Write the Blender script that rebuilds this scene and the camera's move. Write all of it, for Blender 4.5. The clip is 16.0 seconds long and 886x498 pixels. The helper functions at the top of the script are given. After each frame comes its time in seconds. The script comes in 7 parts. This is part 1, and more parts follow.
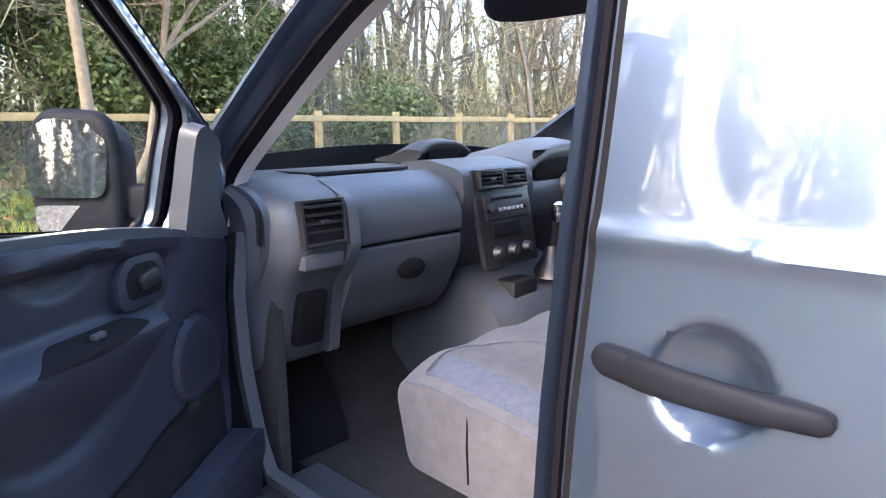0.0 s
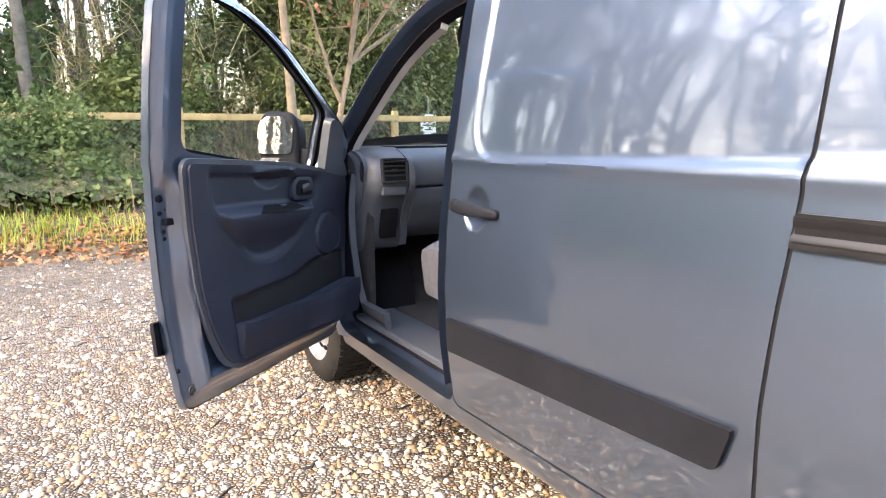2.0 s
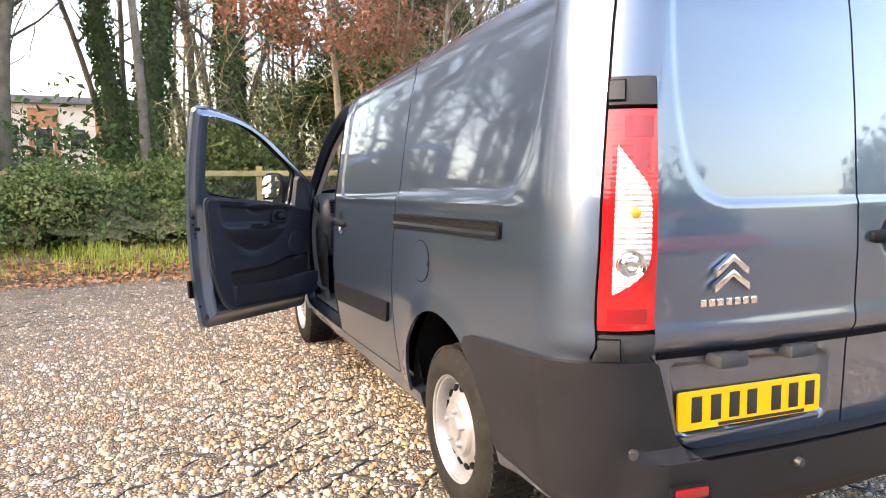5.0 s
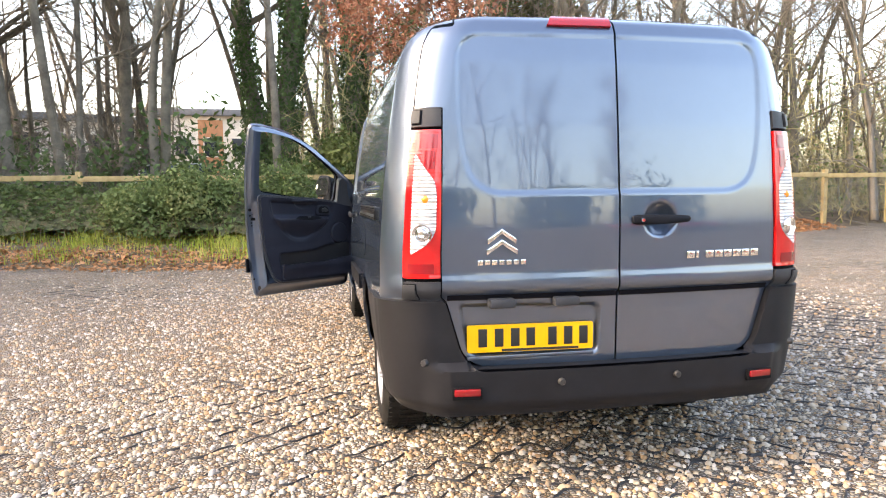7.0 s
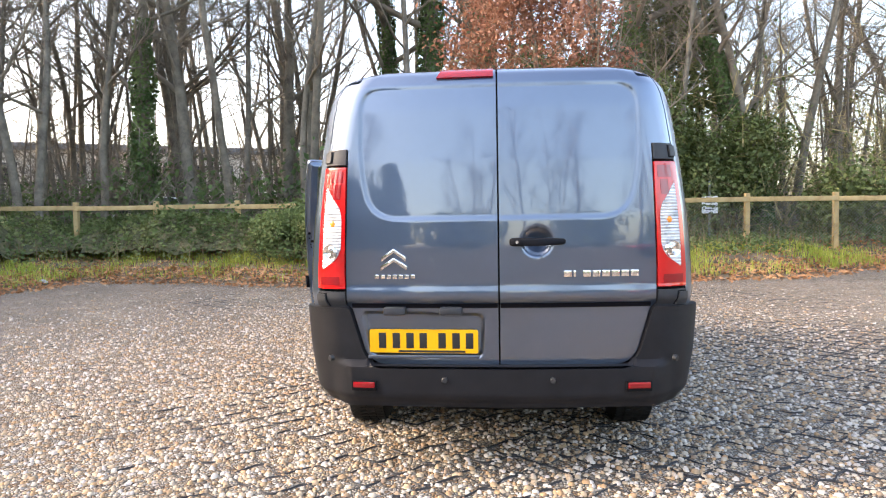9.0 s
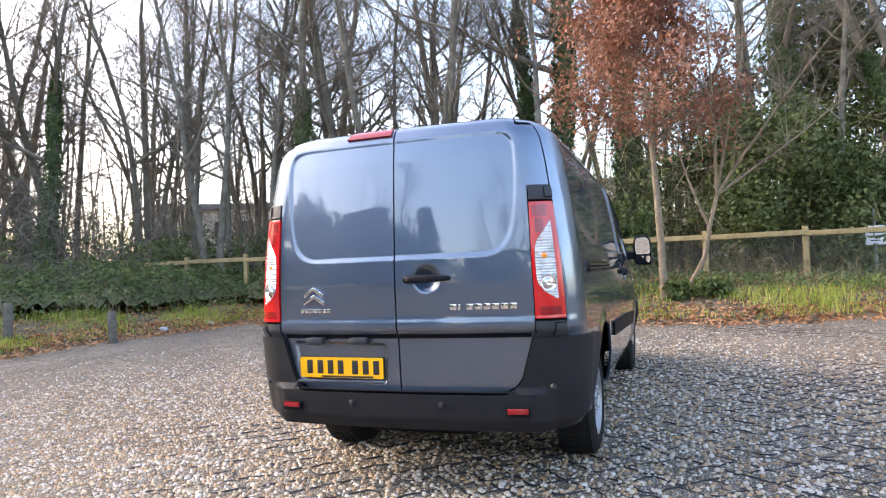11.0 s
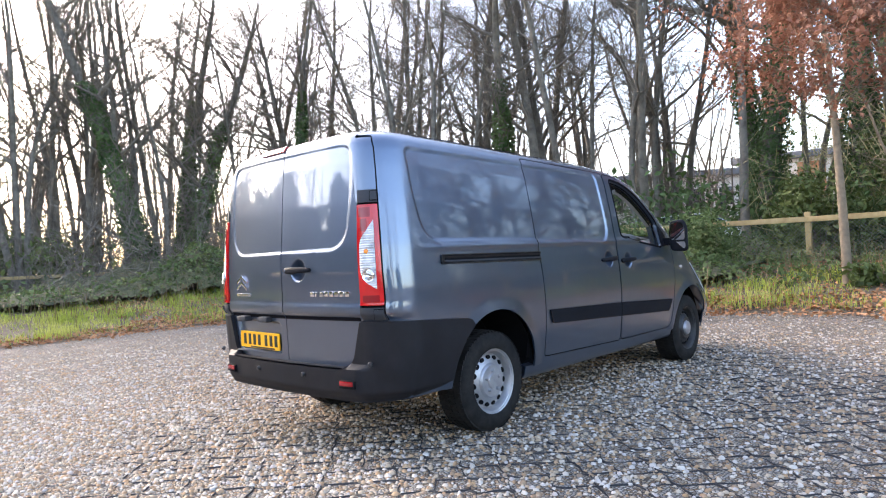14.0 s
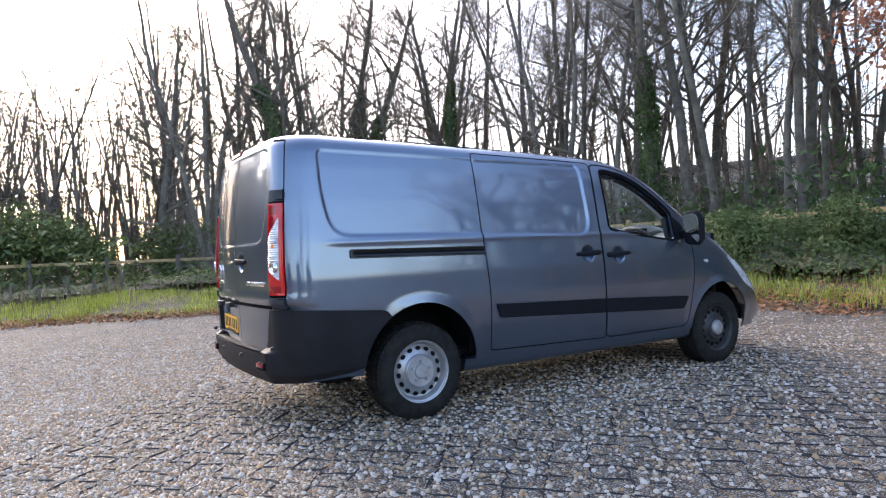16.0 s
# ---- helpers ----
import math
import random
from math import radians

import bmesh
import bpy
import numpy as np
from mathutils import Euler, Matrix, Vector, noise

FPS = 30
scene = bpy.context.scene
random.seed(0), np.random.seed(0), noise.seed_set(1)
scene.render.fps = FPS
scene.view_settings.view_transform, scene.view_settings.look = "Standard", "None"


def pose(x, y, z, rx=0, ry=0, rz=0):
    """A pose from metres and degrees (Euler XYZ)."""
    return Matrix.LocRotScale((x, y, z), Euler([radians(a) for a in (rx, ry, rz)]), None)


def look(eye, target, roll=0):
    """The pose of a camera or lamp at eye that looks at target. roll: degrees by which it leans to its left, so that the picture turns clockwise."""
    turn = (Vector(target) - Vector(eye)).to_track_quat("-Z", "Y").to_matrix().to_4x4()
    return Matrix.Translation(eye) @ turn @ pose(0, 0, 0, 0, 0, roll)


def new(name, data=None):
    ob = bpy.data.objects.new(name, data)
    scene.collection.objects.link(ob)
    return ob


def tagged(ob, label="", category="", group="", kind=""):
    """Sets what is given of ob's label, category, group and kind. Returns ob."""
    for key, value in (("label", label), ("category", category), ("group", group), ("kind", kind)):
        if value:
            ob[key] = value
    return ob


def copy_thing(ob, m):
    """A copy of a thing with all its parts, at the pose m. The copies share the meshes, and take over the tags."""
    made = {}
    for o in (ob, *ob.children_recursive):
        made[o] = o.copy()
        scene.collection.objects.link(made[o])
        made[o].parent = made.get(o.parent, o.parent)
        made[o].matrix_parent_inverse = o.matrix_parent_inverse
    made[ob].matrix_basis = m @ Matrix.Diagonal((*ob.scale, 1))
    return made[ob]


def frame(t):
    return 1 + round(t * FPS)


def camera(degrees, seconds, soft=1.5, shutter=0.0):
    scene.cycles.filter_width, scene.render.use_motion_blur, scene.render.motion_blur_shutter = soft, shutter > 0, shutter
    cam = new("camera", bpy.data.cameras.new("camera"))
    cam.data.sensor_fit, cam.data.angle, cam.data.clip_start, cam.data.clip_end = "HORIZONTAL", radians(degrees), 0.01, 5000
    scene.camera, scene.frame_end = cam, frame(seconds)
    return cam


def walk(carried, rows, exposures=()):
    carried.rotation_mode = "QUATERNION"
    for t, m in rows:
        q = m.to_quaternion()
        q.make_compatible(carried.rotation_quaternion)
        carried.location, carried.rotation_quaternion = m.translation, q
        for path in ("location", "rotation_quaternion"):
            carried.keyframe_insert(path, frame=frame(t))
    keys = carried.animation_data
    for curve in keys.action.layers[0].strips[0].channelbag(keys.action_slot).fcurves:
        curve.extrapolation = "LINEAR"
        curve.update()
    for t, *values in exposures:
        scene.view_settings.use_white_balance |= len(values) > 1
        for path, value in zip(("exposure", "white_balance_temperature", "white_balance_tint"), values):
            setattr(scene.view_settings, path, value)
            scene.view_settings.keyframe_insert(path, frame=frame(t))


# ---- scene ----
# camera and its walk; the van's rear bumper is at y = 0, its nose points along +y
cam = camera(67.4, 16.0, soft=1.1)
PATH = [
    (0, (-1.608, 2.272, 1.349), (-0.196, 3.642, 0.987), -0.7),
    (0.5, (-1.7, 1.942, 1.333), (-0.391, 3.412, 0.977), -0.5),
    (1, (-1.828, 1.616, 1.331), (-0.644, 3.189, 0.978), -0.3),
    (1.5, (-1.959, 1.258, 1.331), (-0.861, 2.893, 0.981), -0.4),
    (2, (-2.026, 0.886, 1.31), (-1.024, 2.58, 0.957), -0.4),
    (2.5, (-2.106, 0.524, 1.338), (-1.157, 2.251, 0.993), -0.5),
    (3, (-2.07, 0.17, 1.307), (-1.162, 1.929, 1.028), -0.4),
    (3.2, (-2.079, 0.02, 1.309), (-1.192, 1.796, 1.067), -0.5),
    (5.3, (-1.82, -1.526, 1.29), (-1.095, 0.328, 1.097), -0.8),
    (5.5, (-1.759, -1.647, 1.279), (-1.073, 0.221, 1.087), -0.8),
    (6, (-1.655, -1.978, 1.25), (-1.046, -0.08, 1.085), -0.9),
    (6.5, (-1.41, -2.225, 1.257), (-0.915, -0.295, 1.083), -1.0),
    (7, (-1.187, -2.482, 1.253), (-0.822, -0.524, 1.074), -0.7),
    (7.5, (-0.929, -2.688, 1.266), (-0.665, -0.714, 1.08), -0.9),
    (8, (-0.595, -2.825, 1.262), (-0.465, -0.838, 1.077), -0.8),
    (8.2, (-0.488, -2.892, 1.256), (-0.418, -0.901, 1.076), -0.6),
    (10.3, (0.882, -3.152, 1.206), (0.404, -1.211, 1.262), -2.5),
    (10.5, (1.048, -3.165, 1.184), (0.506, -1.24, 1.238), -2.6),
    (11, (1.412, -3.175, 1.189), (0.739, -1.292, 1.237), -2.5),
    (11.5, (1.802, -3.21, 1.182), (0.99, -1.383, 1.227), -2.5),
    (12, (2.126, -3.109, 1.158), (1.197, -1.338, 1.184), -2.6),
    (12.5, (2.506, -3.016, 1.152), (1.464, -1.309, 1.171), -2.6),
    (13, (2.886, -2.874, 1.133), (1.728, -1.243, 1.154), -2.6),
    (13.5, (3.245, -2.663, 1.148), (1.993, -1.103, 1.164), -2.8),
    (14, (3.65, -2.415, 1.169), (2.294, -0.945, 1.189), -2.8),
    (14.5, (3.938, -2.102, 1.165), (2.501, -0.711, 1.177), -2.8),
    (15, (4.31, -1.814, 1.127), (2.773, -0.534, 1.147), -2.7),
    (15.5, (4.612, -1.485, 1.132), (2.968, -0.346, 1.146), -2.5),
    (16, (4.87, -1.161, 1.162), (3.154, -0.133, 1.159), -2.3),
]
EXPOSURES = [(0, 3.78, 6300, 17), (1.5, 3.8, 7050, 16), (3.2, 3.5, 7350, 15), (5.3, 3.17, 7750, 15), (8.2, 3.1, 7500, 14), (10.3, 2.77, 6750, 14), (14, 2.83, 6450, 15), (16, 2.33, 6150, 16)]
walk(cam, [(t, look(eye, target, roll)) for t, eye, target, roll in PATH], EXPOSURES)

# ---- world and sun ----
SUN_YAW, SUN_UP = 90.0, 27.0
world = bpy.data.worlds.new("sky")
scene.world = world
world.use_nodes = True
wn = world.node_tree
wn.nodes.clear()
sky = wn.nodes.new("ShaderNodeTexSky")
sky.sky_type = "NISHITA"
sky.sun_disc = False
sky.sun_elevation = radians(SUN_UP)
sky.sun_rotation = radians(-SUN_YAW)
sky.air_density, sky.dust_density, sky.ozone_density = 1.0, 3.0, 0.6
bg = wn.nodes.new("ShaderNodeBackground")
bg.inputs["Strength"].default_value = 0.15
wout = wn.nodes.new("ShaderNodeOutputWorld")
wn.links.new(sky.outputs[0], bg.inputs[0])
wn.links.new(bg.outputs[0], wout.inputs[0])
sun_way = Vector((-math.sin(radians(SUN_YAW)) * math.cos(radians(SUN_UP)), math.cos(radians(SUN_YAW)) * math.cos(radians(SUN_UP)), math.sin(radians(SUN_UP))))
sun_data = bpy.data.lights.new("sun", "SUN")
sun_data.energy, sun_data.angle, sun_data.color = 0.37, radians(12.0), (1.0, 0.95, 0.87)
sun = new("sun", sun_data)
sun.matrix_world = look(sun_way * 60, (0, 0, 0))

# ---- materials ----
def material(name, color, rough=0.6, metal=0.0, coat=0.0, spec=0.5):
    m = bpy.data.materials.new(name)
    m.use_nodes = True
    b = m.node_tree.nodes["Principled BSDF"]
    b.inputs["Base Color"].default_value = (*color, 1)
    b.inputs["Roughness"].default_value = rough
    b.inputs["Metallic"].default_value = metal
    b.inputs["Coat Weight"].default_value = coat
    b.inputs["Coat Roughness"].default_value = 0.03
    b.inputs["Specular IOR Level"].default_value = spec
    return m


def nodes_of(m):
    return m.node_tree.nodes, m.node_tree.links, m.node_tree.nodes["Principled BSDF"]


def mottle(m, scale, colors, stops=None, detail=6.0, rough=None, bump=0.0, bump_scale=None, bump_dist=0.01, random_mix=0.0, coords="Object"):
    """Noise-driven colour between the colours given, with optional roughness range and bump."""
    n, l, b = nodes_of(m)
    tc = n.new("ShaderNodeTexCoord")
    t = n.new("ShaderNodeTexNoise")
    t.inputs["Scale"].default_value, t.inputs["Detail"].default_value, t.inputs["Roughness"].default_value = scale, detail, 0.65
    l.new(tc.outputs[coords], t.inputs["Vector"])
    ramp = n.new("ShaderNodeValToRGB")
    stops = stops or [0.3 + 0.4 * i / max(1, len(colors) - 1) for i in range(len(colors))]
    els = ramp.color_ramp.elements
    while len(els) < len(colors):
        els.new(0.5)
    for e, s, c in zip(els, stops, colors):
        e.position, e.color = s, (*c, 1)
    l.new(t.outputs["Fac"], ramp.inputs["Fac"])
    col = ramp.outputs["Color"]
    if random_mix:
        info = n.new("ShaderNodeObjectInfo")
        geo = n.new("ShaderNodeNewGeometry")
        add = n.new("ShaderNodeMath")
        add.operation = "ADD"
        l.new(info.outputs["Random"], add.inputs[0])
        l.new(geo.outputs["Random Per Island"], add.inputs[1])
        mul = n.new("ShaderNodeMath")
        mul.operation = "MULTIPLY_ADD"
        mul.inputs[1].default_value, mul.inputs[2].default_value = random_mix, 1.0 - random_mix
        l.new(add.outputs[0], mul.inputs[0])
        hsv = n.new("ShaderNodeHueSaturation")
        l.new(col, hsv.inputs["Color"])
        l.new(mul.outputs[0], hsv.inputs["Value"])
        col = hsv.outputs["Color"]
    l.new(col, b.inputs["Base Color"])
    if rough:
        mr = n.new("ShaderNodeMapRange")
        mr.inputs["To Min"].default_value, mr.inputs["To Max"].default_value = rough
        l.new(t.outputs["Fac"], mr.inputs["Value"])
        l.new(mr.outputs[0], b.inputs["Roughness"])
    if bump:
        t2 = n.new("ShaderNodeTexNoise")
        t2.inputs["Scale"].default_value, t2.inputs["Detail"].default_value = bump_scale or scale * 4, 4
        l.new(tc.outputs[coords], t2.inputs["Vector"])
        bp = n.new("ShaderNodeBump")
        bp.inputs["Strength"].default_value, bp.inputs["Distance"].default_value = bump, bump_dist
        l.new(t2.outputs["Fac"], bp.inputs["Height"])
        l.new(bp.outputs[0], b.inputs["Normal"])
    return m


PAINT = material("blue_grey_metallic_paint", (0.15, 0.18, 0.25), 0.4, 0.85, 1.0)
PAINT.node_tree.nodes["Principled BSDF"].inputs["Coat IOR"].default_value = 1.9
PAINT.node_tree.nodes["Principled BSDF"].inputs["Coat Roughness"].default_value = 0.04
mottle(PAINT, 1.7, [(0.064, 0.092, 0.142), (0.077, 0.108, 0.164)], rough=(0.35, 0.42), bump=0.01, bump_scale=700, bump_dist=0.0005)
BLACK_PLASTIC = mottle(material("black_textured_plastic", (0.02, 0.02, 0.022), 0.6, spec=0.12), 9, [(0.0052, 0.0058, 0.008), (0.0095, 0.0105, 0.0145)], rough=(0.5, 0.7), bump=0.12, bump_scale=900, bump_dist=0.001)
BUMPER = mottle(material("charcoal_bumper_plastic", (0.02, 0.02, 0.022), 0.6, spec=0.2), 7, [(0.009, 0.009, 0.0108), (0.016, 0.016, 0.0185)], rough=(0.45, 0.65), bump=0.1, bump_scale=900, bump_dist=0.001)
HINGE_GREY = mottle(material("dark_grey_plastic", (0.03, 0.032, 0.037), 0.55, spec=0.3), 9, [(0.024, 0.026, 0.030), (0.036, 0.038, 0.044)], bump=0.1, bump_scale=800, bump_dist=0.001)
# near-black: real black parts, and shade painted into gaps and recesses
GAP = material("black_parts_gap_shade", (0.006, 0.006, 0.007), 0.8, spec=0.1)
RUBBER = mottle(material("tyre_rubber", (0.02, 0.02, 0.02), 0.8, spec=0.1), 14, [(0.010, 0.010, 0.010), (0.028, 0.026, 0.024)], rough=(0.65, 0.9), bump=0.2, bump_scale=200, bump_dist=0.002)
SILVER = mottle(material("silver_wheel_paint", (0.55, 0.55, 0.56), 0.38, 0.6), 12, [(0.30, 0.30, 0.31), (0.42, 0.42, 0.43)], rough=(0.3, 0.5))
DARK_STEEL = mottle(material("dark_steel", (0.03, 0.03, 0.033), 0.5, 0.3), 12, [(0.02, 0.02, 0.022), (0.05, 0.048, 0.046)])
CHROME = material("chrome", (0.8, 0.8, 0.82), 0.12, 1.0)
RED_LENS = mottle(material("red_lens", (0.5, 0.01, 0.012), 0.12, 0.0, 0.6), 5, [(0.42, 0.006, 0.008), (0.58, 0.014, 0.014)])
DARK_RED = material("dark_red_lens", (0.24, 0.004, 0.008), 0.12, 0.0, 0.6)
CLEAR_LENS = mottle(material("clear_ribbed_lens", (0.6, 0.6, 0.6), 0.14, 0.12, 0.6), 18, [(0.36, 0.37, 0.38), (0.56, 0.56, 0.56), (0.70, 0.70, 0.70)], stops=[0.36, 0.47, 0.62])
AMBER = material("amber_bulb", (0.8, 0.25, 0.02), 0.2, 0, 0.5)
YELLOW = mottle(material("yellow_plate", (0.85, 0.50, 0.0), 0.35), 8, [(0.84, 0.39, 0.0), (0.92, 0.46, 0.004)])
PLATE_BLACK = material("plate_black", (0.012, 0.012, 0.012), 0.5)
DASH = mottle(material("grey_dash_plastic", (0.07, 0.08, 0.095), 0.5, spec=0.38), 6, [(0.037, 0.042, 0.051), (0.053, 0.059, 0.070)], rough=(0.36, 0.50), bump=0.15, bump_scale=600, bump_dist=0.001)
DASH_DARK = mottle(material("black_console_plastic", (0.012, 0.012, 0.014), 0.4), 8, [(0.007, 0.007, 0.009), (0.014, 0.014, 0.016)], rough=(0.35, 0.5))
TRIM = mottle(material("dark_door_trim", (0.022, 0.025, 0.034), 0.55, spec=0.28), 5, [(0.012, 0.014, 0.024), (0.019, 0.022, 0.035)], rough=(0.45, 0.65), bump=0.18, bump_scale=500, bump_dist=0.001)
PALE_TRIM = mottle(material("pale_pillar_trim", (0.38, 0.37, 0.37), 0.7), 8, [(0.34, 0.33, 0.33), (0.42, 0.41, 0.41)])
CARPET = mottle(material("dark_floor_mat", (0.012, 0.011, 0.012), 0.95), 18, [(0.008, 0.008, 0.009), (0.022, 0.02, 0.02)], bump=0.5, bump_scale=300, bump_dist=0.003)
FABRIC = mottle(material("grey_seat_fabric", (0.30, 0.30, 0.31), 0.9), 30, [(0.055, 0.055, 0.063), (0.078, 0.078, 0.088)], bump=0.3, bump_scale=700, bump_dist=0.0015)
FABRIC_BLUE = mottle(material("blue_grey_woven_fabric", (0.12, 0.14, 0.19), 0.9), 60, [(0.040, 0.048, 0.072), (0.066, 0.076, 0.105)], bump=0.4, bump_scale=900, bump_dist=0.0015)
RAIL_BLACK = mottle(material("gloss_black_rail", (0.006, 0.006, 0.007), 0.3, spec=0.35), 20, [(0.004, 0.004, 0.005), (0.008, 0.008, 0.010)], rough=(0.24, 0.36))
SEAL = material("rubber_seal", (0.006, 0.006, 0.0085), 0.75, spec=0.06)
MIRROR = material("mirror_glass", (0.9, 0.9, 0.9), 0.02, 1.0)


def glass(name, tint=(0.92, 0.96, 0.95), rough=0.0):
    """Thin window glass: a see-through sheet with a gloss on top."""
    m = bpy.data.materials.new(name)
    m.use_nodes = True
    n, l = m.node_tree.nodes, m.node_tree.links
    n.clear()
    out, mix = n.new("ShaderNodeOutputMaterial"), n.new("ShaderNodeMixShader")
    tr, gl, lw = n.new("ShaderNodeBsdfTransparent"), n.new("ShaderNodeBsdfGlossy"), n.new("ShaderNodeLayerWeight")
    pw, fr = n.new("ShaderNodeMath"), n.new("ShaderNodeMath")
    pw.operation, pw.inputs[1].default_value = "POWER", 5.0
    fr.operation, fr.inputs[1].default_value, fr.inputs[2].default_value = "MULTIPLY_ADD", 0.75, 0.035
    l.new(lw.outputs["Facing"], pw.inputs[0])
    l.new(pw.outputs[0], fr.inputs[0])
    tr.inputs[0].default_value = (*tint, 1)
    gl.inputs["Roughness"].default_value = rough
    l.new(fr.outputs[0], mix.inputs[0])
    l.new(tr.outputs[0], mix.inputs[1])
    l.new(gl.outputs[0], mix.inputs[2])
    l.new(mix.outputs[0], out.inputs[0])
    return m


GLASS = glass("window_glass")

# ---- building tools ----
def mesh_of(bm, mat, name="mesh", smooth=True, angle=38):
    me = bpy.data.meshes.new(name)
    if isinstance(bm, tuple):
        me.from_pydata(*bm)
    else:
        bm.to_mesh(me)
        bm.free()
    if mat:
        me.materials.append(mat)
    if smooth:
        me.polygons.foreach_set("use_smooth", [True] * len(me.polygons))
        me.set_sharp_from_angle(angle=radians(angle))
    me.update()
    return me


def part(name, bm, mat, parent=None, label="", m=None, smooth=True, angle=38):
    """Links a bmesh, a (verts, edges, faces) triple or a mesh as one object under its parent."""
    me = bm if isinstance(bm, bpy.types.Mesh) else mesh_of(bm, mat, name, smooth, angle)
    ob = new(name, me)
    if parent:
        ob.parent = parent
    if m:
        ob.matrix_basis = m
    return tagged(ob, label) if label else ob


def thing(name, label, category, group="", kind="", m=None):
    ob = new(name)
    if m:
        ob.matrix_basis = m
    return tagged(ob, label, category, group, kind)


def box(x0, x1, y0, y1, z0, z1, bevel=0.0, seg=2, m=None):
    bm = bmesh.new()
    bmesh.ops.create_cube(bm, size=1)
    for v in bm.verts:
        v.co = Vector(((x0 + x1) / 2 + v.co.x * (x1 - x0), (y0 + y1) / 2 + v.co.y * (y1 - y0), (z0 + z1) / 2 + v.co.z * (z1 - z0)))
    if bevel:
        bmesh.ops.bevel(bm, geom=bm.edges[:], offset=bevel, segments=seg, affect="EDGES", profile=0.6)
    if m:
        bm.transform(m)
    return bm


def join(*bms):
    me = bpy.data.meshes.new("tmp")
    out = bmesh.new()
    for b in bms:
        b.to_mesh(me)
        b.free()
        out.from_mesh(me)
    bpy.data.meshes.remove(me)
    return out


def lathe(profile, n=48, m=None):
    """Turns (radius, along) pairs round the x axis."""
    verts, faces = [], []
    k = len(profile)
    for i in range(n):
        a = 2 * math.pi * i / n
        verts += [(x, r * math.cos(a), r * math.sin(a)) for r, x in profile]
    for i in range(n):
        j = (i + 1) % n
        faces += [(i * k + q, i * k + q + 1, j * k + q + 1, j * k + q) for q in range(k - 1)]
    bm = bmesh.new()
    vs = [bm.verts.new(v) for v in verts]
    for f in faces:
        bm.faces.new([vs[q] for q in f])
    bmesh.ops.remove_doubles(bm, verts=bm.verts[:], dist=1e-5)
    bmesh.ops.recalc_face_normals(bm, faces=bm.faces[:])
    if m:
        bm.transform(m)
    return bm


def tube(points, radii, n=8, cap=True):
    """A tube along points; radii one number or one for each point."""
    pts = [Vector(p) for p in points]
    if not hasattr(radii, "__len__"):
        radii = [radii] * len(pts)
    verts, faces = [], []
    up = Vector((0.13, 0.31, 0.94))
    for i, p in enumerate(pts):
        d = (pts[min(i + 1, len(pts) - 1)] - pts[max(i - 1, 0)]).normalized()
        a = d.cross(up)
        if a.length < 1e-3:
            a = d.cross(Vector((1, 0, 0)))
        a.normalize()
        b = d.cross(a)
        verts += [tuple(p + (a * math.cos(2 * math.pi * q / n) + b * math.sin(2 * math.pi * q / n)) * radii[i]) for q in range(n)]
    for i in range(len(pts) - 1):
        faces += [(i * n + q, i * n + (q + 1) % n, (i + 1) * n + (q + 1) % n, (i + 1) * n + q) for q in range(n)]
    if cap:
        faces += [tuple(range(n - 1, -1, -1)), tuple(range((len(pts) - 1) * n, len(pts) * n))]
    return verts, [], faces


def merge(parts):
    """Joins (verts, edges, faces) triples."""
    verts, faces = [], []
    for v, _, f in parts:
        k = len(verts)
        verts += v
        faces += [tuple(i + k for i in q) for q in f]
    return verts, [], faces


def prism(outline, y0, y1, bevel=0.0, axis="y", m=None, seg=2):
    """A flat outline of (a, b) pairs made thick: axis y gives (a, y, b), x gives (x, a, b), z gives (a, b, z)."""
    bm = bmesh.new()
    put = {"y": lambda a, b: (a, y0, b), "x": lambda a, b: (y0, a, b), "z": lambda a, b: (a, b, y0)}[axis]
    way = {"y": (0, y1 - y0, 0), "x": (y1 - y0, 0, 0), "z": (0, 0, y1 - y0)}[axis]
    f = bm.faces.new([bm.verts.new(put(a, b)) for a, b in outline])
    ext = bmesh.ops.extrude_face_region(bm, geom=[f])
    bmesh.ops.translate(bm, verts=[e for e in ext["geom"] if isinstance(e, bmesh.types.BMVert)], vec=way)
    bmesh.ops.recalc_face_normals(bm, faces=bm.faces[:])
    if bevel:
        rims = [e for e in bm.edges if all(len(q.verts) > 4 or True for q in e.link_faces) and any(len(q.verts) == len(outline) and len(outline) > 4 for q in e.link_faces)]
        bmesh.ops.bevel(bm, geom=rims or bm.edges[:], offset=bevel, segments=seg, affect="EDGES", profile=0.6, clamp_overlap=True)
    if m:
        bm.transform(m)
    return bm


def rounded(points, r, n=5):
    """A closed outline with its corners rounded; r one number or one per corner."""
    out = []
    k = len(points)
    rs = r if hasattr(r, "__len__") else [r] * k
    for i in range(k):
        p, a, b = Vector(points[i]), Vector(points[i - 1]), Vector(points[(i + 1) % k])
        da, db = (a - p), (b - p)
        q = min(rs[i], da.length * 0.49, db.length * 0.49)
        pa, pb = p + da.normalized() * q, p + db.normalized() * q
        for j in range(n + 1):
            t = j / n
            out.append(tuple(pa * (1 - t) ** 2 + p * 2 * t * (1 - t) + pb * t * t))
    return out


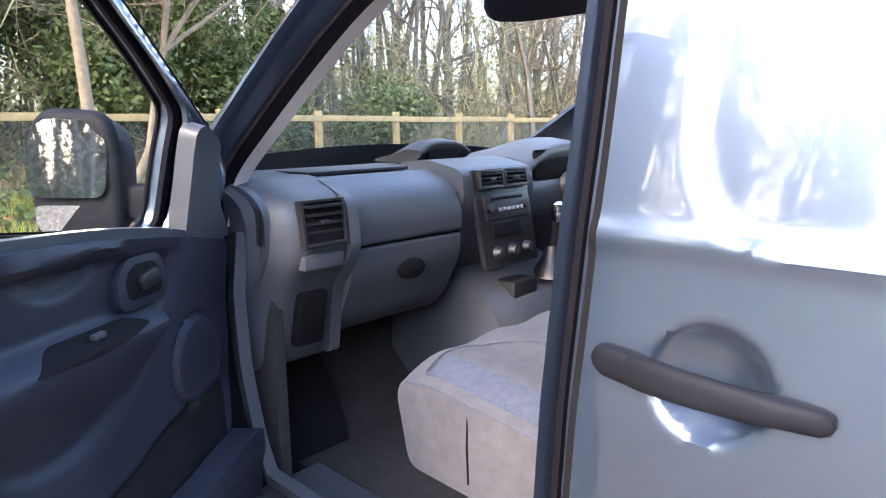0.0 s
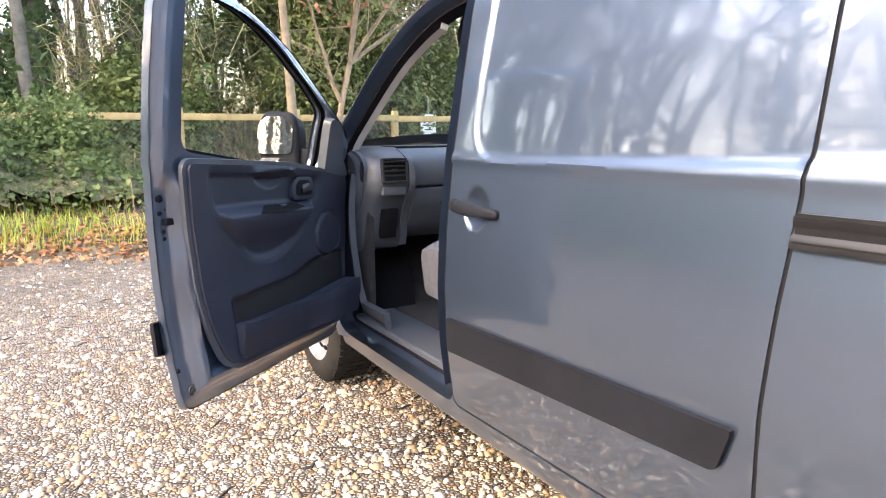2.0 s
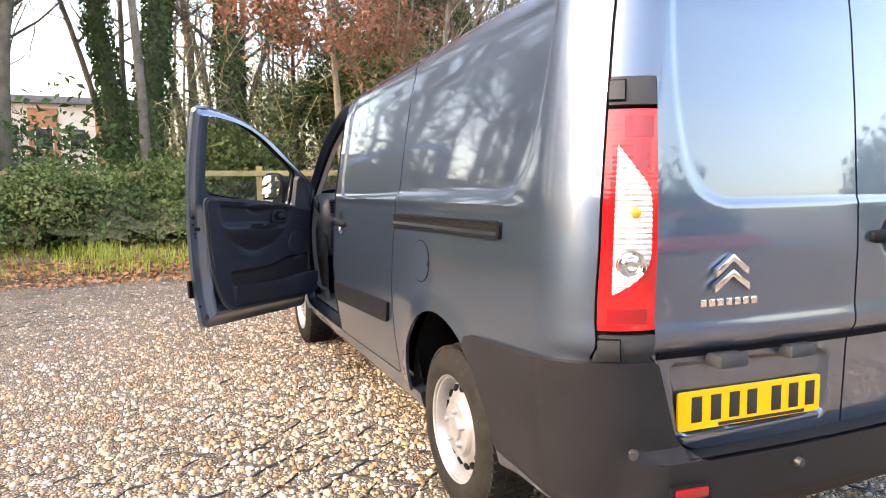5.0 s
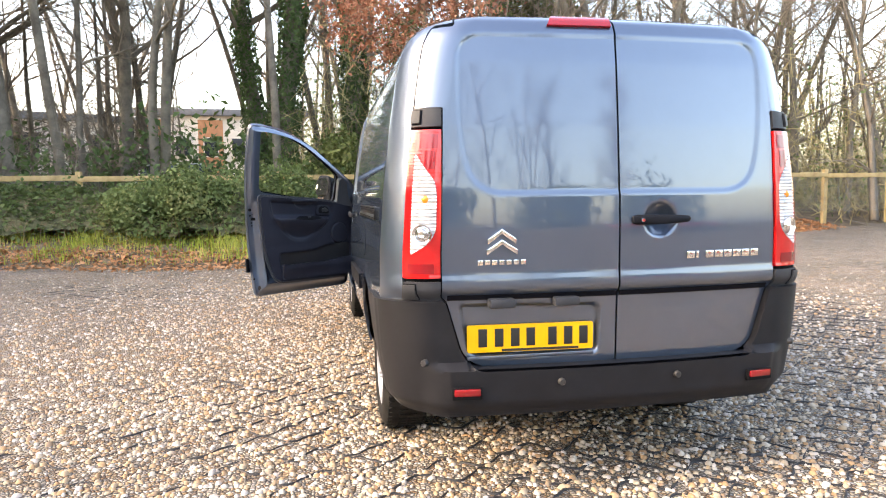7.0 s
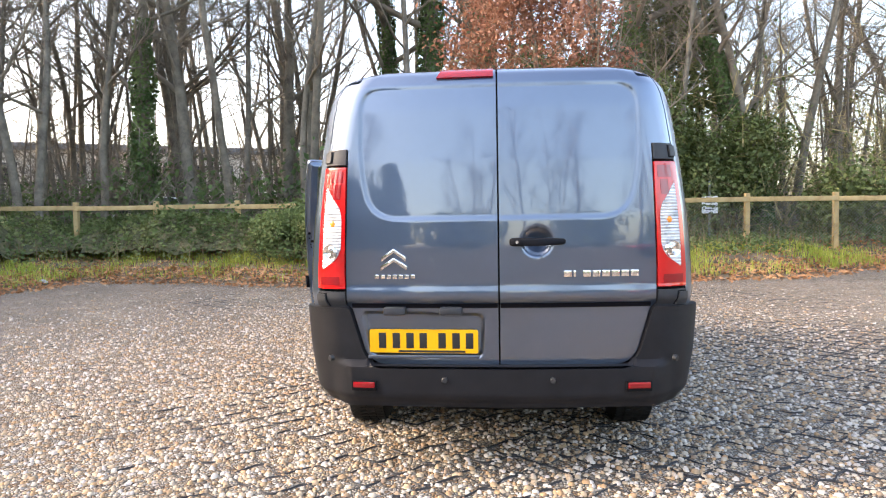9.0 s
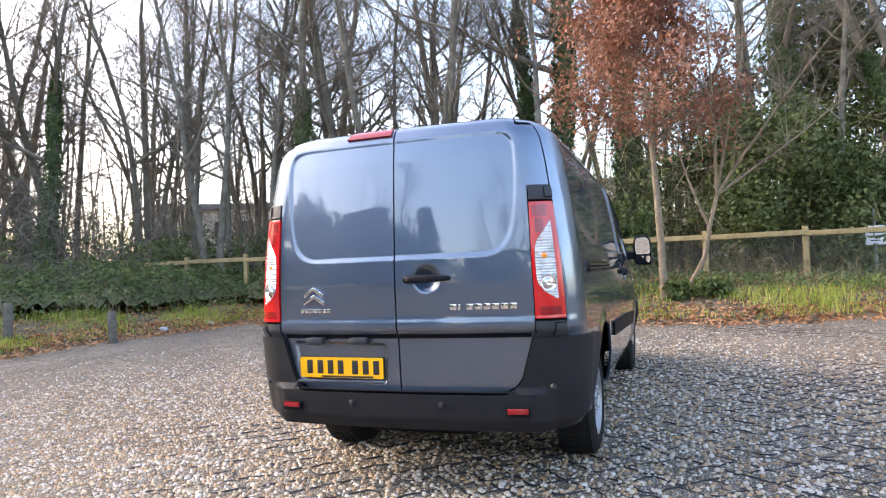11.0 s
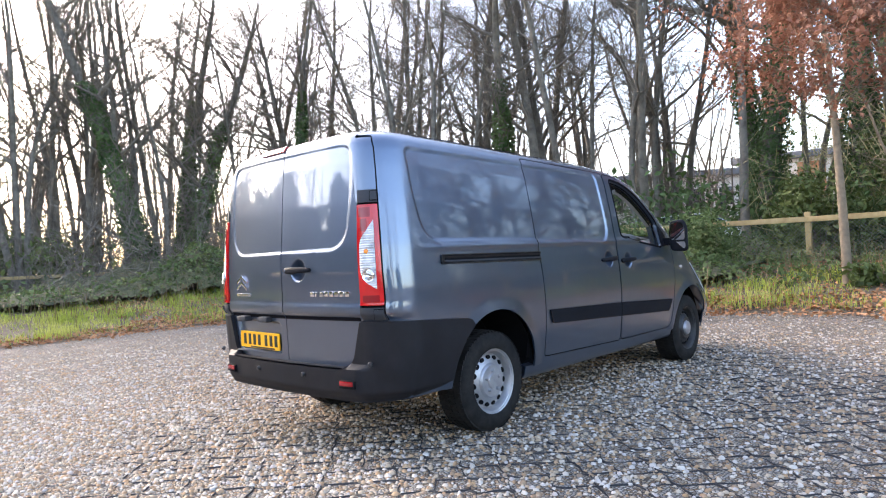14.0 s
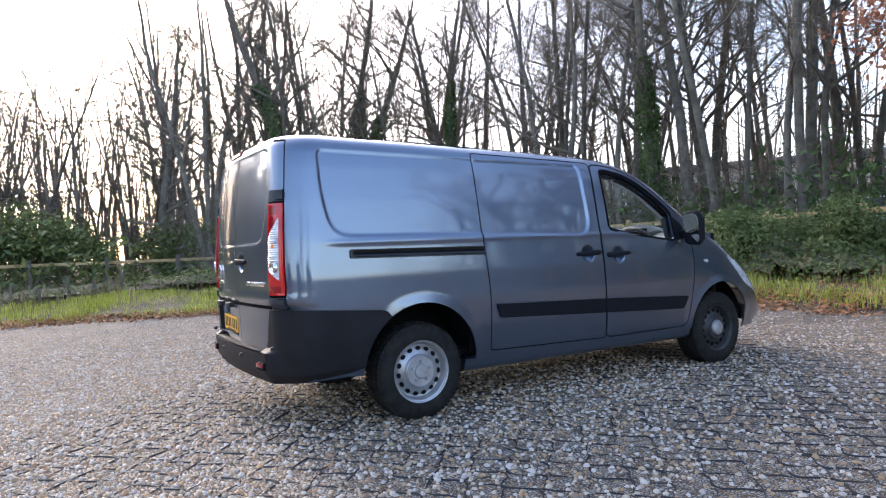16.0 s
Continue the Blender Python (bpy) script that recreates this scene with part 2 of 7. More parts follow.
def smooth_table(pairs, blur):
    """A smoothed piecewise-linear function, ready for arrays."""
    xs = np.array([p[0] for p in pairs], float)
    ys = np.array([p[1] for p in pairs], float)
    g = np.arange(xs[0] - 1, xs[-1] + 1, 0.004)
    lo = (ys[1] - ys[0]) / (xs[1] - xs[0])
    hi = (ys[-1] - ys[-2]) / (xs[-1] - xs[-2])
    f = np.interp(g, xs, ys) + np.where(g < xs[0], (g - xs[0]) * lo, 0) + np.where(g > xs[-1], (g - xs[-1]) * hi, 0)
    k = max(1, int(blur / 0.004))
    for _ in range(3):
        f = np.convolve(np.pad(f, k, mode="edge"), np.ones(2 * k + 1) / (2 * k + 1), mode="valid")
    return lambda x: np.interp(x, g, f)


def sdf_poly(a, b, outline):
    """Signed distance to a closed outline, negative inside."""
    p = np.array(outline, float)
    d = np.full(a.shape, 1e9)
    inside = np.zeros(a.shape, bool)
    for i in range(len(p)):
        (x0, y0), (x1, y1) = p[i - 1], p[i]
        ex, ey = x1 - x0, y1 - y0
        t = np.clip(((a - x0) * ex + (b - y0) * ey) / (ex * ex + ey * ey + 1e-12), 0, 1)
        d = np.minimum(d, np.hypot(a - x0 - t * ex, b - y0 - t * ey))
        if y0 != y1:
            inside ^= ((y0 > b) != (y1 > b)) & (a < x0 + (b - y0) / (y1 - y0) * ex)
    return np.where(inside, -d, d)


def step01(x):
    x = np.clip(x, 0, 1)
    return x * x * (3 - 2 * x)

# ---- the van ----
# half width, rear face and roof line of the body shell
W_OF = smooth_table([(0.25, 0.86), (0.34, 0.885), (0.42, 0.905), (0.6, 0.932), (0.8, 0.945), (1.0, 0.942), (1.15, 0.930), (1.25, 0.922), (1.5, 0.890), (1.72, 0.855), (1.82, 0.832), (1.88, 0.80), (1.92, 0.755), (1.94, 0.70)], 0.012)
R_OF = smooth_table([(0.3, 0.05), (0.55, 0.035), (0.8, 0.028), (0.835, 0.024), (0.85, 0.000), (0.90, 0.000), (0.915, 0.006), (1.1, 0.004), (1.25, 0.010), (1.5, 0.028), (1.75, 0.052), (1.86, 0.068), (1.92, 0.10), (1.94, 0.15)], 0.008)
TOP_OF = smooth_table([(0.0, 1.94), (0.5, 1.935), (1.0, 1.925), (1.6, 1.905), (2.3, 1.885), (2.7, 1.868), (2.95, 1.845), (3.15, 1.797), (3.4, 1.685), (3.7, 1.485), (4.0, 1.30), (4.25, 1.18), (4.5, 1.01), (4.75, 0.86), (4.95, 0.74), (5.05, 0.60)], 0.06)
NOSE_OF = smooth_table([(0, 0), (3.7, 0.0), (4.0, 0.004), (4.3, 0.010), (4.6, 0.036), (4.85, 0.10), (5.05, 0.26)], 0.08)
BASE_OF = smooth_table([(0, 1.2), (3.3, 1.2), (3.8, 0.9), (4.3, 0.5), (5.0, 0.3)], 0.1)
ARC_X, ARC, S_ARC, S_SIDE = 0.21, 0.25, 0.70, 1.04
SHIFT = 0.80  # arc length minus y along the sides
WHEEL_R, WHEEL_F, AXLE, TRACK = 1.02, 4.16, 0.325, 0.875


def section(s, z):
    """A point of the body shell: s runs from the middle of the rear round the right corner and along the right side; negative s the left."""
    a = np.abs(s)
    y_side = a - SHIFT
    yq = np.maximum(y_side, 0.0)
    base, top = BASE_OF(yq), TOP_OF(yq)
    v = np.where(z > base, base + (z - base) * (1.94 - base) / np.maximum(top - base, 0.05), z)
    w = W_OF(v) - NOSE_OF(yq)
    xa = w - ARC_X
    x_rear = a * xa / S_ARC
    th = np.clip((a - S_ARC) / (S_SIDE - S_ARC), 0, 1) * math.pi / 2
    yr = R_OF(z) + 0.075 * np.minimum(x_rear, xa) ** 2
    x = np.where(a < S_ARC, x_rear, xa + ARC_X * np.sin(th))
    y = yr + ARC * (1 - np.cos(th))
    y_s = y_side + (yr + ARC - (S_SIDE - SHIFT)) * np.clip(1 - (a - S_SIDE) / 0.3, 0, 1)
    y = np.where(a > S_SIDE, y_s, y)
    return np.stack([x * np.sign(s + 1e-9), y, z], -1)


def outward(s, z):
    e = 1e-3
    n = np.cross(section(s + e, z) - section(s - e, z), section(s, z + e) - section(s, z - e))
    return n / np.linalg.norm(n, axis=-1, keepdims=True)


def shell(off=0.0, relief=None):
    """The body shell moved outward by off and by a relief given as a function of place."""
    def f(s, z):
        p = section(s, z)
        d = off + (relief(p) if relief else 0.0)
        return p + outward(s, z) * np.asarray(d)[..., None] if np.any(d) else p
    return f


def sheet(s0, s1, z0, z1, step, inside, f, depth=0.014):
    """A curved panel cut to the outline inside(place) <= 0, with its rim turned in by depth. Returns (verts, [], faces)."""
    ns, nz = max(2, int((s1 - s0) / step)), max(2, int((z1 - z0) / step))
    S, Z = np.meshgrid(np.linspace(s0, s1, ns + 1), np.linspace(z0, z1, nz + 1), indexing="ij")
    e = 1e-3
    for _ in range(2):
        d = inside(section(S, Z))
        gs = (inside(section(S + e, Z)) - d) / e
        gz = (inside(section(S, Z + e)) - d) / e
        g2 = gs * gs + gz * gz + 1e-6
        near = np.abs(d) < step * 0.72 * np.sqrt(g2)
        ms, mz = np.clip(d * gs / g2, -step, step), np.clip(d * gz / g2, -step, step)
        S, Z = np.where(near, S - ms, S), np.where(near, Z - mz, Z)
    d = inside(section(S, Z))
    ok = d <= step * 0.12
    P, N = f(S, Z), outward(S, Z)
    flip = s0 < 0 and s1 <= 0
    q = ok[:-1, :-1] & ok[1:, :-1] & ok[1:, 1:] & ok[:-1, 1:]
    ids = np.arange(S.size).reshape(S.shape)
    quads = np.stack([ids[:-1, :-1], ids[1:, :-1], ids[1:, 1:], ids[:-1, 1:]], -1)[q]
    used = np.unique(quads)
    back = np.full(S.size, -1)
    back[used] = np.arange(len(used))
    quads = back[quads]
    verts = P.reshape(-1, 3)[used]
    norms = N.reshape(-1, 3)[used]
    edges = {}
    for f4 in quads.tolist():
        for i in range(4):
            a, b = f4[i], f4[(i + 1) % 4]
            if (b, a) in edges:
                del edges[(b, a)]
            else:
                edges[(a, b)] = 1
    faces = [tuple(f4) for f4 in quads.tolist()]
    vl = [tuple(v) for v in verts.tolist()]
    if depth:
        rim = {}
        for a, b in edges:
            for i in (a, b):
                if i not in rim:
                    rim[i] = len(vl)
                    vl.append(tuple(verts[i] - norms[i] * depth))
        faces += [(b, a, rim[a], rim[b]) for a, b in edges]
    return vl, [], faces


def side_outline(points, r, gap=0.0):
    """A panel outline on a side, as a test of (y, z)."""
    o = rounded(points, r)
    return lambda p: sdf_poly(p[..., 1], p[..., 2], o) + gap


def circle(p, y, z, r):
    return np.hypot(p[..., 1] - y, p[..., 2] - z) - r


van = thing("van", "blue-grey panel van with an open front passenger door, parked on gravel", "van")

DOOR = [(2.736, 0.385), (2.702, 1.06), (2.684, 1.40), (2.688, 1.797), (2.80, 1.797), (3.03, 1.764), (3.27, 1.665), (3.52, 1.505), (3.74, 1.348), (3.80, 1.28), (3.80, 0.95), (3.76, 0.62), (3.70, 0.385)]
DOOR_R = [0.05, 0.3, 0.3, 0.05, 0.1, 0.15, 0.2, 0.2, 0.08, 0.05, 0.2, 0.2, 0.06]
WINDOW = [(2.795, 1.262), (2.782, 1.747), (2.84, 1.750), (3.04, 1.718), (3.26, 1.624), (3.48, 1.478), (3.585, 1.392), (3.575, 1.150), (3.20, 1.195)]
SLIDE = [(1.592, 0.41), (1.585, 0.80), (1.557, 1.10), (1.545, 1.25), (1.535, 1.845), (2.674, 1.805), (2.671, 1.35), (2.702, 0.83), (2.722, 0.385)]
door_test = side_outline(DOOR, DOOR_R)
slide_test = side_outline(SLIDE, [0.03, 0.3, 0.05, 0.1, 0.03, 0.03, 0.3, 0.3, 0.03])
window_test = side_outline(WINDOW, [0.05, 0.05, 0.1, 0.2, 0.2, 0.1, 0.03, 0.05, 0.3])
panel_rear = rounded([(0.34, 1.83), (0.34, 1.53), (0.40, 1.262), (1.75, 1.25), (1.75, 1.80)], [0.05, 0.3, 0.28, 0.02, 0.02], 8)
panel_slide = rounded([(1.35, 1.80), (1.35, 1.25), (2.588, 1.215), (2.562, 1.79)], [0.02, 0.02, 0.15, 0.06], 8)


def side_relief(p):
    """Pressed panels, the waist crease and the handle bowls of a side."""
    y, z = p[..., 1], p[..., 2]
    a = sdf_poly(y, z, panel_rear)
    b = sdf_poly(y, z, panel_slide)
    d = np.where(y < 1.55, a, b)
    h = -0.0105 * step01((0.006 - d) / 0.020)
    h = h + 0.006 * np.exp(-((z - 1.222) / 0.016) ** 2) * step01((y - 0.25) / 0.3) * step01((3.6 - y) / 0.3)
    for hy, hz in ((2.537, 1.075), (2.87, 1.055)):
        r = np.hypot((y - hy) / 0.064, (z - hz) / 0.064)
        h = h - 0.036 * np.clip(1 - r * r, 0, 1) ** 0.75
    h = h + 0.018 * step01(1 - np.abs(circle(p, WHEEL_F, AXLE, 0.40)) / 0.11) * (z > 0.3)
    h = h + 0.014 * step01(1 - np.abs(circle(p, WHEEL_R, AXLE, 0.44)) / 0.12) * (z > 0.3)
    return h


def low_edge(p):
    return 0.36 - 0.065 * step01((p[..., 1] - 4.38) / 0.12) - p[..., 2]


def arches(p):
    return np.maximum(-circle(p, WHEEL_R, AXLE + 0.04, 0.435), -circle(p, WHEEL_F, AXLE + 0.035, 0.395))


def quarter_test(p):
    # sides and roof corners apart from the doors, the lamp columns and the rear doors
    t = np.maximum(np.maximum(-slide_test(p) + 0.009, -door_test(p) + 0.006), arches(p))
    lamp = np.maximum(0.815 - p[..., 2], p[..., 2] - 1.565)
    col = np.maximum(lamp, p[..., 1] - R_OF(p[..., 2]) - 0.100)
    t = np.maximum(t, -col)
    t = np.maximum(t, low_edge(p))
    return np.maximum(t, p[..., 2] - TOP_OF(np.maximum(p[..., 1], 0)) + 0.001)


def round_max(a, b, r):
    """The larger of two distances, its corner rounded by r."""
    return np.hypot(np.maximum(a + r, 0), np.maximum(b + r, 0)) - r + np.minimum(np.maximum(a + r, b + r), 0)


def rear_test(gap):
    def f(p):
        x, z = np.abs(p[..., 0]), p[..., 2]
        low = door_edge(z)
        t = np.where((z > 1.569) & (z < 1.89), p[..., 1] - R_OF(z) - 0.094, round_max(x - low, 0.545 - z, 0.07))
        t = np.maximum(t, z - 1.9385)
        return np.maximum(t, 0.004 - x) + gap
    return f


window_rear = rounded([(-0.645, 1.858), (-0.655, 1.50), (-0.60, 1.232), (0.60, 1.232), (0.655, 1.50), (0.645, 1.858)], [0.11, 0.25, 0.24, 0.24, 0.25, 0.11], 10)
plate_bay = rounded([(-0.655, 0.80), (-0.62, 0.585), (-0.075, 0.575), (-0.065, 0.79)], [0.03, 0.05, 0.04, 0.05], 6)


def rear_relief(p):
    x, z = p[..., 0], p[..., 2]
    d = sdf_poly(x, z, window_rear)
    h = -0.0055 * step01((0.005 - d) / 0.017)
    h = h - 0.020 * step01((0.002 - sdf_poly(x, z, plate_bay)) / 0.018)
    r = np.hypot((x - 0.178) / 0.072, (z - 1.122) / 0.070)
    return h - 0.034 * np.clip(1 - r * r, 0, 1) ** 0.8


def door_edge(z):
    """Half width of the pair of rear doors."""
    return np.interp(z, [0.545, 0.62, 0.81, 0.83, 1.0, 1.57, 1.80, 1.93], [0.615, 0.645, 0.700, 0.722, 0.722, 0.705, 0.675, 0.635])


def panel_test(p):
    z = p[..., 2]
    corner = np.where((z > 1.567) & (z < 1.893), R_OF(z) + 0.100 - p[..., 1], door_edge(z) + 0.007 - np.abs(p[..., 0]))
    return np.maximum(quarter_test(p), np.where(p[..., 1] < 1.0, corner, -1.0))


for sgn in (1, -1):
    lo, hi = (0.58, 5.83) if sgn > 0 else (-5.83, -0.58)
    part("side_panel", sheet(lo, hi, 0.28, 1.945, 0.011, panel_test, shell(0, side_relief)), PAINT, van)
    lo, hi = (2.27, 3.53) if sgn > 0 else (-3.53, -2.27)
    part("sliding_door", sheet(lo, hi, 0.36, 1.90, 0.009, slide_test, shell(0.0, side_relief)), PAINT, van)
    # near-black strips paint the shade in the panel gaps
    part("door_gap_shade", sheet(*((2.27, 3.56) if sgn > 0 else (-3.56, -2.27)), 0.36, 1.90, 0.008, lambda p: np.abs(slide_test(p) - 0.0045) - 0.0085, shell(-0.005, side_relief), 0.0), GAP, van)
    part("corner_gap_shade", sheet(*((0.76, 1.02) if sgn > 0 else (-1.02, -0.76)), 1.55, 1.90, 0.006, lambda p: np.maximum(np.abs(p[..., 1] - R_OF(p[..., 2]) - 0.097) - 0.009, p[..., 2] - 1.885), shell(-0.006), 0.0), GAP, van)
    lo, hi = (0.002, 1.02) if sgn > 0 else (-1.02, -0.002)
    part("rear_door", sheet(lo, hi, 0.53, 1.9395, 0.009, rear_test(0.0), shell(0.0, rear_relief)), PAINT, van)


# roof, windscreen and bonnet as one skin between the two sides
def skin(y0, y1, ny, nx=48):
    verts, faces = [], []
    for i in range(ny + 1):
        y = y0 + (y1 - y0) * i / ny
        t = float(TOP_OF(y))
        half = float(W_OF(1.94) - NOSE_OF(y)) * 1.0
        for j in range(nx + 1):
            q = -1 + 2 * j / nx
            inner = half - ARC_X
            bend = min(1.0, max(0.0, (abs(half * q) - inner) / ARC_X))
            rear = float(R_OF(1.94)) + 0.075 * min(abs(half * q), inner) ** 2 + ARC * (1 - math.sqrt(1 - bend * bend))
            yy = y if y0 > 0.5 else rear + (y1 - rear) * i / ny
            bulge = 0.10 * (1 - q * q) * float(step01((yy - 2.9) / 0.9))
            front = 0.13 * (1 - q * q) * float(step01((yy - 4.5) / 0.5))
            lift = 0.036 * (1 - q * q) * float(step01((yy - 0.1) / 0.3)) * float(step01((5.05 - yy) / 0.6))
            verts.append((half * q, yy + bulge + front, t - 0.001 + lift))
    for i in range(ny):
        for j in range(nx):
            a = i * (nx + 1) + j
            faces.append((a, a + 1, a + nx + 2, a + nx + 1))
    return verts, [], faces


part("roof", skin(0.10, 3.06, 60), PAINT, van)
part("windscreen", skin(3.06, 4.10, 24), GLASS, van).visible_shadow = False
part("bonnet", skin(4.10, 5.03, 24), PAINT, van)

def fill(path_a, path_b, n):
    """A surface ruled between two lines of places."""
    k = len(path_a)
    verts = [tuple(Vector(a).lerp(Vector(b), i / n)) for i in range(n + 1) for a, b in zip(path_a, path_b)]
    faces = [(i * k + j, i * k + j + 1, (i + 1) * k + j + 1, (i + 1) * k + j) for i in range(n) for j in range(k - 1)]
    return verts, [], faces


def both(fn):
    for sg in (1, -1):
        fn(sg)


def span(sg, y0, y1):
    """Arc-length limits for y0..y1 on the right (1) or left (-1) side."""
    return (y0 + SHIFT, y1 + SHIFT) if sg > 0 else (-y1 - SHIFT, -y0 - SHIFT)


# nose, closing the front between the sides
nose_v, nose_f = [], []
for i in range(15):
    z = 0.295 + (float(TOP_OF(5.03)) - 0.295) * i / 14
    p = section(np.array([5.83]), np.array([z]))[0]
    for j in range(25):
        q = -1 + 2 * j / 24
        nose_v.append((p[0] * q, p[1] + 0.13 * (1 - q * q) + 0.04 * math.sin(math.pi * i / 14) * (1 - q ** 4), z))
for i in range(14):
    for j in range(24):
        a = i * 25 + j
        nose_f.append((a, a + 1, a + 26, a + 25))
part("front_bumper", (nose_v, [], nose_f), PAINT, van)

# underbody and cargo floor, with the wheel housings
# all near-black: the shade under the van is put into their colour
part("underbody", box(-0.76, 0.76, 0.16, 4.62, 0.37, 0.43, 0.02), GAP, van)
# block added to close off the light seen through under the van
part("chassis", box(-0.62, 0.62, 1.46, 3.72, 0.25, 0.38, 0.03), GAP, van, "chassis and fuel tank block, blackened for underbody shade")
part("rear_axle", tube([(-0.70, WHEEL_R, 0.30), (0.70, WHEEL_R, 0.30)], 0.05, 12), GAP, van)
part("silencer", box(-0.30, 0.36, 0.22, 0.52, 0.27, 0.40, 0.05, 3), GAP, van)
part("bulkhead", prism([(-0.88, 0.42), (0.88, 0.42), (0.88, 1.20), (0.79, 1.74), (0.60, 1.82), (-0.60, 1.82), (-0.79, 1.74), (-0.88, 1.20)], 2.44, 2.47), DASH, van)
for sg in (1, -1):
    for wy, r, out in ((WHEEL_R, 0.46, 0.88), (WHEEL_F, 0.43, 0.82)):
        prof = [(r * math.cos(a), r * math.sin(a)) for a in [math.pi * (0.0 + 1.0 * i / 20) for i in range(21)]]
        a = [(sg * out, wy + c, AXLE + 0.04 + d) for c, d in prof]
        b = [(sg * 0.52, wy + c, AXLE + 0.04 + d) for c, d in prof]
        part("wheel_housing", fill(a, b, 2), GAP, van)
        part("wheel_housing", prism([(wy + c * 0.999, AXLE + 0.04 + d * 0.999) for c, d in prof], sg * 0.52, sg * 0.50, axis="x"), GAP, van)


# rear bumper: high corners and a low step under the doors
def bumper_test(p):
    x, y, z = np.abs(p[..., 0]), p[..., 1], p[..., 2]
    top = np.interp(y, [0.0, 0.1, 0.70, 0.745, 0.80], [0.822, 0.820, 0.776, 0.766, 0.70])
    t = np.maximum(z - top, 0.352 - z)
    t = np.maximum(t, -circle(p, WHEEL_R, AXLE + 0.04, 0.432))
    t = np.maximum(t, y - 0.84)
    hole = round_max(x - door_edge(np.maximum(z, 0.545)) - 0.006, 0.540 - z, 0.07)
    return np.maximum(t, -np.where(y < 0.3, hole, 1.0))


def bumper_off(p):
    x, y, z = np.abs(p[..., 0]), p[..., 1], p[..., 2]
    side = 0.016 + 0.012 * step01((0.55 - y) / 0.4)
    step = 0.042 * step01((0.80 - x) / 0.12) * step01((0.565 - z) / 0.012)
    under = -0.03 * step01((0.42 - z) / 0.07)
    line = -0.004 * np.exp(-((y - 0.26) / 0.006) ** 2)
    return side + step + under + line


part("rear_bumper", sheet(-1.64, 1.64, 0.345, 0.835, 0.0125, bumper_test, shell(0.0, bumper_off), depth=0.05), BUMPER, van)
part("bumper_step", fill([(-0.63 + 1.26 * i / 20, float(R_OF(0.55)) + 0.075 * (0.63 * (i / 10 - 1)) ** 2 - 0.068, 0.549) for i in range(21)], [(-0.63 + 1.26 * i / 20, 0.10, 0.543) for i in range(21)], 3), BLACK_PLASTIC, van)
for i, x in enumerate((-0.80, -0.257, 0.241, 0.805)):
    y = -0.036 if abs(x) < 0.5 else 0.022
    z = 0.487 if abs(x) < 0.5 else 0.58
    turn = 0 if abs(x) < 0.5 else (40 if x > 0 else -40)
    part("parking_sensor", lathe([(0.0, 0.008), (0.011, 0.008), (0.014, 0.004), (0.015, -0.01)], 16, pose(x, y, z) @ pose(0, 0, 0, 0, 0, -90 + turn)), DARK_STEEL, van)
for x in (-0.636, 0.632):
    y = -0.028 + 0.03
    bm = box(-0.052, 0.052, -0.012, 0.01, -0.014, 0.014, 0.005, m=pose(x, y - 0.012, 0.462, 0, 0, 6 if x > 0 else -6))
    part("rear_reflector", bm, DARK_RED, van, "red bumper reflector")
    # black plate round the reflector paints its recess as shade
    part("reflector_slot_shade", box(-0.060, 0.060, -0.012, 0.01, -0.028, 0.020, 0.006, m=pose(x, y - 0.007, 0.460, 0, 0, 6 if x > 0 else -6)), GAP, van)

# dark step strip across both rear doors, plate, lamps and badges
for sg in (1, -1):
    lo, hi = (0.006, 0.74) if sg > 0 else (-0.74, -0.006)
    part("rear_strip", sheet(lo, hi, 0.795, 0.845, 0.008, lambda p: np.maximum(np.abs(p[..., 2] - 0.826) - 0.011, np.abs(p[..., 0]) - 0.700), shell(0.0035), 0.003), SEAL, van)
part("plate_garnish", box(-0.625, -0.095, 0.034, 0.05, 0.575, 0.590, 0.004), PAINT, van)
plate = part("number_plate", prism(rounded([(-0.26, -0.0555), (0.26, -0.0555), (0.26, 0.0555), (-0.26, 0.0555)], 0.01), -0.004, 0.004), YELLOW, van, "yellow rear plate with dark bars", m=pose(-0.36, 0.050, 0.655, 0, 0, -3.2))
for cx in (-0.185, -0.118, -0.052, 0.012, 0.102, 0.168, 0.232):
    part("plate_bar", box(cx - 0.018 - 0.012, cx + 0.018 - 0.012, -0.0056, -0.0035, -0.034, 0.040, 0.0008), PLATE_BLACK, plate)
part("plate_bar", box(-0.12, 0.20, -0.0056, -0.0035, -0.053, -0.043, 0.0008), PLATE_BLACK, plate)
for cx in (-0.489, -0.224):
    part("plate_lamp", box(cx - 0.052, cx + 0.052, -0.012, 0.05, 0.785, 0.822, 0.010), HINGE_GREY, van)
for cz in (1.060, 1.018):
    a = [(-0.058, -0.014), (0, 0.026), (0.058, -0.014), (0.058, -0.036), (0.0, 0.006), (-0.058, -0.036)]
    part("badge_chevron", prism([(c * (1.0 if cz > 1.04 else 1.08), d) for c, d in a], -0.009, 0.006, 0.003, m=pose(-0.489, 0.014, cz + 0.012)), CHROME, van, "chrome chevron badge")
for i in range(7):
    part("badge_bar", box(-0.583 + i * 0.0285, -0.583 + i * 0.0285 + 0.021, -0.004, 0.004, 0.955, 0.975, 0.002, m=pose(0, 0.016 + 0.012 * (1 - i / 6), 0)), CHROME, van)
for i in range(8):
    x0 = 0.297 + i * 0.0438
    part("model_bar", box(x0, x0 + (0.036 if i != 1 else 0.012), -0.006, 0.004, 0.958, 0.988, 0.002, m=pose(0, 0.004 + 0.075 * (x0 + 0.02) ** 2, 0)), CHROME, van)


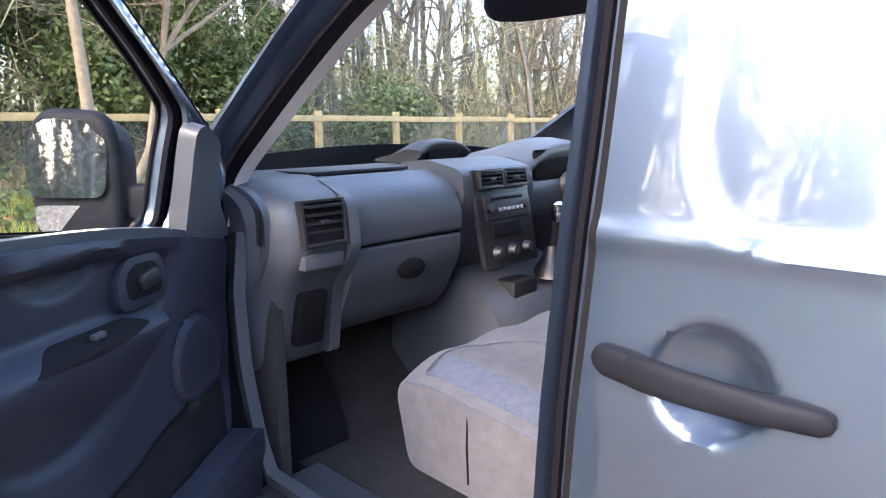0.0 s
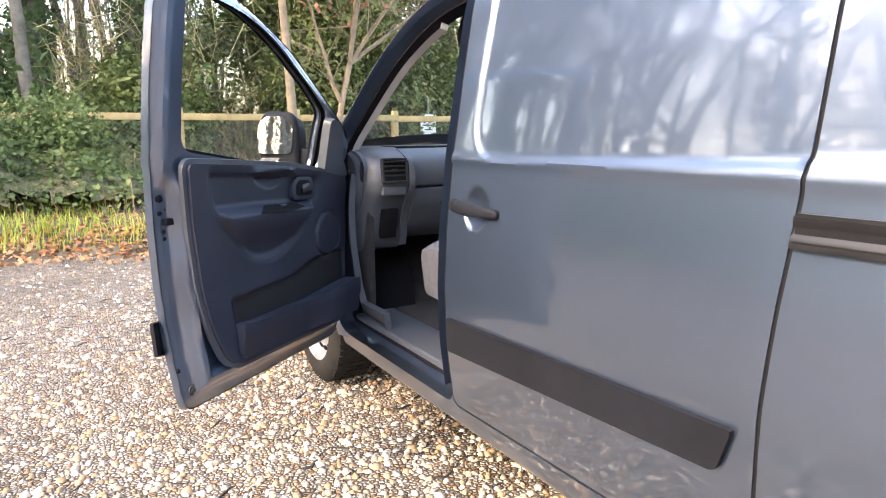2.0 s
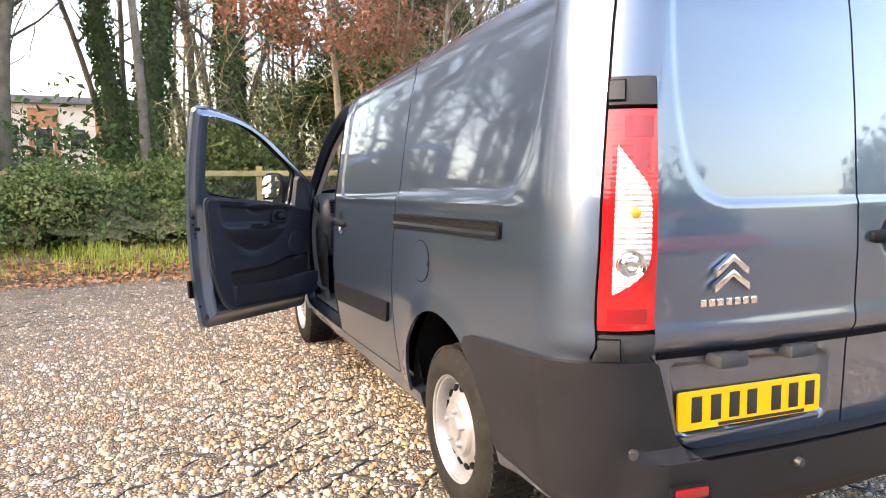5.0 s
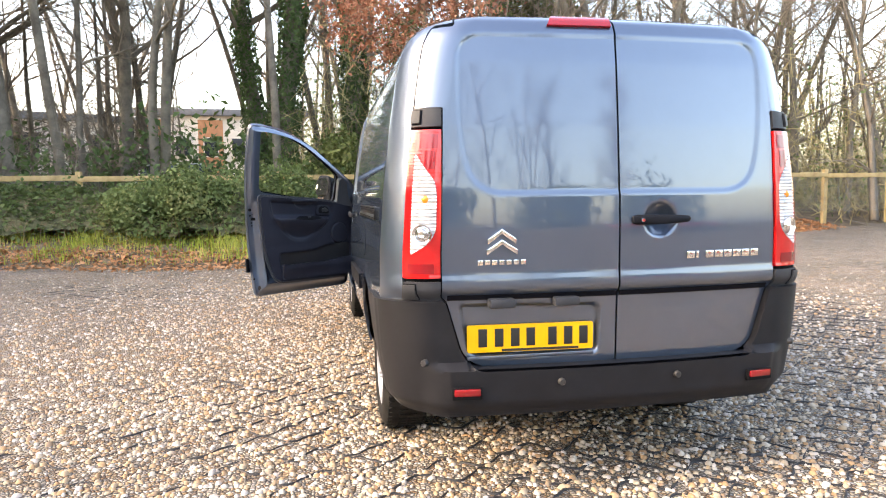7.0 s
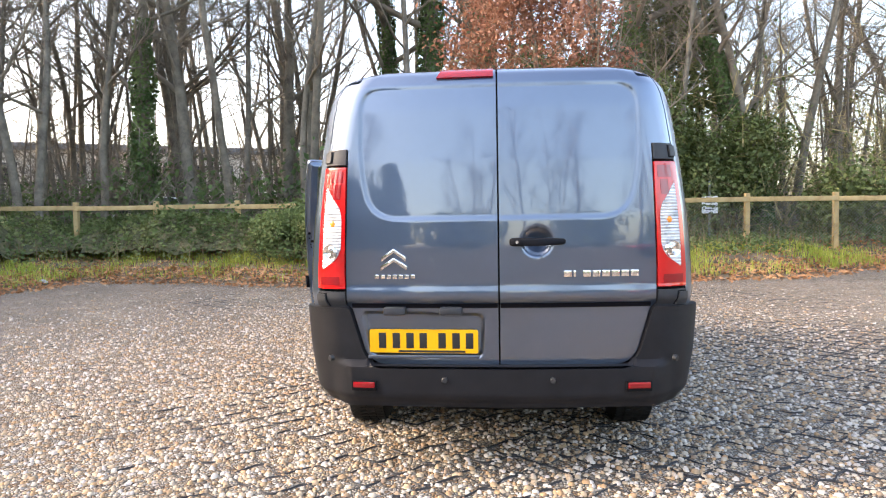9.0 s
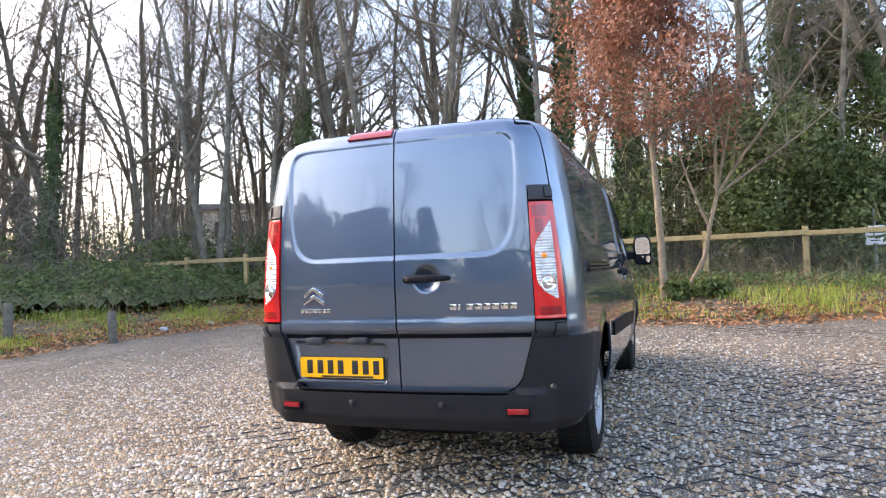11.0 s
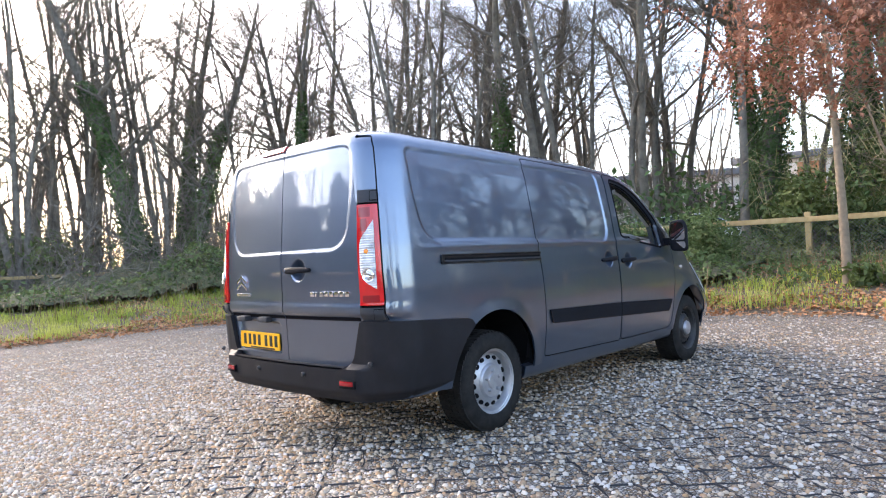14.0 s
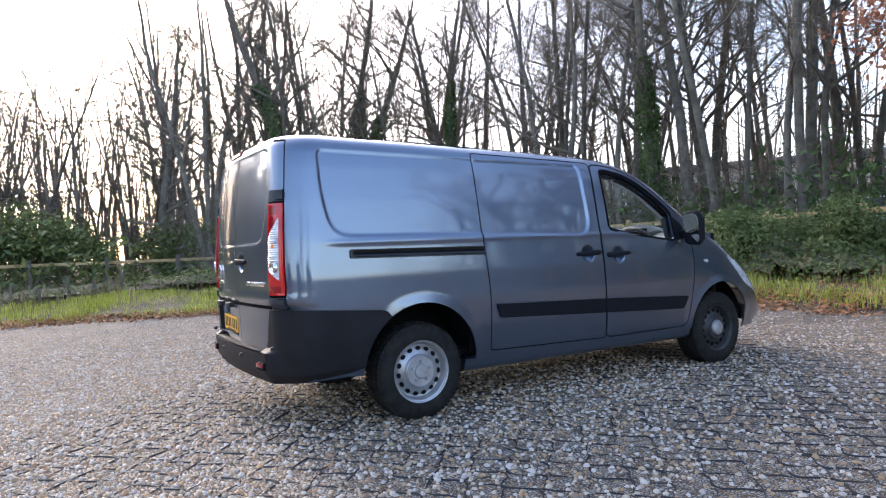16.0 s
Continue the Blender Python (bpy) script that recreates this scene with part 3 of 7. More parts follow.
def handle(parent, m, name="door_handle"):
    """A bowed bar handle over a bowl, along its x axis, standing out along -y; its thick end, with a cap, towards -x."""
    xs = [-0.128, -0.1265, -0.122, -0.112, -0.096, -0.0800, -0.0785, -0.0770, -0.06, -0.03, 0.0, 0.03, 0.06, 0.085, 0.105, 0.118, 0.1255, 0.128]
    k = 16
    verts, faces = [], []
    for x in xs:
        half = float(np.interp(x, [-0.128, -0.1265, -0.122, -0.112, -0.06, 0.0, 0.07, 0.118, 0.1255, 0.128], [0.007, 0.012, 0.0165, 0.0195, 0.0205, 0.0190, 0.0165, 0.0135, 0.010, 0.005]))
        if x == -0.0785:
            half *= 0.95
        outer = -0.013 - 0.017 * (1 - (x / 0.135) ** 2)
        if abs(x) > 0.12:
            outer *= 0.85
        inner = float(np.interp(abs(x), [0.055, 0.085], [outer + 0.018, 0.006]))
        mid, deep = (outer + inner) / 2, (inner - outer) / 2
        for q in range(k):
            a = 2 * math.pi * q / k
            c, d = math.cos(a), math.sin(a)
            verts.append((x, mid + deep * math.copysign(abs(d) ** 0.7, d), half * math.copysign(abs(c) ** 0.8, c)))
    for i in range(len(xs) - 1):
        faces += [(i * k + q, i * k + (q + 1) % k, (i + 1) * k + (q + 1) % k, (i + 1) * k + q) for q in range(k)]
    faces += [tuple(range(k - 1, -1, -1)), tuple(range((len(xs) - 1) * k, len(xs) * k))]
    h = part(name, (verts, [], faces), BLACK_PLASTIC, parent, "black plastic bar handle", angle=60)
    h.matrix_basis = m
    return h


handle(van, pose(0.178, 0.006, 1.122, 0, 0, 1.5), "rear_door_handle")
part("lock_cylinder", lathe([(0.0, 0.006), (0.007, 0.006), (0.008, 0.0)], 14, pose(0.083, -0.029, 1.122, 0, 0, -90)), CHROME, van)
part("brake_light", sheet(-0.34, -0.01, 1.87, 1.936, 0.007, lambda p: np.maximum(np.abs(p[..., 2] - 1.9075) - 0.0185, np.abs(p[..., 0] + 0.152) - 0.136), shell(0.012), 0.014), DARK_RED, van, "dark red high-level brake light")
# black sheets added behind the rear doors' centre gap, for its shade
part("gap_backing_right", fill([(0.0, float(R_OF(z)) + 0.032, z) for z in np.linspace(0.55, 1.93, 40)], [(0.02, float(R_OF(z)) + 0.032, z) for z in np.linspace(0.55, 1.93, 40)], 1), GAP, van)
part("gap_backing", fill([(-0.02, float(R_OF(z)) + 0.033, z) for z in np.linspace(0.55, 1.93, 40)], [(0.0, float(R_OF(z)) + 0.033, z) for z in np.linspace(0.55, 1.93, 40)], 1), GAP, van)


# tail lamps and hinge covers in the rear corners
def column(z0, z1, grow=0.0):
    def f(p):
        x, y, z = np.abs(p[..., 0]), p[..., 1], p[..., 2]
        t = np.maximum(z0 - z, z - z1)
        t = np.maximum(t, door_edge(z) + 0.006 - x)
        return np.maximum(t, y - R_OF(z) - 0.094) - grow
    return f


CLEAR = rounded([(0.904, 1.395), (0.797, 1.287), (0.786, 1.245), (0.786, 1.090), (0.822, 1.040), (0.914, 0.998)], [0.008, 0.03, 0.02, 0.05, 0.05, 0.006])


def clear_test(p):
    return sdf_poly(np.abs(p[..., 0]) + p[..., 1], p[..., 2], CLEAR)


for sg in (1, -1):
    lo, hi = (0.62, 1.02) if sg > 0 else (-1.02, -0.62)
    ribs = lambda p: 0.0025 * np.sin(p[..., 2] * 2 * math.pi / 0.014)
    lamp = part("tail_lamp", sheet(lo, hi, 0.895, 1.495, 0.006, lambda p: np.maximum(column(0.906, 1.482)(p), -clear_test(p)), shell(0.010, lambda p: 0.0006 * np.sin(p[..., 2] * 2 * math.pi / 0.014)), 0.02), RED_LENS, van, "red tail lamp with a clear centre")
    part("clear_lens", sheet(lo, hi, 0.97, 1.41, 0.004, lambda p: clear_test(p) + 0.001, shell(0.011, ribs), 0.012), CLEAR_LENS, lamp, "clear ribbed lens")
    for z0, z1, m0, m1 in ((1.41, 1.465, 0.79, 0.88), (1.33, 1.40, 0.80, 0.85), (0.925, 0.965, 0.80, 0.93)):
        part("dark_lens_area", sheet(lo, hi, z0 - 0.02, z1 + 0.02, 0.006, lambda p: np.maximum(np.maximum(z0 - p[..., 2], p[..., 2] - z1), np.maximum(m0 - np.abs(p[..., 0]) - p[..., 1], np.abs(p[..., 0]) + p[..., 1] - m1)), shell(0.012), 0.002), DARK_RED, lamp)
    q = section(np.array([sg * 0.772]), np.array([1.080]))[0]
    way = pose(*q) @ pose(0, 0, 0, 0, 0, -90 + sg * 22) @ pose(0.004, 0, 0)
    part("reversing_lamp", lathe([(0.0, 0.012), (0.012, 0.019), (0.014, 0.012), (0.020, 0.018), (0.022, 0.012), (0.028, 0.017), (0.030, 0.011), (0.038, 0.014), (0.040, 0.008)], 24, way), CHROME, lamp)
    q = section(np.array([sg * 0.768]), np.array([1.215]))[0]
    part("indicator_bulb", lathe([(0.0, 0.017), (0.008, 0.016), (0.014, 0.012), (0.016, 0.004)], 16, pose(*q) @ pose(0, 0, 0, 0, 0, -90 + sg * 22)), AMBER, lamp, "amber bulb")
    for z0, z1 in ((1.494, 1.566), (0.818, 0.894)):
        cap = part("hinge_cover", sheet(lo, hi, z0 - 0.03, z1 + 0.03, 0.008, column(z0, z1), shell(0.008), 0.03), HINGE_GREY, van, "dark grey plastic hinge cover")
        part("hinge", sheet(lo, hi, z0 - 0.03, z1 + 0.03, 0.006, lambda p: np.maximum(column(z0 + 0.012, z1 - 0.012)(p), 0.885 - np.abs(p[..., 0]) - p[..., 1]), shell(0.017), 0.012), HINGE_GREY, cap)
        # black sheet paints the shaded gap round the hinge
        part("hinge_gap_shade", sheet(lo, hi, z0 - 0.03, z1 + 0.03, 0.006, lambda p: np.maximum(column(z0 + 0.007, z1 - 0.007)(p), 0.879 - np.abs(p[..., 0]) - p[..., 1]), shell(0.0095), 0.003), GAP, cap)
    part("lamp_backing", sheet(lo, hi, 0.80, 1.58, 0.02, column(0.81, 1.572, 0.012), shell(-0.012), 0.0), GAP, van)

# rails, rub strips, seams' dark backing and side details
for sg in (1, -1):
    a, b = span(sg, 0.40, 1.60)
    rail_o = rounded([(0.506, 1.118), (0.506, 1.176), (1.548, 1.166), (1.550, 1.104)], [0.012, 0.012, 0.004, 0.004])
    rail = part("slide_rail", sheet(a, b, 1.09, 1.19, 0.007, lambda p: sdf_poly(p[..., 1], p[..., 2], rail_o), shell(0.012, lambda p: -0.008 * np.exp(-((p[..., 2] - np.interp(p[..., 1], [0.5, 1.55], [1.147, 1.136])) / 0.010) ** 2) * step01((p[..., 1] - 0.52) / 0.02)), 0.012), RAIL_BLACK, van, "black sliding door rail")
    mid = lambda y: np.interp(y, [0.5, 1.55], [1.147, 1.136])
    for dz, half in ((0.001, 0.009), (0.021, 0.002), (-0.020, 0.002)):
        # black strips paint shade along the rail as grooves
        part("rail_groove_shade", sheet(a, b, 1.09, 1.19, 0.006, lambda p: np.maximum(np.abs(p[..., 2] - mid(p[..., 1]) - dz) - half, np.maximum(0.53 - p[..., 1], p[..., 1] - 1.545)), shell(0.0128 if half < 0.005 else 0.0065), 0.002), GAP, rail)
    rub_o = rounded([(1.66, 0.640), (1.625, 0.742), (2.688, 0.705), (2.692, 0.592)], [0.02, 0.012, 0.004, 0.004])
    part("rub_strip", sheet(*span(sg, 1.55, 2.75), 0.55, 0.78, 0.010, lambda p: sdf_poly(p[..., 1], p[..., 2], rub_o), shell(0.014), 0.016), BLACK_PLASTIC, van)
    part("sill", sheet(*span(sg, 1.38, 3.78), 0.23, 0.37, 0.014, lambda p: np.maximum(0.262 - p[..., 2], p[..., 2] - 0.362), shell(-0.006, lambda p: -0.03 * step01((0.30 - p[..., 2]) / 0.05)), 0.05), PAINT, van)
    for yy, zz0, zz1, ahead in ((1.55, 0.40, 1.80, 0.10), (2.66, 0.40, 1.68, 0.02)):
        # dark sheets behind the door seams stand in for shade
        part("seam_backing", sheet(*span(sg, yy - 0.12, yy + ahead), zz0, zz1, 0.03, lambda p: p[..., 2] * 0 - 1, shell(-0.048), 0.0), GAP, van)
    q = section(np.array([sg * (2.545 + SHIFT)]), np.array([1.08]))[0]
    n = outward(np.array([sg * (2.545 + SHIFT)]), np.array([1.08]))[0]
    handle(van, pose(q[0] + n[0] * 0.002, 2.541, 1.075, 0, -2 * sg, 90 if sg > 0 else -90) @ (Matrix.Diagonal((-1, 1, 1, 1)) if sg > 0 else Matrix()), "sliding_door_handle")
    part("side_repeater", sheet(*span(sg, 3.9, 4.05), 0.92, 0.985, 0.005, lambda p: np.hypot((p[..., 1] - 3.972) / 0.030, (p[..., 2] - 0.951) / 0.014) * 0.014 - 0.014, shell(0.006), 0.008), CLEAR_LENS, van)
a, b = span(-1, 1.05, 1.40)
flap = part("fuel_flap", sheet(a, b, 0.86, 1.11, 0.006, lambda p: np.maximum(np.hypot((p[..., 1] - 1.203) / 1.17, p[..., 2] - 0.982) - 0.083, -np.hypot((p[..., 1] - 1.108), (p[..., 2] - 0.978)) + 0.012), shell(0.0030, side_relief), 0.006), PAINT, van, "round fuel filler flap")
# black disc under the flap; its rim paints the shaded gap
part("flap_gap_shade", sheet(a, b, 0.86, 1.11, 0.006, lambda p: np.hypot((p[..., 1] - 1.203) / 1.17, p[..., 2] - 0.982) - 0.0862, shell(0.0018, side_relief), 0.002), GAP, van)

# headlamps
for sg in (1, -1):
    ho = rounded([(4.36, 0.985), (4.60, 0.70), (4.86, 0.60), (4.86, 0.76), (4.62, 0.90)], 0.04)
    part("headlamp", sheet(*span(sg, 4.2, 4.95), 0.55, 1.02, 0.014, lambda p: np.maximum(sdf_poly(p[..., 1], p[..., 2], ho), p[..., 2] - TOP_OF(p[..., 1]) + 0.02), shell(0.006), 0.01), CLEAR_LENS, van, "clear headlamp")


# wheels
def wheel(sg, y, dark):
    base = pose(sg * TRACK, y, AXLE, 0, 0, 0 if sg > 0 else 180)
    tyre = part("wheel", lathe([(0.208, -0.012), (0.214, 0.012), (0.235, 0.020), (0.275, 0.018), (0.305, 0.006), (0.322, -0.010), (0.329, -0.030), (0.330, -0.175), (0.322, -0.195), (0.29, -0.21), (0.21, -0.20)], 72), RUBBER, van, "black road tyre on a steel rim")
    tyre.matrix_basis = base
    # shoulder blocks and the ribs of the tread
    blocks = []
    for i in range(60):
        t = 2 * math.pi * i / 60
        for x0, x1, dt in ((-0.052, -0.004, 0.0), (-0.102, -0.060, 0.03), (-0.150, -0.110, 0.01), (-0.2, -0.158, 0.05)):
            tilt = -12 if x0 > -0.01 or x1 > -0.01 else 0
            blocks.append(box(x0, x1, -0.0125, 0.0125, -0.004, 0.006, m=Matrix.Rotation(t + dt, 4, "X") @ pose(0, 0, 0.329 - (0.006 if x1 > -0.02 or x0 < -0.17 else 0), 0, 0, 8)))
    part("tread", join(*blocks), RUBBER, tyre, smooth=False)
    mat = DARK_STEEL if dark else SILVER
    rim = part("rim", lathe([(0.205, -0.10), (0.200, -0.02), (0.207, 0.006), (0.214, 0.010), (0.213, 0.002), (0.198, -0.004), (0.190, -0.020), (0.182, -0.050), (0.168, -0.052), (0.150, -0.036), (0.118, -0.022), (0.112, -0.010), (0.104, -0.004), (0.085, -0.006), (0.052, -0.004), (0.045, 0.006), (0.0, 0.008)], 64), mat, tyre, "dark steel rim" if dark else "silver pressed steel rim")
    for i in range(15):
        t = 2 * math.pi * i / 15
        # black discs on the rim, painted shade in place of open holes
        part("rim_slot_shade", lathe([(0.0, 0.004), (0.0145, 0.004), (0.016, -0.006)], 14, Matrix.Rotation(t, 4, "X") @ pose(-0.034, 0, 0.157) @ Matrix.Diagonal((1, 1.2, 0.95, 1)) @ pose(0, 0, 0, 0, -20, 0)), GAP, rim)
    if dark:
        part("hub_cap", lathe([(0.0, 0.022), (0.04, 0.021), (0.062, 0.014), (0.070, 0.0), (0.072, -0.01)], 32), SILVER, rim, "silver hub cap")
    else:
        for i in range(5):
            t = 2 * math.pi * i / 5
            part("wheel_bolt", lathe([(0.0, 0.016), (0.008, 0.015), (0.011, 0.010), (0.012, -0.01)], 8, Matrix.Rotation(t, 4, "X") @ pose(0, 0, 0.068)), SILVER, rim)


wheel(1, WHEEL_R, False)
wheel(1, WHEEL_F, True)
wheel(-1, WHEEL_R, False)
wheel(-1, WHEEL_F, False)

# ---- front doors: skin, shut face, inner trim, glass, mirror ----
TRIM_O = rounded([(2.905, 0.485), (2.835, 0.70), (2.80, 1.0), (2.778, 1.222), (3.30, 1.188), (3.73, 1.135), (3.745, 0.90), (3.70, 0.56), (3.66, 0.475)], [0.08, 0.2, 0.3, 0.03, 0.1, 0.03, 0.1, 0.1, 0.08])
BOWL = rounded([(2.865, 1.195), (2.885, 1.08), (2.945, 0.965), (3.08, 0.85), (3.20, 0.828), (3.31, 0.862), (3.44, 0.955), (3.535, 1.09), (3.525, 1.145), (3.20, 1.172)], [0.03, 0.2, 0.2, 0.15, 0.15, 0.15, 0.2, 0.05, 0.03, 0.2])
DISH = rounded([(3.105, 1.168), (3.13, 1.125), (3.20, 1.098), (3.27, 1.108), (3.328, 1.152)], [0.01, 0.04, 0.05, 0.05, 0.01])
SWITCHES = rounded([(3.10, 1.028), (3.16, 1.050), (3.36, 1.040), (3.40, 1.024), (3.25, 1.012)], [0.005, 0.02, 0.02, 0.005, 0.04])
POCKET = rounded([(2.945, 0.735), (2.955, 0.60), (3.0, 0.52), (3.72, 0.50), (3.72, 0.80), (3.45, 0.785), (3.33, 0.745)], [0.03, 0.02, 0.03, 0.03, 0.05, 0.1, 0.1])


def trim_relief(p):
    """Relief of the inner trim; negative is towards the cab."""
    y, z = p[..., 1], p[..., 2]
    b = sdf_poly(y, z, BOWL)
    arm = np.interp(y, [2.86, 3.2, 3.48], [1.050, 1.040, 1.024])
    inside = step01(-b / 0.026)
    # a dished field with a bulging armrest that fades out downwards
    h = 0.020 * inside + 0.004 * np.exp(-(b / 0.010) ** 2)
    h = h - 0.050 * inside * step01((arm + 0.022 - z) / 0.040) * (1 - step01((arm - 0.03 - z) / 0.16)) * step01((y - 2.865) / 0.05) * step01((3.535 - y) / 0.10)
    h = h + 0.014 * step01(-sdf_poly(y, z, POCKET) / 0.024)
    s = np.hypot((y - 3.592) / 0.090, (z - 0.872) / 0.096)
    h = h - 0.007 * step01((1.0 - s) / 0.06) + 0.008 * np.exp(-((s - 1.05) / 0.05) ** 2)
    k = sdf_poly(y, z, DISH)
    h = h + 0.018 * step01(-k / 0.022) - 0.012 * np.exp(-((z - 1.176) / 0.014) ** 2) * step01((y - 3.07) / 0.04) * step01((3.36 - y) / 0.04)
    return h


def shut_depth(p):
    """How far the steel inner side of a door steps in, from its edge towards the trim."""
    d = -door_test(p)
    z = p[..., 2]
    low = step01((1.22 - z) / 0.10)
    deep = np.interp(d, [0.004, 0.014, 0.022, 0.034, 0.05, 0.075, 0.095, 0.13], [0.029, 0.031, 0.036, 0.040, 0.048, 0.078, 0.088, 0.055])
    slim = np.interp(d, [0.004, 0.014, 0.022, 0.030, 0.05], [0.029, 0.031, 0.042, 0.058, 0.064])
    # pressed swellings round the latch and low down
    swell = 0.010 * np.exp(-((z - 1.02) / 0.09) ** 4) + 0.010 * np.exp(-((z - 0.70) / 0.07) ** 2)
    rear = step01((2.95 - p[..., 1]) / 0.05)
    return low * (deep - swell * rear * np.exp(-((d - 0.062) / 0.028) ** 2)) + (1 - low) * slim


def front_door(sg):
    lo, hi = span(sg, 2.55, 3.88)
    skin_test = lambda p: np.maximum(door_test(p) + 0.004, -window_test(p))
    door = part("front_door", sheet(lo, hi, 0.34, 1.86, 0.0115, skin_test, shell(0.0, side_relief), 0.03), PAINT, van, "open front passenger door" if sg < 0 else "closed front driver's door")
    # steel inner side, stepping in from the hem to the trim
    part("shut_face", sheet(lo, hi, 0.34, 1.86, 0.0070, lambda p: np.maximum(door_test(p) + 0.008, -window_test(p) + 0.004), lambda s, z: section(s, z) - outward(s, z) * shut_depth(section(s, z))[..., None], -0.012), PAINT, door)
    part("inner_trim", sheet(lo, hi, 0.42, 1.26, 0.0065, lambda p: sdf_poly(p[..., 1], p[..., 2], TRIM_O), lambda s, z: section(s, z) - outward(s, z) * (0.108 - trim_relief(section(s, z)))[..., None], -0.03), TRIM, door, "dark moulded door trim")
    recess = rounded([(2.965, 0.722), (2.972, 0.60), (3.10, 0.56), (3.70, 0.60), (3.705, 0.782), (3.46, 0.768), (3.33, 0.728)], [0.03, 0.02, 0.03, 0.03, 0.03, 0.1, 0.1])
    # dark sheet over the trim paints the shade inside the pocket
    part("pocket_shade", sheet(lo, hi, 0.45, 0.85, 0.009, lambda p: sdf_poly(p[..., 1], p[..., 2], recess), lambda s, z: section(s, z) - outward(s, z) * (0.111 - trim_relief(section(s, z)))[..., None], 0.0), DASH_DARK, door)
    lip = rounded([(2.955, 0.500), (2.962, 0.638), (3.05, 0.626), (3.29, 0.628), (3.40, 0.622), (3.56, 0.648), (3.725, 0.652), (3.715, 0.49)], [0.03, 0.02, 0.1, 0.08, 0.08, 0.08, 0.02, 0.03])
    part("door_pocket", sheet(lo, hi, 0.45, 0.70, 0.009, lambda p: sdf_poly(p[..., 1], p[..., 2], lip), lambda s, z: section(s, z) - outward(s, z) * (0.122 + 0.022 * step01((section(s, z)[..., 2] - 0.50) / 0.10) + 0.035 * step01((section(s, z)[..., 1] - 3.30) / 0.25))[..., None], -0.07), TRIM, door, "moulded door pocket")
    part("trim_edge", sheet(lo, hi, 0.40, 1.26, 0.009, lambda p: np.maximum(sdf_poly(p[..., 1], p[..., 2], TRIM_O) - 0.016, -sdf_poly(p[..., 1], p[..., 2], TRIM_O) - 0.004), shell(-0.094), -0.016), DASH, door)
    g = part("window_pane", sheet(lo, hi, 1.12, 1.78, 0.02, lambda p: window_test(p) - 0.006, shell(-0.022), 0.004), GLASS, door)
    g.visible_shadow = False
    for off in (-0.010, -0.050):
        part("window_seal", sheet(lo, hi, 1.10, 1.78, 0.008, lambda p: np.maximum(window_test(p) - 0.012, -window_test(p) - 0.006), shell(off + 0.012), 0.006 if off > -0.03 else -0.012), SEAL, door)
    rub = rounded([(2.70, 0.592), (2.698, 0.705), (3.70, 0.655), (3.64, 0.548)], [0.004, 0.004, 0.012, 0.03])
    part("rub_strip", sheet(*span(sg, 2.6, 3.78), 0.50, 0.76, 0.010, lambda p: sdf_poly(p[..., 1], p[..., 2], rub), shell(0.014), 0.016), BLACK_PLASTIC, door)
    q = section(np.array([sg * (2.87 + SHIFT)]), np.array([1.055]))[0]
    handle(door, pose(q[0] + sg * 0.002, 2.87, 1.058, 0, -2 * sg, 90 if sg > 0 else -90) @ (Matrix.Diagonal((-1, 1, 1, 1)) if sg < 0 else Matrix()))
    # inside: pull handle, switch, speaker, sail panel, lock, plug
    xi = lambda y, z: float(section(np.array([sg * (y + SHIFT)]), np.array([z]))[0][0])
    hx = xi(3.40, 1.085)
    bezel = rounded([(3.342, 1.038), (3.338, 1.10), (3.372, 1.132), (3.478, 1.128), (3.500, 1.060), (3.482, 1.036)], 0.03)
    part("handle_bezel", prism(bezel, hx - sg * 0.080, hx - sg * 0.104, 0.004, axis="x"), TRIM, door)
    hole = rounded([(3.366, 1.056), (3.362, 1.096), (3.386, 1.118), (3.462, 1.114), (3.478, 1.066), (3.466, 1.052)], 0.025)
    # flat black patch in place of the shaded hollow behind the lever
    part("handle_bowl_shade", prism(hole, hx - sg * 0.098, hx - sg * 0.1055, 0.001, axis="x"), GAP, door)
    part("inner_handle", prism(rounded([(3.398, 1.066), (3.394, 1.096), (3.45, 1.104), (3.470, 1.072)], 0.012), hx - sg * 0.102, hx - sg * 0.113, 0.004, axis="x"), DASH_DARK, door, "small inner door lever")
    part("switch_panel", sheet(lo, hi, 1.0, 1.06, 0.006, lambda p: sdf_poly(p[..., 1], p[..., 2], SWITCHES), lambda s, z: section(s, z) - outward(s, z) * (0.1105 - trim_relief(section(s, z)))[..., None], -0.002), GAP, door)
    ax = xi(3.26, 1.03)
    part("window_switch", box(ax - sg * 0.124 - 0.006, ax - sg * 0.124 + 0.006, 3.24, 3.268, 1.026, 1.036, 0.003), DASH, door)
    sail = rounded([(3.575, 1.145), (3.572, 1.372), (3.60, 1.385), (3.66, 1.35), (3.69, 1.22), (3.755, 1.135)], 0.02)
    part("sail_panel", sheet(*span(sg, 3.5, 3.82), 1.10, 1.42, 0.008, lambda p: sdf_poly(p[..., 1], p[..., 2], sail), shell(-0.098), -0.04), DASH, door, "grey mirror sail panel")
    part("sail_outer", sheet(*span(sg, 3.5, 3.82), 1.12, 1.40, 0.01, lambda p: sdf_poly(p[..., 1], p[..., 2], rounded([(3.585, 1.15), (3.585, 1.36), (3.70, 1.29), (3.75, 1.17)], 0.02)), shell(0.006), 0.01), BLACK_PLASTIC, door)
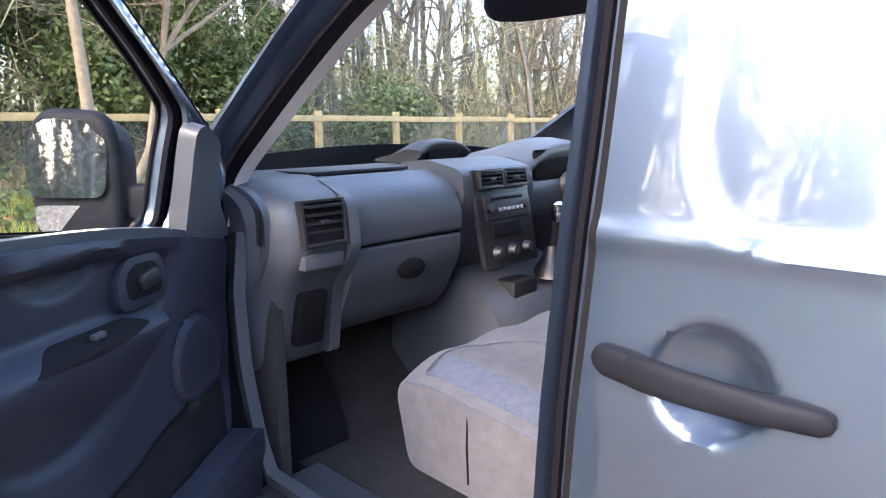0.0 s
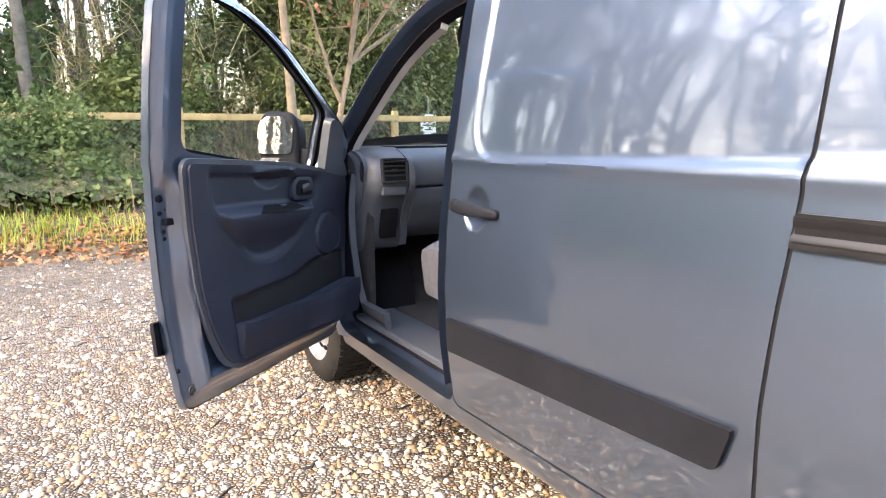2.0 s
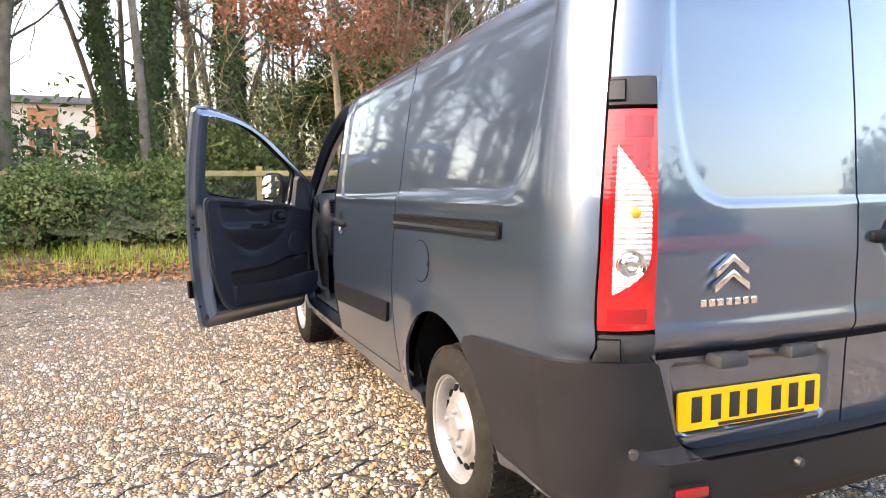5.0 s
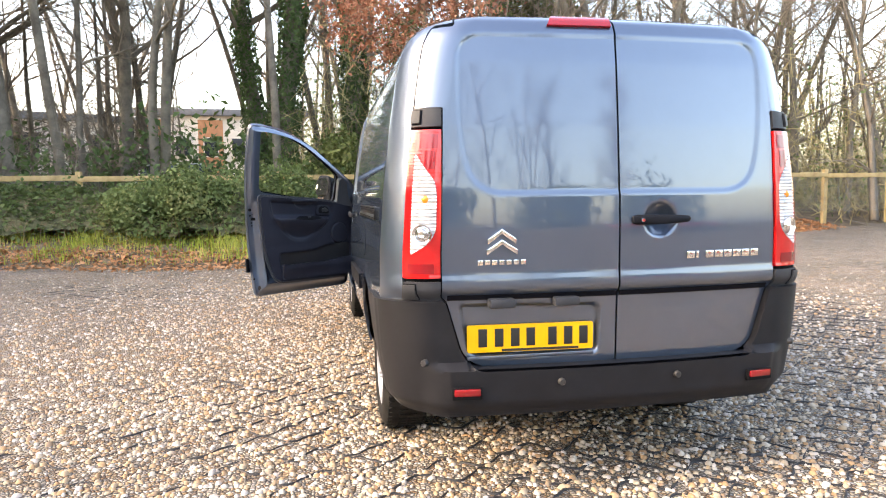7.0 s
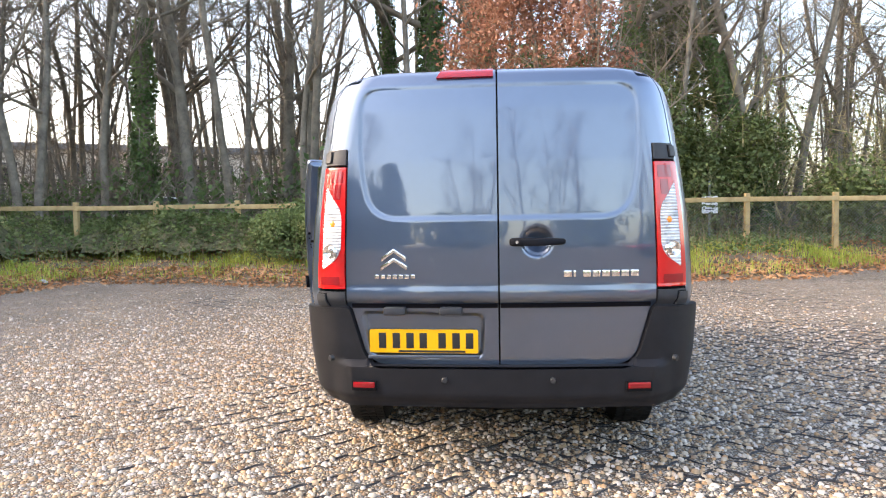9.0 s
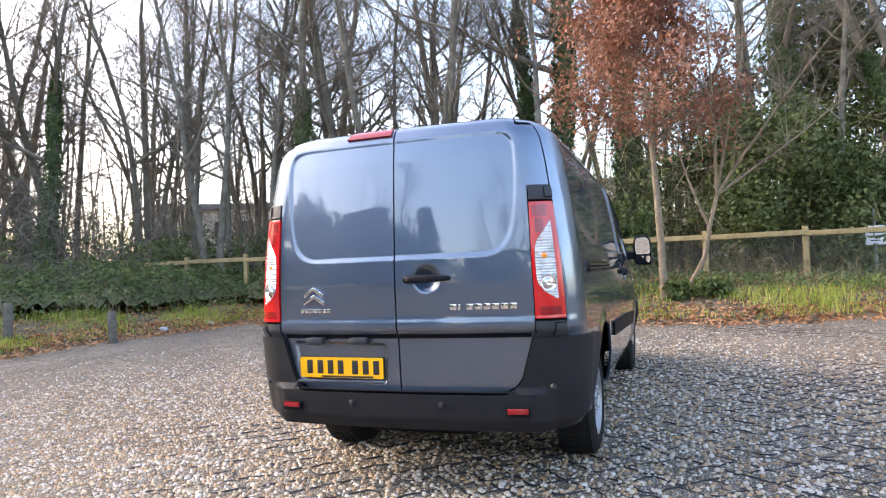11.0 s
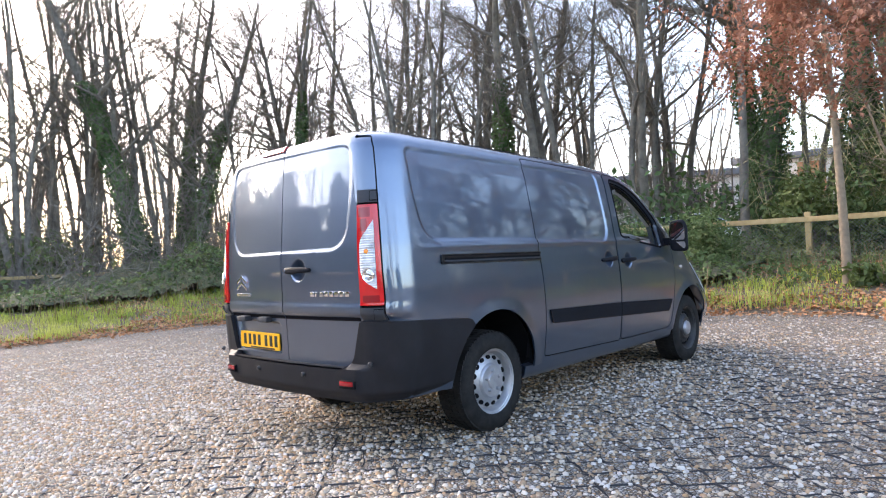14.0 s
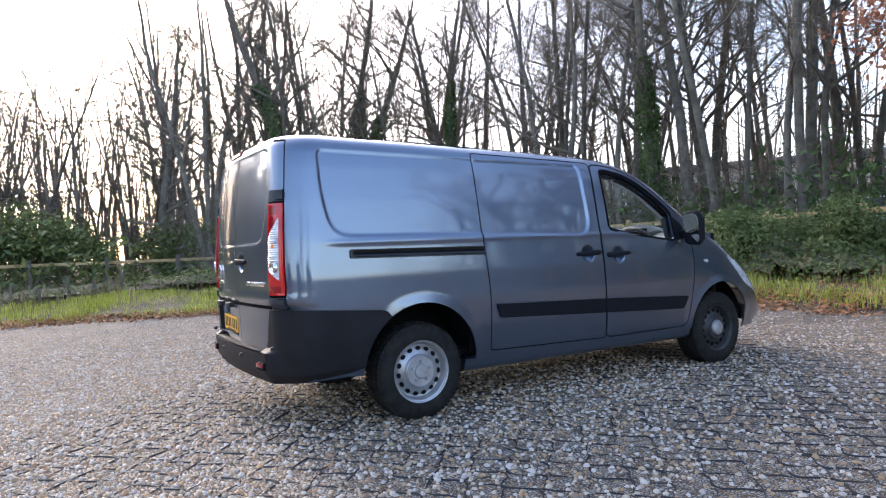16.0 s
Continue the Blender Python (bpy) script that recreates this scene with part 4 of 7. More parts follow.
    for yy, zz in ((2.742, 0.998), (2.744, 0.975), (2.728, 1.058), (2.738, 0.538), (2.75, 1.07)):
        part("lock_screw", lathe([(0.0, 0.006), (0.006, 0.006), (0.008, 0.0)], 10, pose(xi(yy, zz) - sg * 0.034, yy, zz, 0, 0, 180 if sg > 0 else 0)), GAP, door)
    part("door_latch", box(xi(2.75, 1.03) - sg * 0.043 - 0.012, xi(2.75, 1.03) - sg * 0.043 + 0.012, 2.738, 2.785, 1.018, 1.040, 0.004), GAP, door)
    part("rubber_plug", lathe([(0.0, 0.004), (0.008, 0.006), (0.010, 0.002), (0.018, 0.004), (0.020, 0.0)], 18, pose(xi(2.77, 0.47) - sg * 0.045, 2.775, 0.462, 0, 0, 180 if sg > 0 else 0)), DARK_STEEL, door)
    part("rubber_stop", lathe([(0.0, 0.016), (0.012, 0.014), (0.016, 0.0)], 14, pose(xi(2.722, 1.10) - sg * 0.026, 2.728, 1.105, 0, 0, 180 if sg > 0 else 0)), SEAL, door)
    # mirror
    mx = sg * (1.115 if sg < 0 else 1.065)
    slim = 1.0 if sg < 0 else 0.74
    house = rounded([(-0.115, -0.155), (-0.125, 0.05), (-0.10, 0.125), (0.06, 0.135), (0.105, 0.08), (0.105, -0.15), (0.07, -0.165)], 0.05, 5)
    bm = prism(house, 0.0, 0.11, 0.0)
    for v in bm.verts:
        if v.co.y > 0.05:
            v.co.x *= 0.78
            v.co.z *= 0.80
    bmesh.ops.bevel(bm, geom=[e for e in bm.edges if abs(e.verts[0].co.y - e.verts[1].co.y) < 1e-4], offset=0.022, segments=3, affect="EDGES", profile=0.5)
    mirror = part("mirror_housing", bm, BLACK_PLASTIC, door, "black door mirror housing", m=pose(mx, 3.63, 1.265, 0, 0, 6 * sg) @ Matrix.Diagonal((sg * slim, 1, 1, 1)))
    up = rounded([(-0.095, -0.055), (-0.105, 0.05), (-0.085, 0.105), (0.05, 0.112), (0.085, 0.065), (0.085, -0.055)], 0.03, 4)
    part("mirror_glass", prism(up, -0.006, 0.006, 0.0, m=pose(mx, 3.624, 1.265, -4.5 if sg < 0 else 4, 0, 2 * sg) @ Matrix.Diagonal((sg * slim, 1, 1, 1))), MIRROR, door)
    dn = rounded([(-0.09, -0.135), (-0.095, -0.072), (0.085, -0.072), (0.085, -0.125), (0.06, -0.14)], 0.02, 3)
    part("wide_mirror", prism(dn, -0.006, 0.006, 0.0, m=pose(mx, 3.626, 1.265, 6, 0, 0) @ Matrix.Diagonal((sg * slim, 1, 1, 1))), MIRROR, door)
    part("mirror_arm", box(min(sg * 0.90, sg * 1.03), max(sg * 0.90, sg * 1.03), 3.645, 3.70, 1.16, 1.235, 0.015), BLACK_PLASTIC, door)
    if sg < 0:
        door.matrix_basis = Matrix.Translation((-0.93, 3.76, 0)) @ Matrix.Rotation(radians(-53), 4, "Z") @ Matrix.Translation((0.93, -3.76, 0))
    return door


front_door(1)
front_door(-1)

# ---- cab: frame, floor, dash, seats ----
# painted frame and seals round the door openings
for sg in (1, -1):
    lo, hi = span(sg, 2.5, 3.9)
    part("door_frame", sheet(lo, hi, 0.34, 1.86, 0.0125, lambda p: np.maximum(door_test(p) - 0.012, -door_test(p) - 0.045), shell(-0.055), -0.05), PAINT, van)
    part("door_seal", sheet(lo, hi, 0.36, 1.84, 0.010, lambda p: np.maximum(door_test(p) + 0.034, -door_test(p) - 0.060), shell(-0.045, lambda p: -0.0), 0.05), SEAL, van, "black rubber door seal")
    # inner skin of the frame facing the cab, pale on the pillar
    part("pillar_trim", sheet(lo, hi, 1.10, 1.84, 0.0125, lambda p: np.maximum(np.maximum(door_test(p) + 0.058, -door_test(p) - 0.080), np.maximum(1.14 - p[..., 2], 3.0 - p[..., 1])), shell(-0.095), -0.03), PALE_TRIM, van, "pale grey windscreen pillar trim")
    part("kick_panel", sheet(lo, hi, 0.44, 1.16, 0.02, lambda p: np.maximum(np.maximum(door_test(p) + 0.055, -door_test(p) - 0.15), np.maximum(p[..., 2] - 1.13, 3.35 - p[..., 1])), shell(-0.09), -0.03), DASH, van)
    part("side_lining", sheet(*span(sg, 2.46, 2.655), 0.45, 1.78, 0.03, lambda p: p[..., 2] * 0 - 1, shell(-0.06), -0.02), TRIM, van)
part("sill_trim", box(-0.86, -0.66, 2.50, 3.66, 0.43, 0.475, 0.014, 3), DASH, van, "grey plastic step trim")
part("sill_trim", box(0.66, 0.86, 2.50, 3.66, 0.43, 0.475, 0.014, 3), DASH, van)
part("cab_floor", box(-0.68, 0.68, 2.46, 4.15, 0.425, 0.45, 0.005), CARPET, van, "dark carpeted cab floor")
part("toe_board", fill([(-0.78, 3.75, 0.44), (0.78, 3.75, 0.44)], [(-0.78, 4.2, 0.85), (0.78, 4.2, 0.85)], 4), CARPET, van)
part("footwell_side", box(-0.80, -0.77, 3.62, 4.2, 0.43, 0.95, 0.005), CARPET, van)
part("engine_wall", box(-0.82, 0.82, 4.2, 4.24, 0.4, 1.2, 0.005), GAP, van)
part("head_lining", skin(2.45, 3.06, 8), PALE_TRIM, van, m=pose(0, 0, -0.05))
part("sun_visor", prism(rounded([(-0.30, 0.0), (-0.30, -0.12), (-0.22, -0.235), (-0.12, -0.225), (0.24, -0.15), (0.28, 0.0)], 0.03), -0.008, 0.008, 0.004), TRIM, van, "dark folded-down sun visor", m=pose(-0.36, 3.02, 1.75, 32))
part("visor_clip", tube([(-0.06, 3.00, 1.765), (-0.03, 3.05, 1.72), (0.0, 3.06, 1.725), (0.03, 3.03, 1.765)], [0.02, 0.03, 0.03, 0.02]), DASH_DARK, van)


def loft_x(profile, x0, x1, n=10, ends=True, shift=None):
    """A (y, z) profile drawn across x."""
    verts, faces = [], []
    k = len(profile)
    for i in range(n + 1):
        x = x0 + (x1 - x0) * i / n
        for y, z in profile:
            dy, dz = shift(x, y, z) if shift else (0, 0)
            verts.append((x, y + dy, z + dz))
    for i in range(n):
        faces += [(i * k + j, i * k + (j + 1) % k, (i + 1) * k + (j + 1) % k, (i + 1) * k + j) for j in range(k)]
    if ends:
        faces += [tuple(range(k)), tuple(range(n * k + k - 1, n * k - 1, -1))]
    return verts, [], faces


dash = part("dashboard", loft_x(rounded([(3.66, 1.215), (3.58, 1.17), (3.585, 1.06), (3.66, 0.94), (3.78, 0.80), (4.18, 0.80), (4.18, 1.20), (3.95, 1.238)], [0.06, 0.05, 0.04, 0.06, 0.04, 0.02, 0.02, 0.06]), -0.83, 0.83, 16), DASH, van, "grey moulded dashboard")
# passenger end with its vents
part("dash_end", loft_x(rounded([(3.665, 1.235), (3.545, 1.185), (3.53, 1.065), (3.62, 0.93), (3.66, 0.76), (3.95, 0.74), (4.0, 1.225)], [0.07, 0.05, 0.05, 0.1, 0.05, 0.02, 0.04]), -0.845, -0.625, 8, True, lambda x, y, z: (0.10 * max(0.0, (-0.76 - x) / 0.085) ** 2 * (1 if y < 3.8 else 0), -0.012 * max(0.0, (-0.76 - x) / 0.085))), DASH, dash)
part("dash_rim", loft_x(rounded([(3.645, 1.228), (3.527, 1.182), (3.512, 1.065), (3.60, 0.94), (3.62, 0.78), (3.66, 0.78), (3.64, 0.95), (3.58, 1.07), (3.58, 1.16), (3.68, 1.21)], 0.03), -0.640, -0.610, 2), DASH, dash)


def vent(x0, x1, y, z0, z1, tilt, parent, slats=5):
    m = pose((x0 + x1) / 2, y, (z0 + z1) / 2, tilt)
    w, h = (x1 - x0) / 2, (z1 - z0) / 2
    v = part("air_vent", box(-w, w, -0.006, 0.02, -h, h, 0.006), GAP, parent, "black slatted air vent", m=m)
    for i in range(slats):
        z = -h + 2 * h * (i + 0.5) / slats
        part("slat", box(-w + 0.006, w - 0.006, -0.012, 0.006, z - 0.0035, z + 0.0025, 0.001, m=pose(0, 0, 0, 12)), DASH_DARK, v)
    for sx in (-1, 1):
        part("vent_rim", box(sx * w - 0.004, sx * w + 0.004, -0.014, 0.01, -h - 0.004, h + 0.004, 0.002), DASH_DARK, v)
    for sz in (-1, 1):
        part("vent_rim", box(-w, w, -0.014, 0.01, sz * h - 0.004, sz * h + 0.004, 0.002), DASH_DARK, v)
    part("vent_knob", box(-0.012, 0.012, -0.018, 0.0, -0.005, 0.005, 0.002), DASH_DARK, v)
    return v


vent(-0.765, -0.650, 3.535, 1.085, 1.185, -8, dash)
part("end_vent", lathe([(0.0, 0.004), (0.030, 0.004), (0.036, 0.008), (0.040, 0.0)], 20, pose(-0.832, 3.60, 1.13, 0, 0, 150) @ Matrix.Diagonal((1, 0.75, 1.1, 1))), GAP, dash)
part("dash_box", box(-0.765, -0.650, 3.528, 3.56, 1.025, 1.062, 0.008), DASH, dash)
# black slab paints the shaded opening of the bin
part("dash_bin_shade", box(-0.745, -0.665, 3.60, 3.63, 0.82, 0.96, 0.008, m=pose(0, 3.6, 0.9, 14) @ pose(0, -3.6, -0.9) @ pose(0, -0.008, 0)), GAP, dash)
# airbag cover and glove box
part("dash_cover", loft_x(rounded([(3.70, 1.232), (3.575, 1.190), (3.545, 1.115), (3.548, 1.058), (3.62, 1.05), (3.75, 1.2)], [0.08, 0.06, 0.05, 0.012, 0.01, 0.01]), -0.608, -0.215, 8), DASH, dash)
glove = part("glove_box", loft_x(rounded([(3.552, 1.052), (3.556, 0.985), (3.62, 0.86), (3.69, 0.80), (3.80, 0.80), (3.80, 1.05)], [0.012, 0.06, 0.08, 0.05, 0.01, 0.01]), -0.608, -0.215, 8), DASH, dash, "closed glove box")
part("glove_handle", lathe([(0.0, 0.012), (0.02, 0.010), (0.036, 0.004), (0.040, -0.006)], 24, pose(-0.405, 3.556, 0.975, 0, 0, -90) @ Matrix.Diagonal((1, 1.25, 0.75, 1))), GAP, glove)
part("top_tray", box(-0.60, -0.24, 3.74, 3.90, 1.225, 1.236, 0.004), DASH_DARK, dash)
# centre console with radio
part("console_bezel", loft_x(rounded([(3.70, 1.255), (3.555, 1.225), (3.545, 1.15), (3.60, 0.97), (3.66, 0.90), (3.80, 0.90), (3.82, 1.24)], [0.05, 0.03, 0.05, 0.05, 0.02, 0.02, 0.02]), -0.205, 0.125, 6), DASH, dash)
tilt = pose(0, 3.552, 1.15, -12) @ pose(0, -3.552, -1.15)
face = part("console_face", box(-0.168, 0.088, 3.538, 3.56, 0.93, 1.225, 0.010, m=tilt), DASH_DARK, dash, "black centre console face")
vent(-0.150, -0.045, 3.545, 1.170, 1.218, -8, dash, 4)
vent(-0.035, 0.070, 3.545, 1.170, 1.218, -8, dash, 4)
radio = part("radio", box(-0.140, 0.060, 3.528, 3.545, 1.070, 1.145, 0.004, m=tilt), DASH_DARK, dash, "black car radio")
# raised black strip paints the dark of the disc slot
part("radio_slot_shade", box(-0.115, 0.035, 3.525, 3.532, 1.128, 1.136, 0.001, m=tilt), GAP, radio)
for i in range(6):
    part("radio_button", box(-0.090 + i * 0.021, -0.076 + i * 0.021, 3.522, 3.532, 1.094, 1.104, 0.002, m=tilt), SILVER, radio)
for x in (-0.125, 0.045):
    part("radio_knob", lathe([(0.0, 0.014), (0.012, 0.013), (0.014, 0.0)], 18, tilt @ pose(x, 3.53, 1.105, 0, 0, -90)), DASH_DARK, radio)
part("radio_screen", box(-0.120, 0.010, 3.530, 3.545, 1.020, 1.060, 0.002, m=tilt), GAP, radio)
for x in (-0.11, -0.04, 0.03):
    part("heater_knob", lathe([(0.0, 0.022), (0.014, 0.020), (0.019, 0.006), (0.022, 0.0)], 20, tilt @ pose(x, 3.535, 0.972, 0, 0, -90)), DASH_DARK, face)
pod = part("display_hood", loft_x(rounded([(3.80, 1.235), (3.76, 1.305), (3.84, 1.312), (4.0, 1.24)], [0.01, 0.02, 0.03, 0.02]), -0.16, 0.07, 6, True, lambda x, y, z: (0, -0.03 * abs((x + 0.045) / 0.115) ** 3 * (1 if z > 1.27 else 0))), DASH_DARK, dash)
part("display_screen", box(-0.12, 0.03, 3.774, 3.78, 1.245, 1.292, 0.004), GAP, pod)
hood = part("instrument_hood", loft_x(rounded([(3.60, 1.20), (3.58, 1.285), (3.72, 1.315), (3.98, 1.24)], [0.02, 0.03, 0.06, 0.02]), 0.16, 0.62, 10, True, lambda x, y, z: (0, -0.06 * abs((x - 0.39) / 0.23) ** 2.5 * (1 if z > 1.25 else 0))), DASH, dash)
part("instrument_face", box(0.19, 0.59, 3.59, 3.60, 1.17, 1.27, 0.01), GAP, hood)
# gear console
part("gear_console", loft_x(rounded([(3.40, 0.44), (3.42, 0.80), (3.56, 0.90), (3.70, 0.94), (3.9, 0.94), (3.9, 0.44)], [0.02, 0.08, 0.06, 0.03, 0.02, 0.02]), -0.155, 0.30, 8, True, lambda x, y, z: (0.03 * abs((x - 0.07) / 0.22) ** 3, 0)), DASH, dash)
part("ash_bin", box(-0.06, 0.06, 3.475, 3.56, 0.80, 0.885, 0.012), DASH_DARK, dash)
part("gear_gaiter", lathe([(0.07, 0.0), (0.062, 0.02), (0.045, 0.045), (0.04, 0.05), (0.028, 0.085), (0.018, 0.10)], 20, pose(0.17, 3.50, 0.865, 0, -90, 0)), DASH_DARK, dash)
lever = part("gear_lever", tube([(0.17, 3.50, 0.94), (0.165, 3.485, 1.02), (0.16, 3.475, 1.06)], [0.013, 0.012, 0.014], 12), DASH_DARK, dash)
part("gear_knob", lathe([(0.014, -0.03), (0.022, -0.01), (0.026, 0.012), (0.024, 0.028), (0.014, 0.036), (0.0, 0.038)], 20, pose(0.16, 3.472, 1.075, 0, -90, 0)), CHROME, lever)
# steering wheel
wm = pose(0.39, 3.36, 1.09, 62, 0, 0)
ring = [(wm @ Vector((0.185 * math.cos(a), 0.185 * math.sin(a), 0))) for a in [2 * math.pi * i / 48 for i in range(49)]]
sw = part("steering_wheel", tube(ring, 0.016, 10, False), DASH_DARK, dash, "black steering wheel")
part("wheel_boss", box(-0.075, 0.075, -0.075, 0.075, -0.03, 0.02, 0.025, 3, m=wm), DASH_DARK, sw)
for a in (0, 180, 250, 290):
    part("spoke", box(0.05, 0.18, -0.016, 0.016, -0.012, 0.004, 0.005, m=wm @ pose(0, 0, 0, 0, 0, a)), DASH_DARK, sw)
part("column_cowl", tube([(0.39, 3.38, 1.07), (0.39, 3.60, 1.14)], [0.05, 0.06], 14), DASH_DARK, dash)
part("column_stalk", tube([(0.34, 3.44, 1.10), (0.20, 3.43, 1.115)], [0.008, 0.011], 8), DASH_DARK, dash)


# seats
def seat(x0, x1, y0, y1, name, label):
    """A cushioned bench: rounded front, a crown across its width, woven edge band, stitched seams."""
    def crown(x, y, z):
        q = abs(2 * (x - x0) / (x1 - x0) - 1)
        return 0, (0.022 * (1 - q ** 4) - 0.012 * q ** 10 + 0.010 * math.sin(4 * math.pi * (x - x0) / (x1 - x0)) ** 2) * max(0.0, min(1.0, (z - 0.72) / 0.1))
    s = part(name, loft_x(rounded([(y1 - 0.030, 0.640), (y1 + 0.004, 0.80), (y1 - 0.010, 0.838), (y1 - 0.10, 0.850), (y0, 0.80), (y0, 0.62)], [0.03, 0.03, 0.03, 0.1, 0.05, 0.03], 6), x0, x1, 28, True, crown), FABRIC, van, label, angle=50)
    cx = (x0 + x1) / 2
    part("seat_band", loft_x(rounded([(y1 - 0.06, 0.842), (y1 - 0.075, 0.856), (y0 + 0.02, 0.812), (y0 + 0.02, 0.79)], 0.004), x0 + 0.022, x0 + 0.085, 4, True, crown), FABRIC_BLUE, s, "blue-grey woven edge band")
    arc = [(x0 + 0.085 + 0.20 * math.sin(a), y1 - 0.055 - 0.20 * (1 - math.cos(a)) * 0.8) for a in np.linspace(-0.3, 2.4, 18)]
    part("seat_seam", tube([(x, y, 0.8515 - 0.098 * (y1 - 0.1 - y) * (y < y1 - 0.1) + crown(x, y, 0.85)[1]) for x, y in arc], 0.0022, 6), FABRIC_BLUE, s)
    part("seat_piping", tube([(x0 - 0.001, y1 - 0.200, 0.66), (x0 - 0.003, y1 - 0.198, 0.74), (x0 + 0.004, y1 - 0.196, 0.826)], 0.0022, 6), GAP, s)
    part("seat_piping", tube([(x0 + 0.002, y1 - 0.02, 0.822), (x0 + 0.002, y1 - 0.10, 0.834), (x0 + 0.002, y0 + 0.10, 0.80)], 0.003, 6), FABRIC_BLUE, s)
    part("backrest", loft_x(rounded([(y0 - 0.02, 0.78), (y0 + 0.09, 0.80), (y0 - 0.02, 1.40), (y0 - 0.14, 1.40), (y0 - 0.13, 0.8)], 0.04, 5), x0 + 0.01, x1 - 0.01, 8), FABRIC, s)
    part("headrest", box(cx - 0.13, cx + 0.13, y0 - 0.13, y0 - 0.04, 1.42, 1.60, 0.035, 3), FABRIC, s)
    part("seat_base", box(x0 + 0.08, x1 - 0.08, y0 + 0.05, y1 - 0.18, 0.44, 0.66, 0.02), DASH_DARK, s)
    return s


seat(-0.720, 0.08, 2.74, 3.272, "passenger_seat", "pale grey double passenger seat")
seat(0.20, 0.70, 2.72, 3.24, "driver_seat", "pale grey driver seat")

# ---- materials and makers for the ground and the wood ----
def mesh_np(verts, faces, mat, name="mesh", smooth=False):
    """A mesh from arrays: verts n x 3, faces m x 3 or m x 4."""
    me = bpy.data.meshes.new(name)
    verts, faces = np.asarray(verts, np.float32), np.asarray(faces, np.int32)
    k = faces.shape[1]
    me.vertices.add(len(verts))
    me.vertices.foreach_set("co", verts.ravel())
    me.loops.add(faces.size)
    me.loops.foreach_set("vertex_index", faces.ravel())
    me.polygons.add(len(faces))
    me.polygons.foreach_set("loop_start", np.arange(0, faces.size, k, dtype=np.int32))
    if smooth:
        me.polygons.foreach_set("use_smooth", np.ones(len(faces), bool))
    me.materials.append(mat)
    me.update(calc_edges=True)
    me.validate()
    return me


def leafy(name, colors, rough=0.5, spec=0.4, trans=0.0):
    m = material(name, colors[0], rough, 0, 0, spec)
    mottle(m, 1.3, colors, random_mix=0.28, rough=(rough - 0.1, rough + 0.15))
    if trans:
        n, l, b = nodes_of(m)
        thin, mix = n.new("ShaderNodeBsdfTranslucent"), n.new("ShaderNodeMixShader")
        l.new(b.inputs["Base Color"].links[0].from_socket, thin.inputs["Color"])
        mix.inputs[0].default_value = trans
        l.new(b.outputs[0], mix.inputs[1])
        l.new(thin.outputs[0], mix.inputs[2])
        l.new(mix.outputs[0], n["Material Output"].inputs[0])
    return m


BARK = mottle(material("grey_brown_bark", (0.10, 0.085, 0.07), 0.9), 3, [(0.075, 0.064, 0.05), (0.15, 0.13, 0.10), (0.22, 0.19, 0.15)], random_mix=0.2, bump=0.7, bump_scale=26, bump_dist=0.02)
TWIG = mottle(material("brown_twigs", (0.10, 0.08, 0.065), 0.9), 1.5, [(0.11, 0.092, 0.07), (0.23, 0.19, 0.145)], random_mix=0.2)
PALE_BARK = mottle(material("pale_young_bark", (0.30, 0.24, 0.17), 0.85), 8, [(0.13, 0.10, 0.065), (0.27, 0.20, 0.13)], bump=0.3, bump_scale=40)
IVY = leafy("ivy_leaves", [(0.03, 0.055, 0.018), (0.075, 0.12, 0.038), (0.15, 0.20, 0.075)], 0.55, 0.25, 0.25)
BRAMBLE = leafy("bramble_and_ivy_cover", [(0.055, 0.08, 0.028), (0.13, 0.175, 0.06), (0.26, 0.26, 0.11)], 0.6, 0.22, 0.3)
LAUREL = leafy("evergreen_leaves", [(0.042, 0.060, 0.018), (0.11, 0.14, 0.04), (0.21, 0.22, 0.075)], 0.5, 0.3, 0.25)
BEECH = leafy("dry_copper_leaves", [(0.20, 0.085, 0.052), (0.33, 0.15, 0.092), (0.45, 0.25, 0.17)], 0.6, 0.3, 0.35)
LITTER = leafy("fallen_leaves", [(0.24, 0.10, 0.045), (0.42, 0.20, 0.09), (0.54, 0.32, 0.17)], 0.75, 0.2)
GRASS = leafy("verge_grass", [(0.16, 0.22, 0.03), (0.32, 0.36, 0.055), (0.48, 0.45, 0.13)], 0.6, 0.3, 0.35)
DRY_GRASS = leafy("dry_stems", [(0.16, 0.11, 0.06), (0.28, 0.20, 0.11)], 0.8, 0.2)
TIMBER = mottle(material("weathered_yellow_timber", (0.34, 0.24, 0.10), 0.8), 4, [(0.24, 0.16, 0.065), (0.38, 0.27, 0.12), (0.44, 0.33, 0.16)], random_mix=0.15, bump=0.4, bump_scale=30, bump_dist=0.005)
OLD_TIMBER = mottle(material("grey_old_timber", (0.12, 0.10, 0.08), 0.9), 6, [(0.07, 0.06, 0.048), (0.17, 0.145, 0.115)], bump=0.5, bump_scale=30, bump_dist=0.006)
WIRE = material("galvanised_wire", (0.22, 0.23, 0.22), 0.5, 0.6)
SOIL = mottle(material("leafy_soil", (0.10, 0.07, 0.045), 0.95), 2.2, [(0.045, 0.034, 0.022), (0.12, 0.085, 0.05), (0.17, 0.125, 0.075)], bump=0.6, bump_scale=14, bump_dist=0.04, coords="Object")


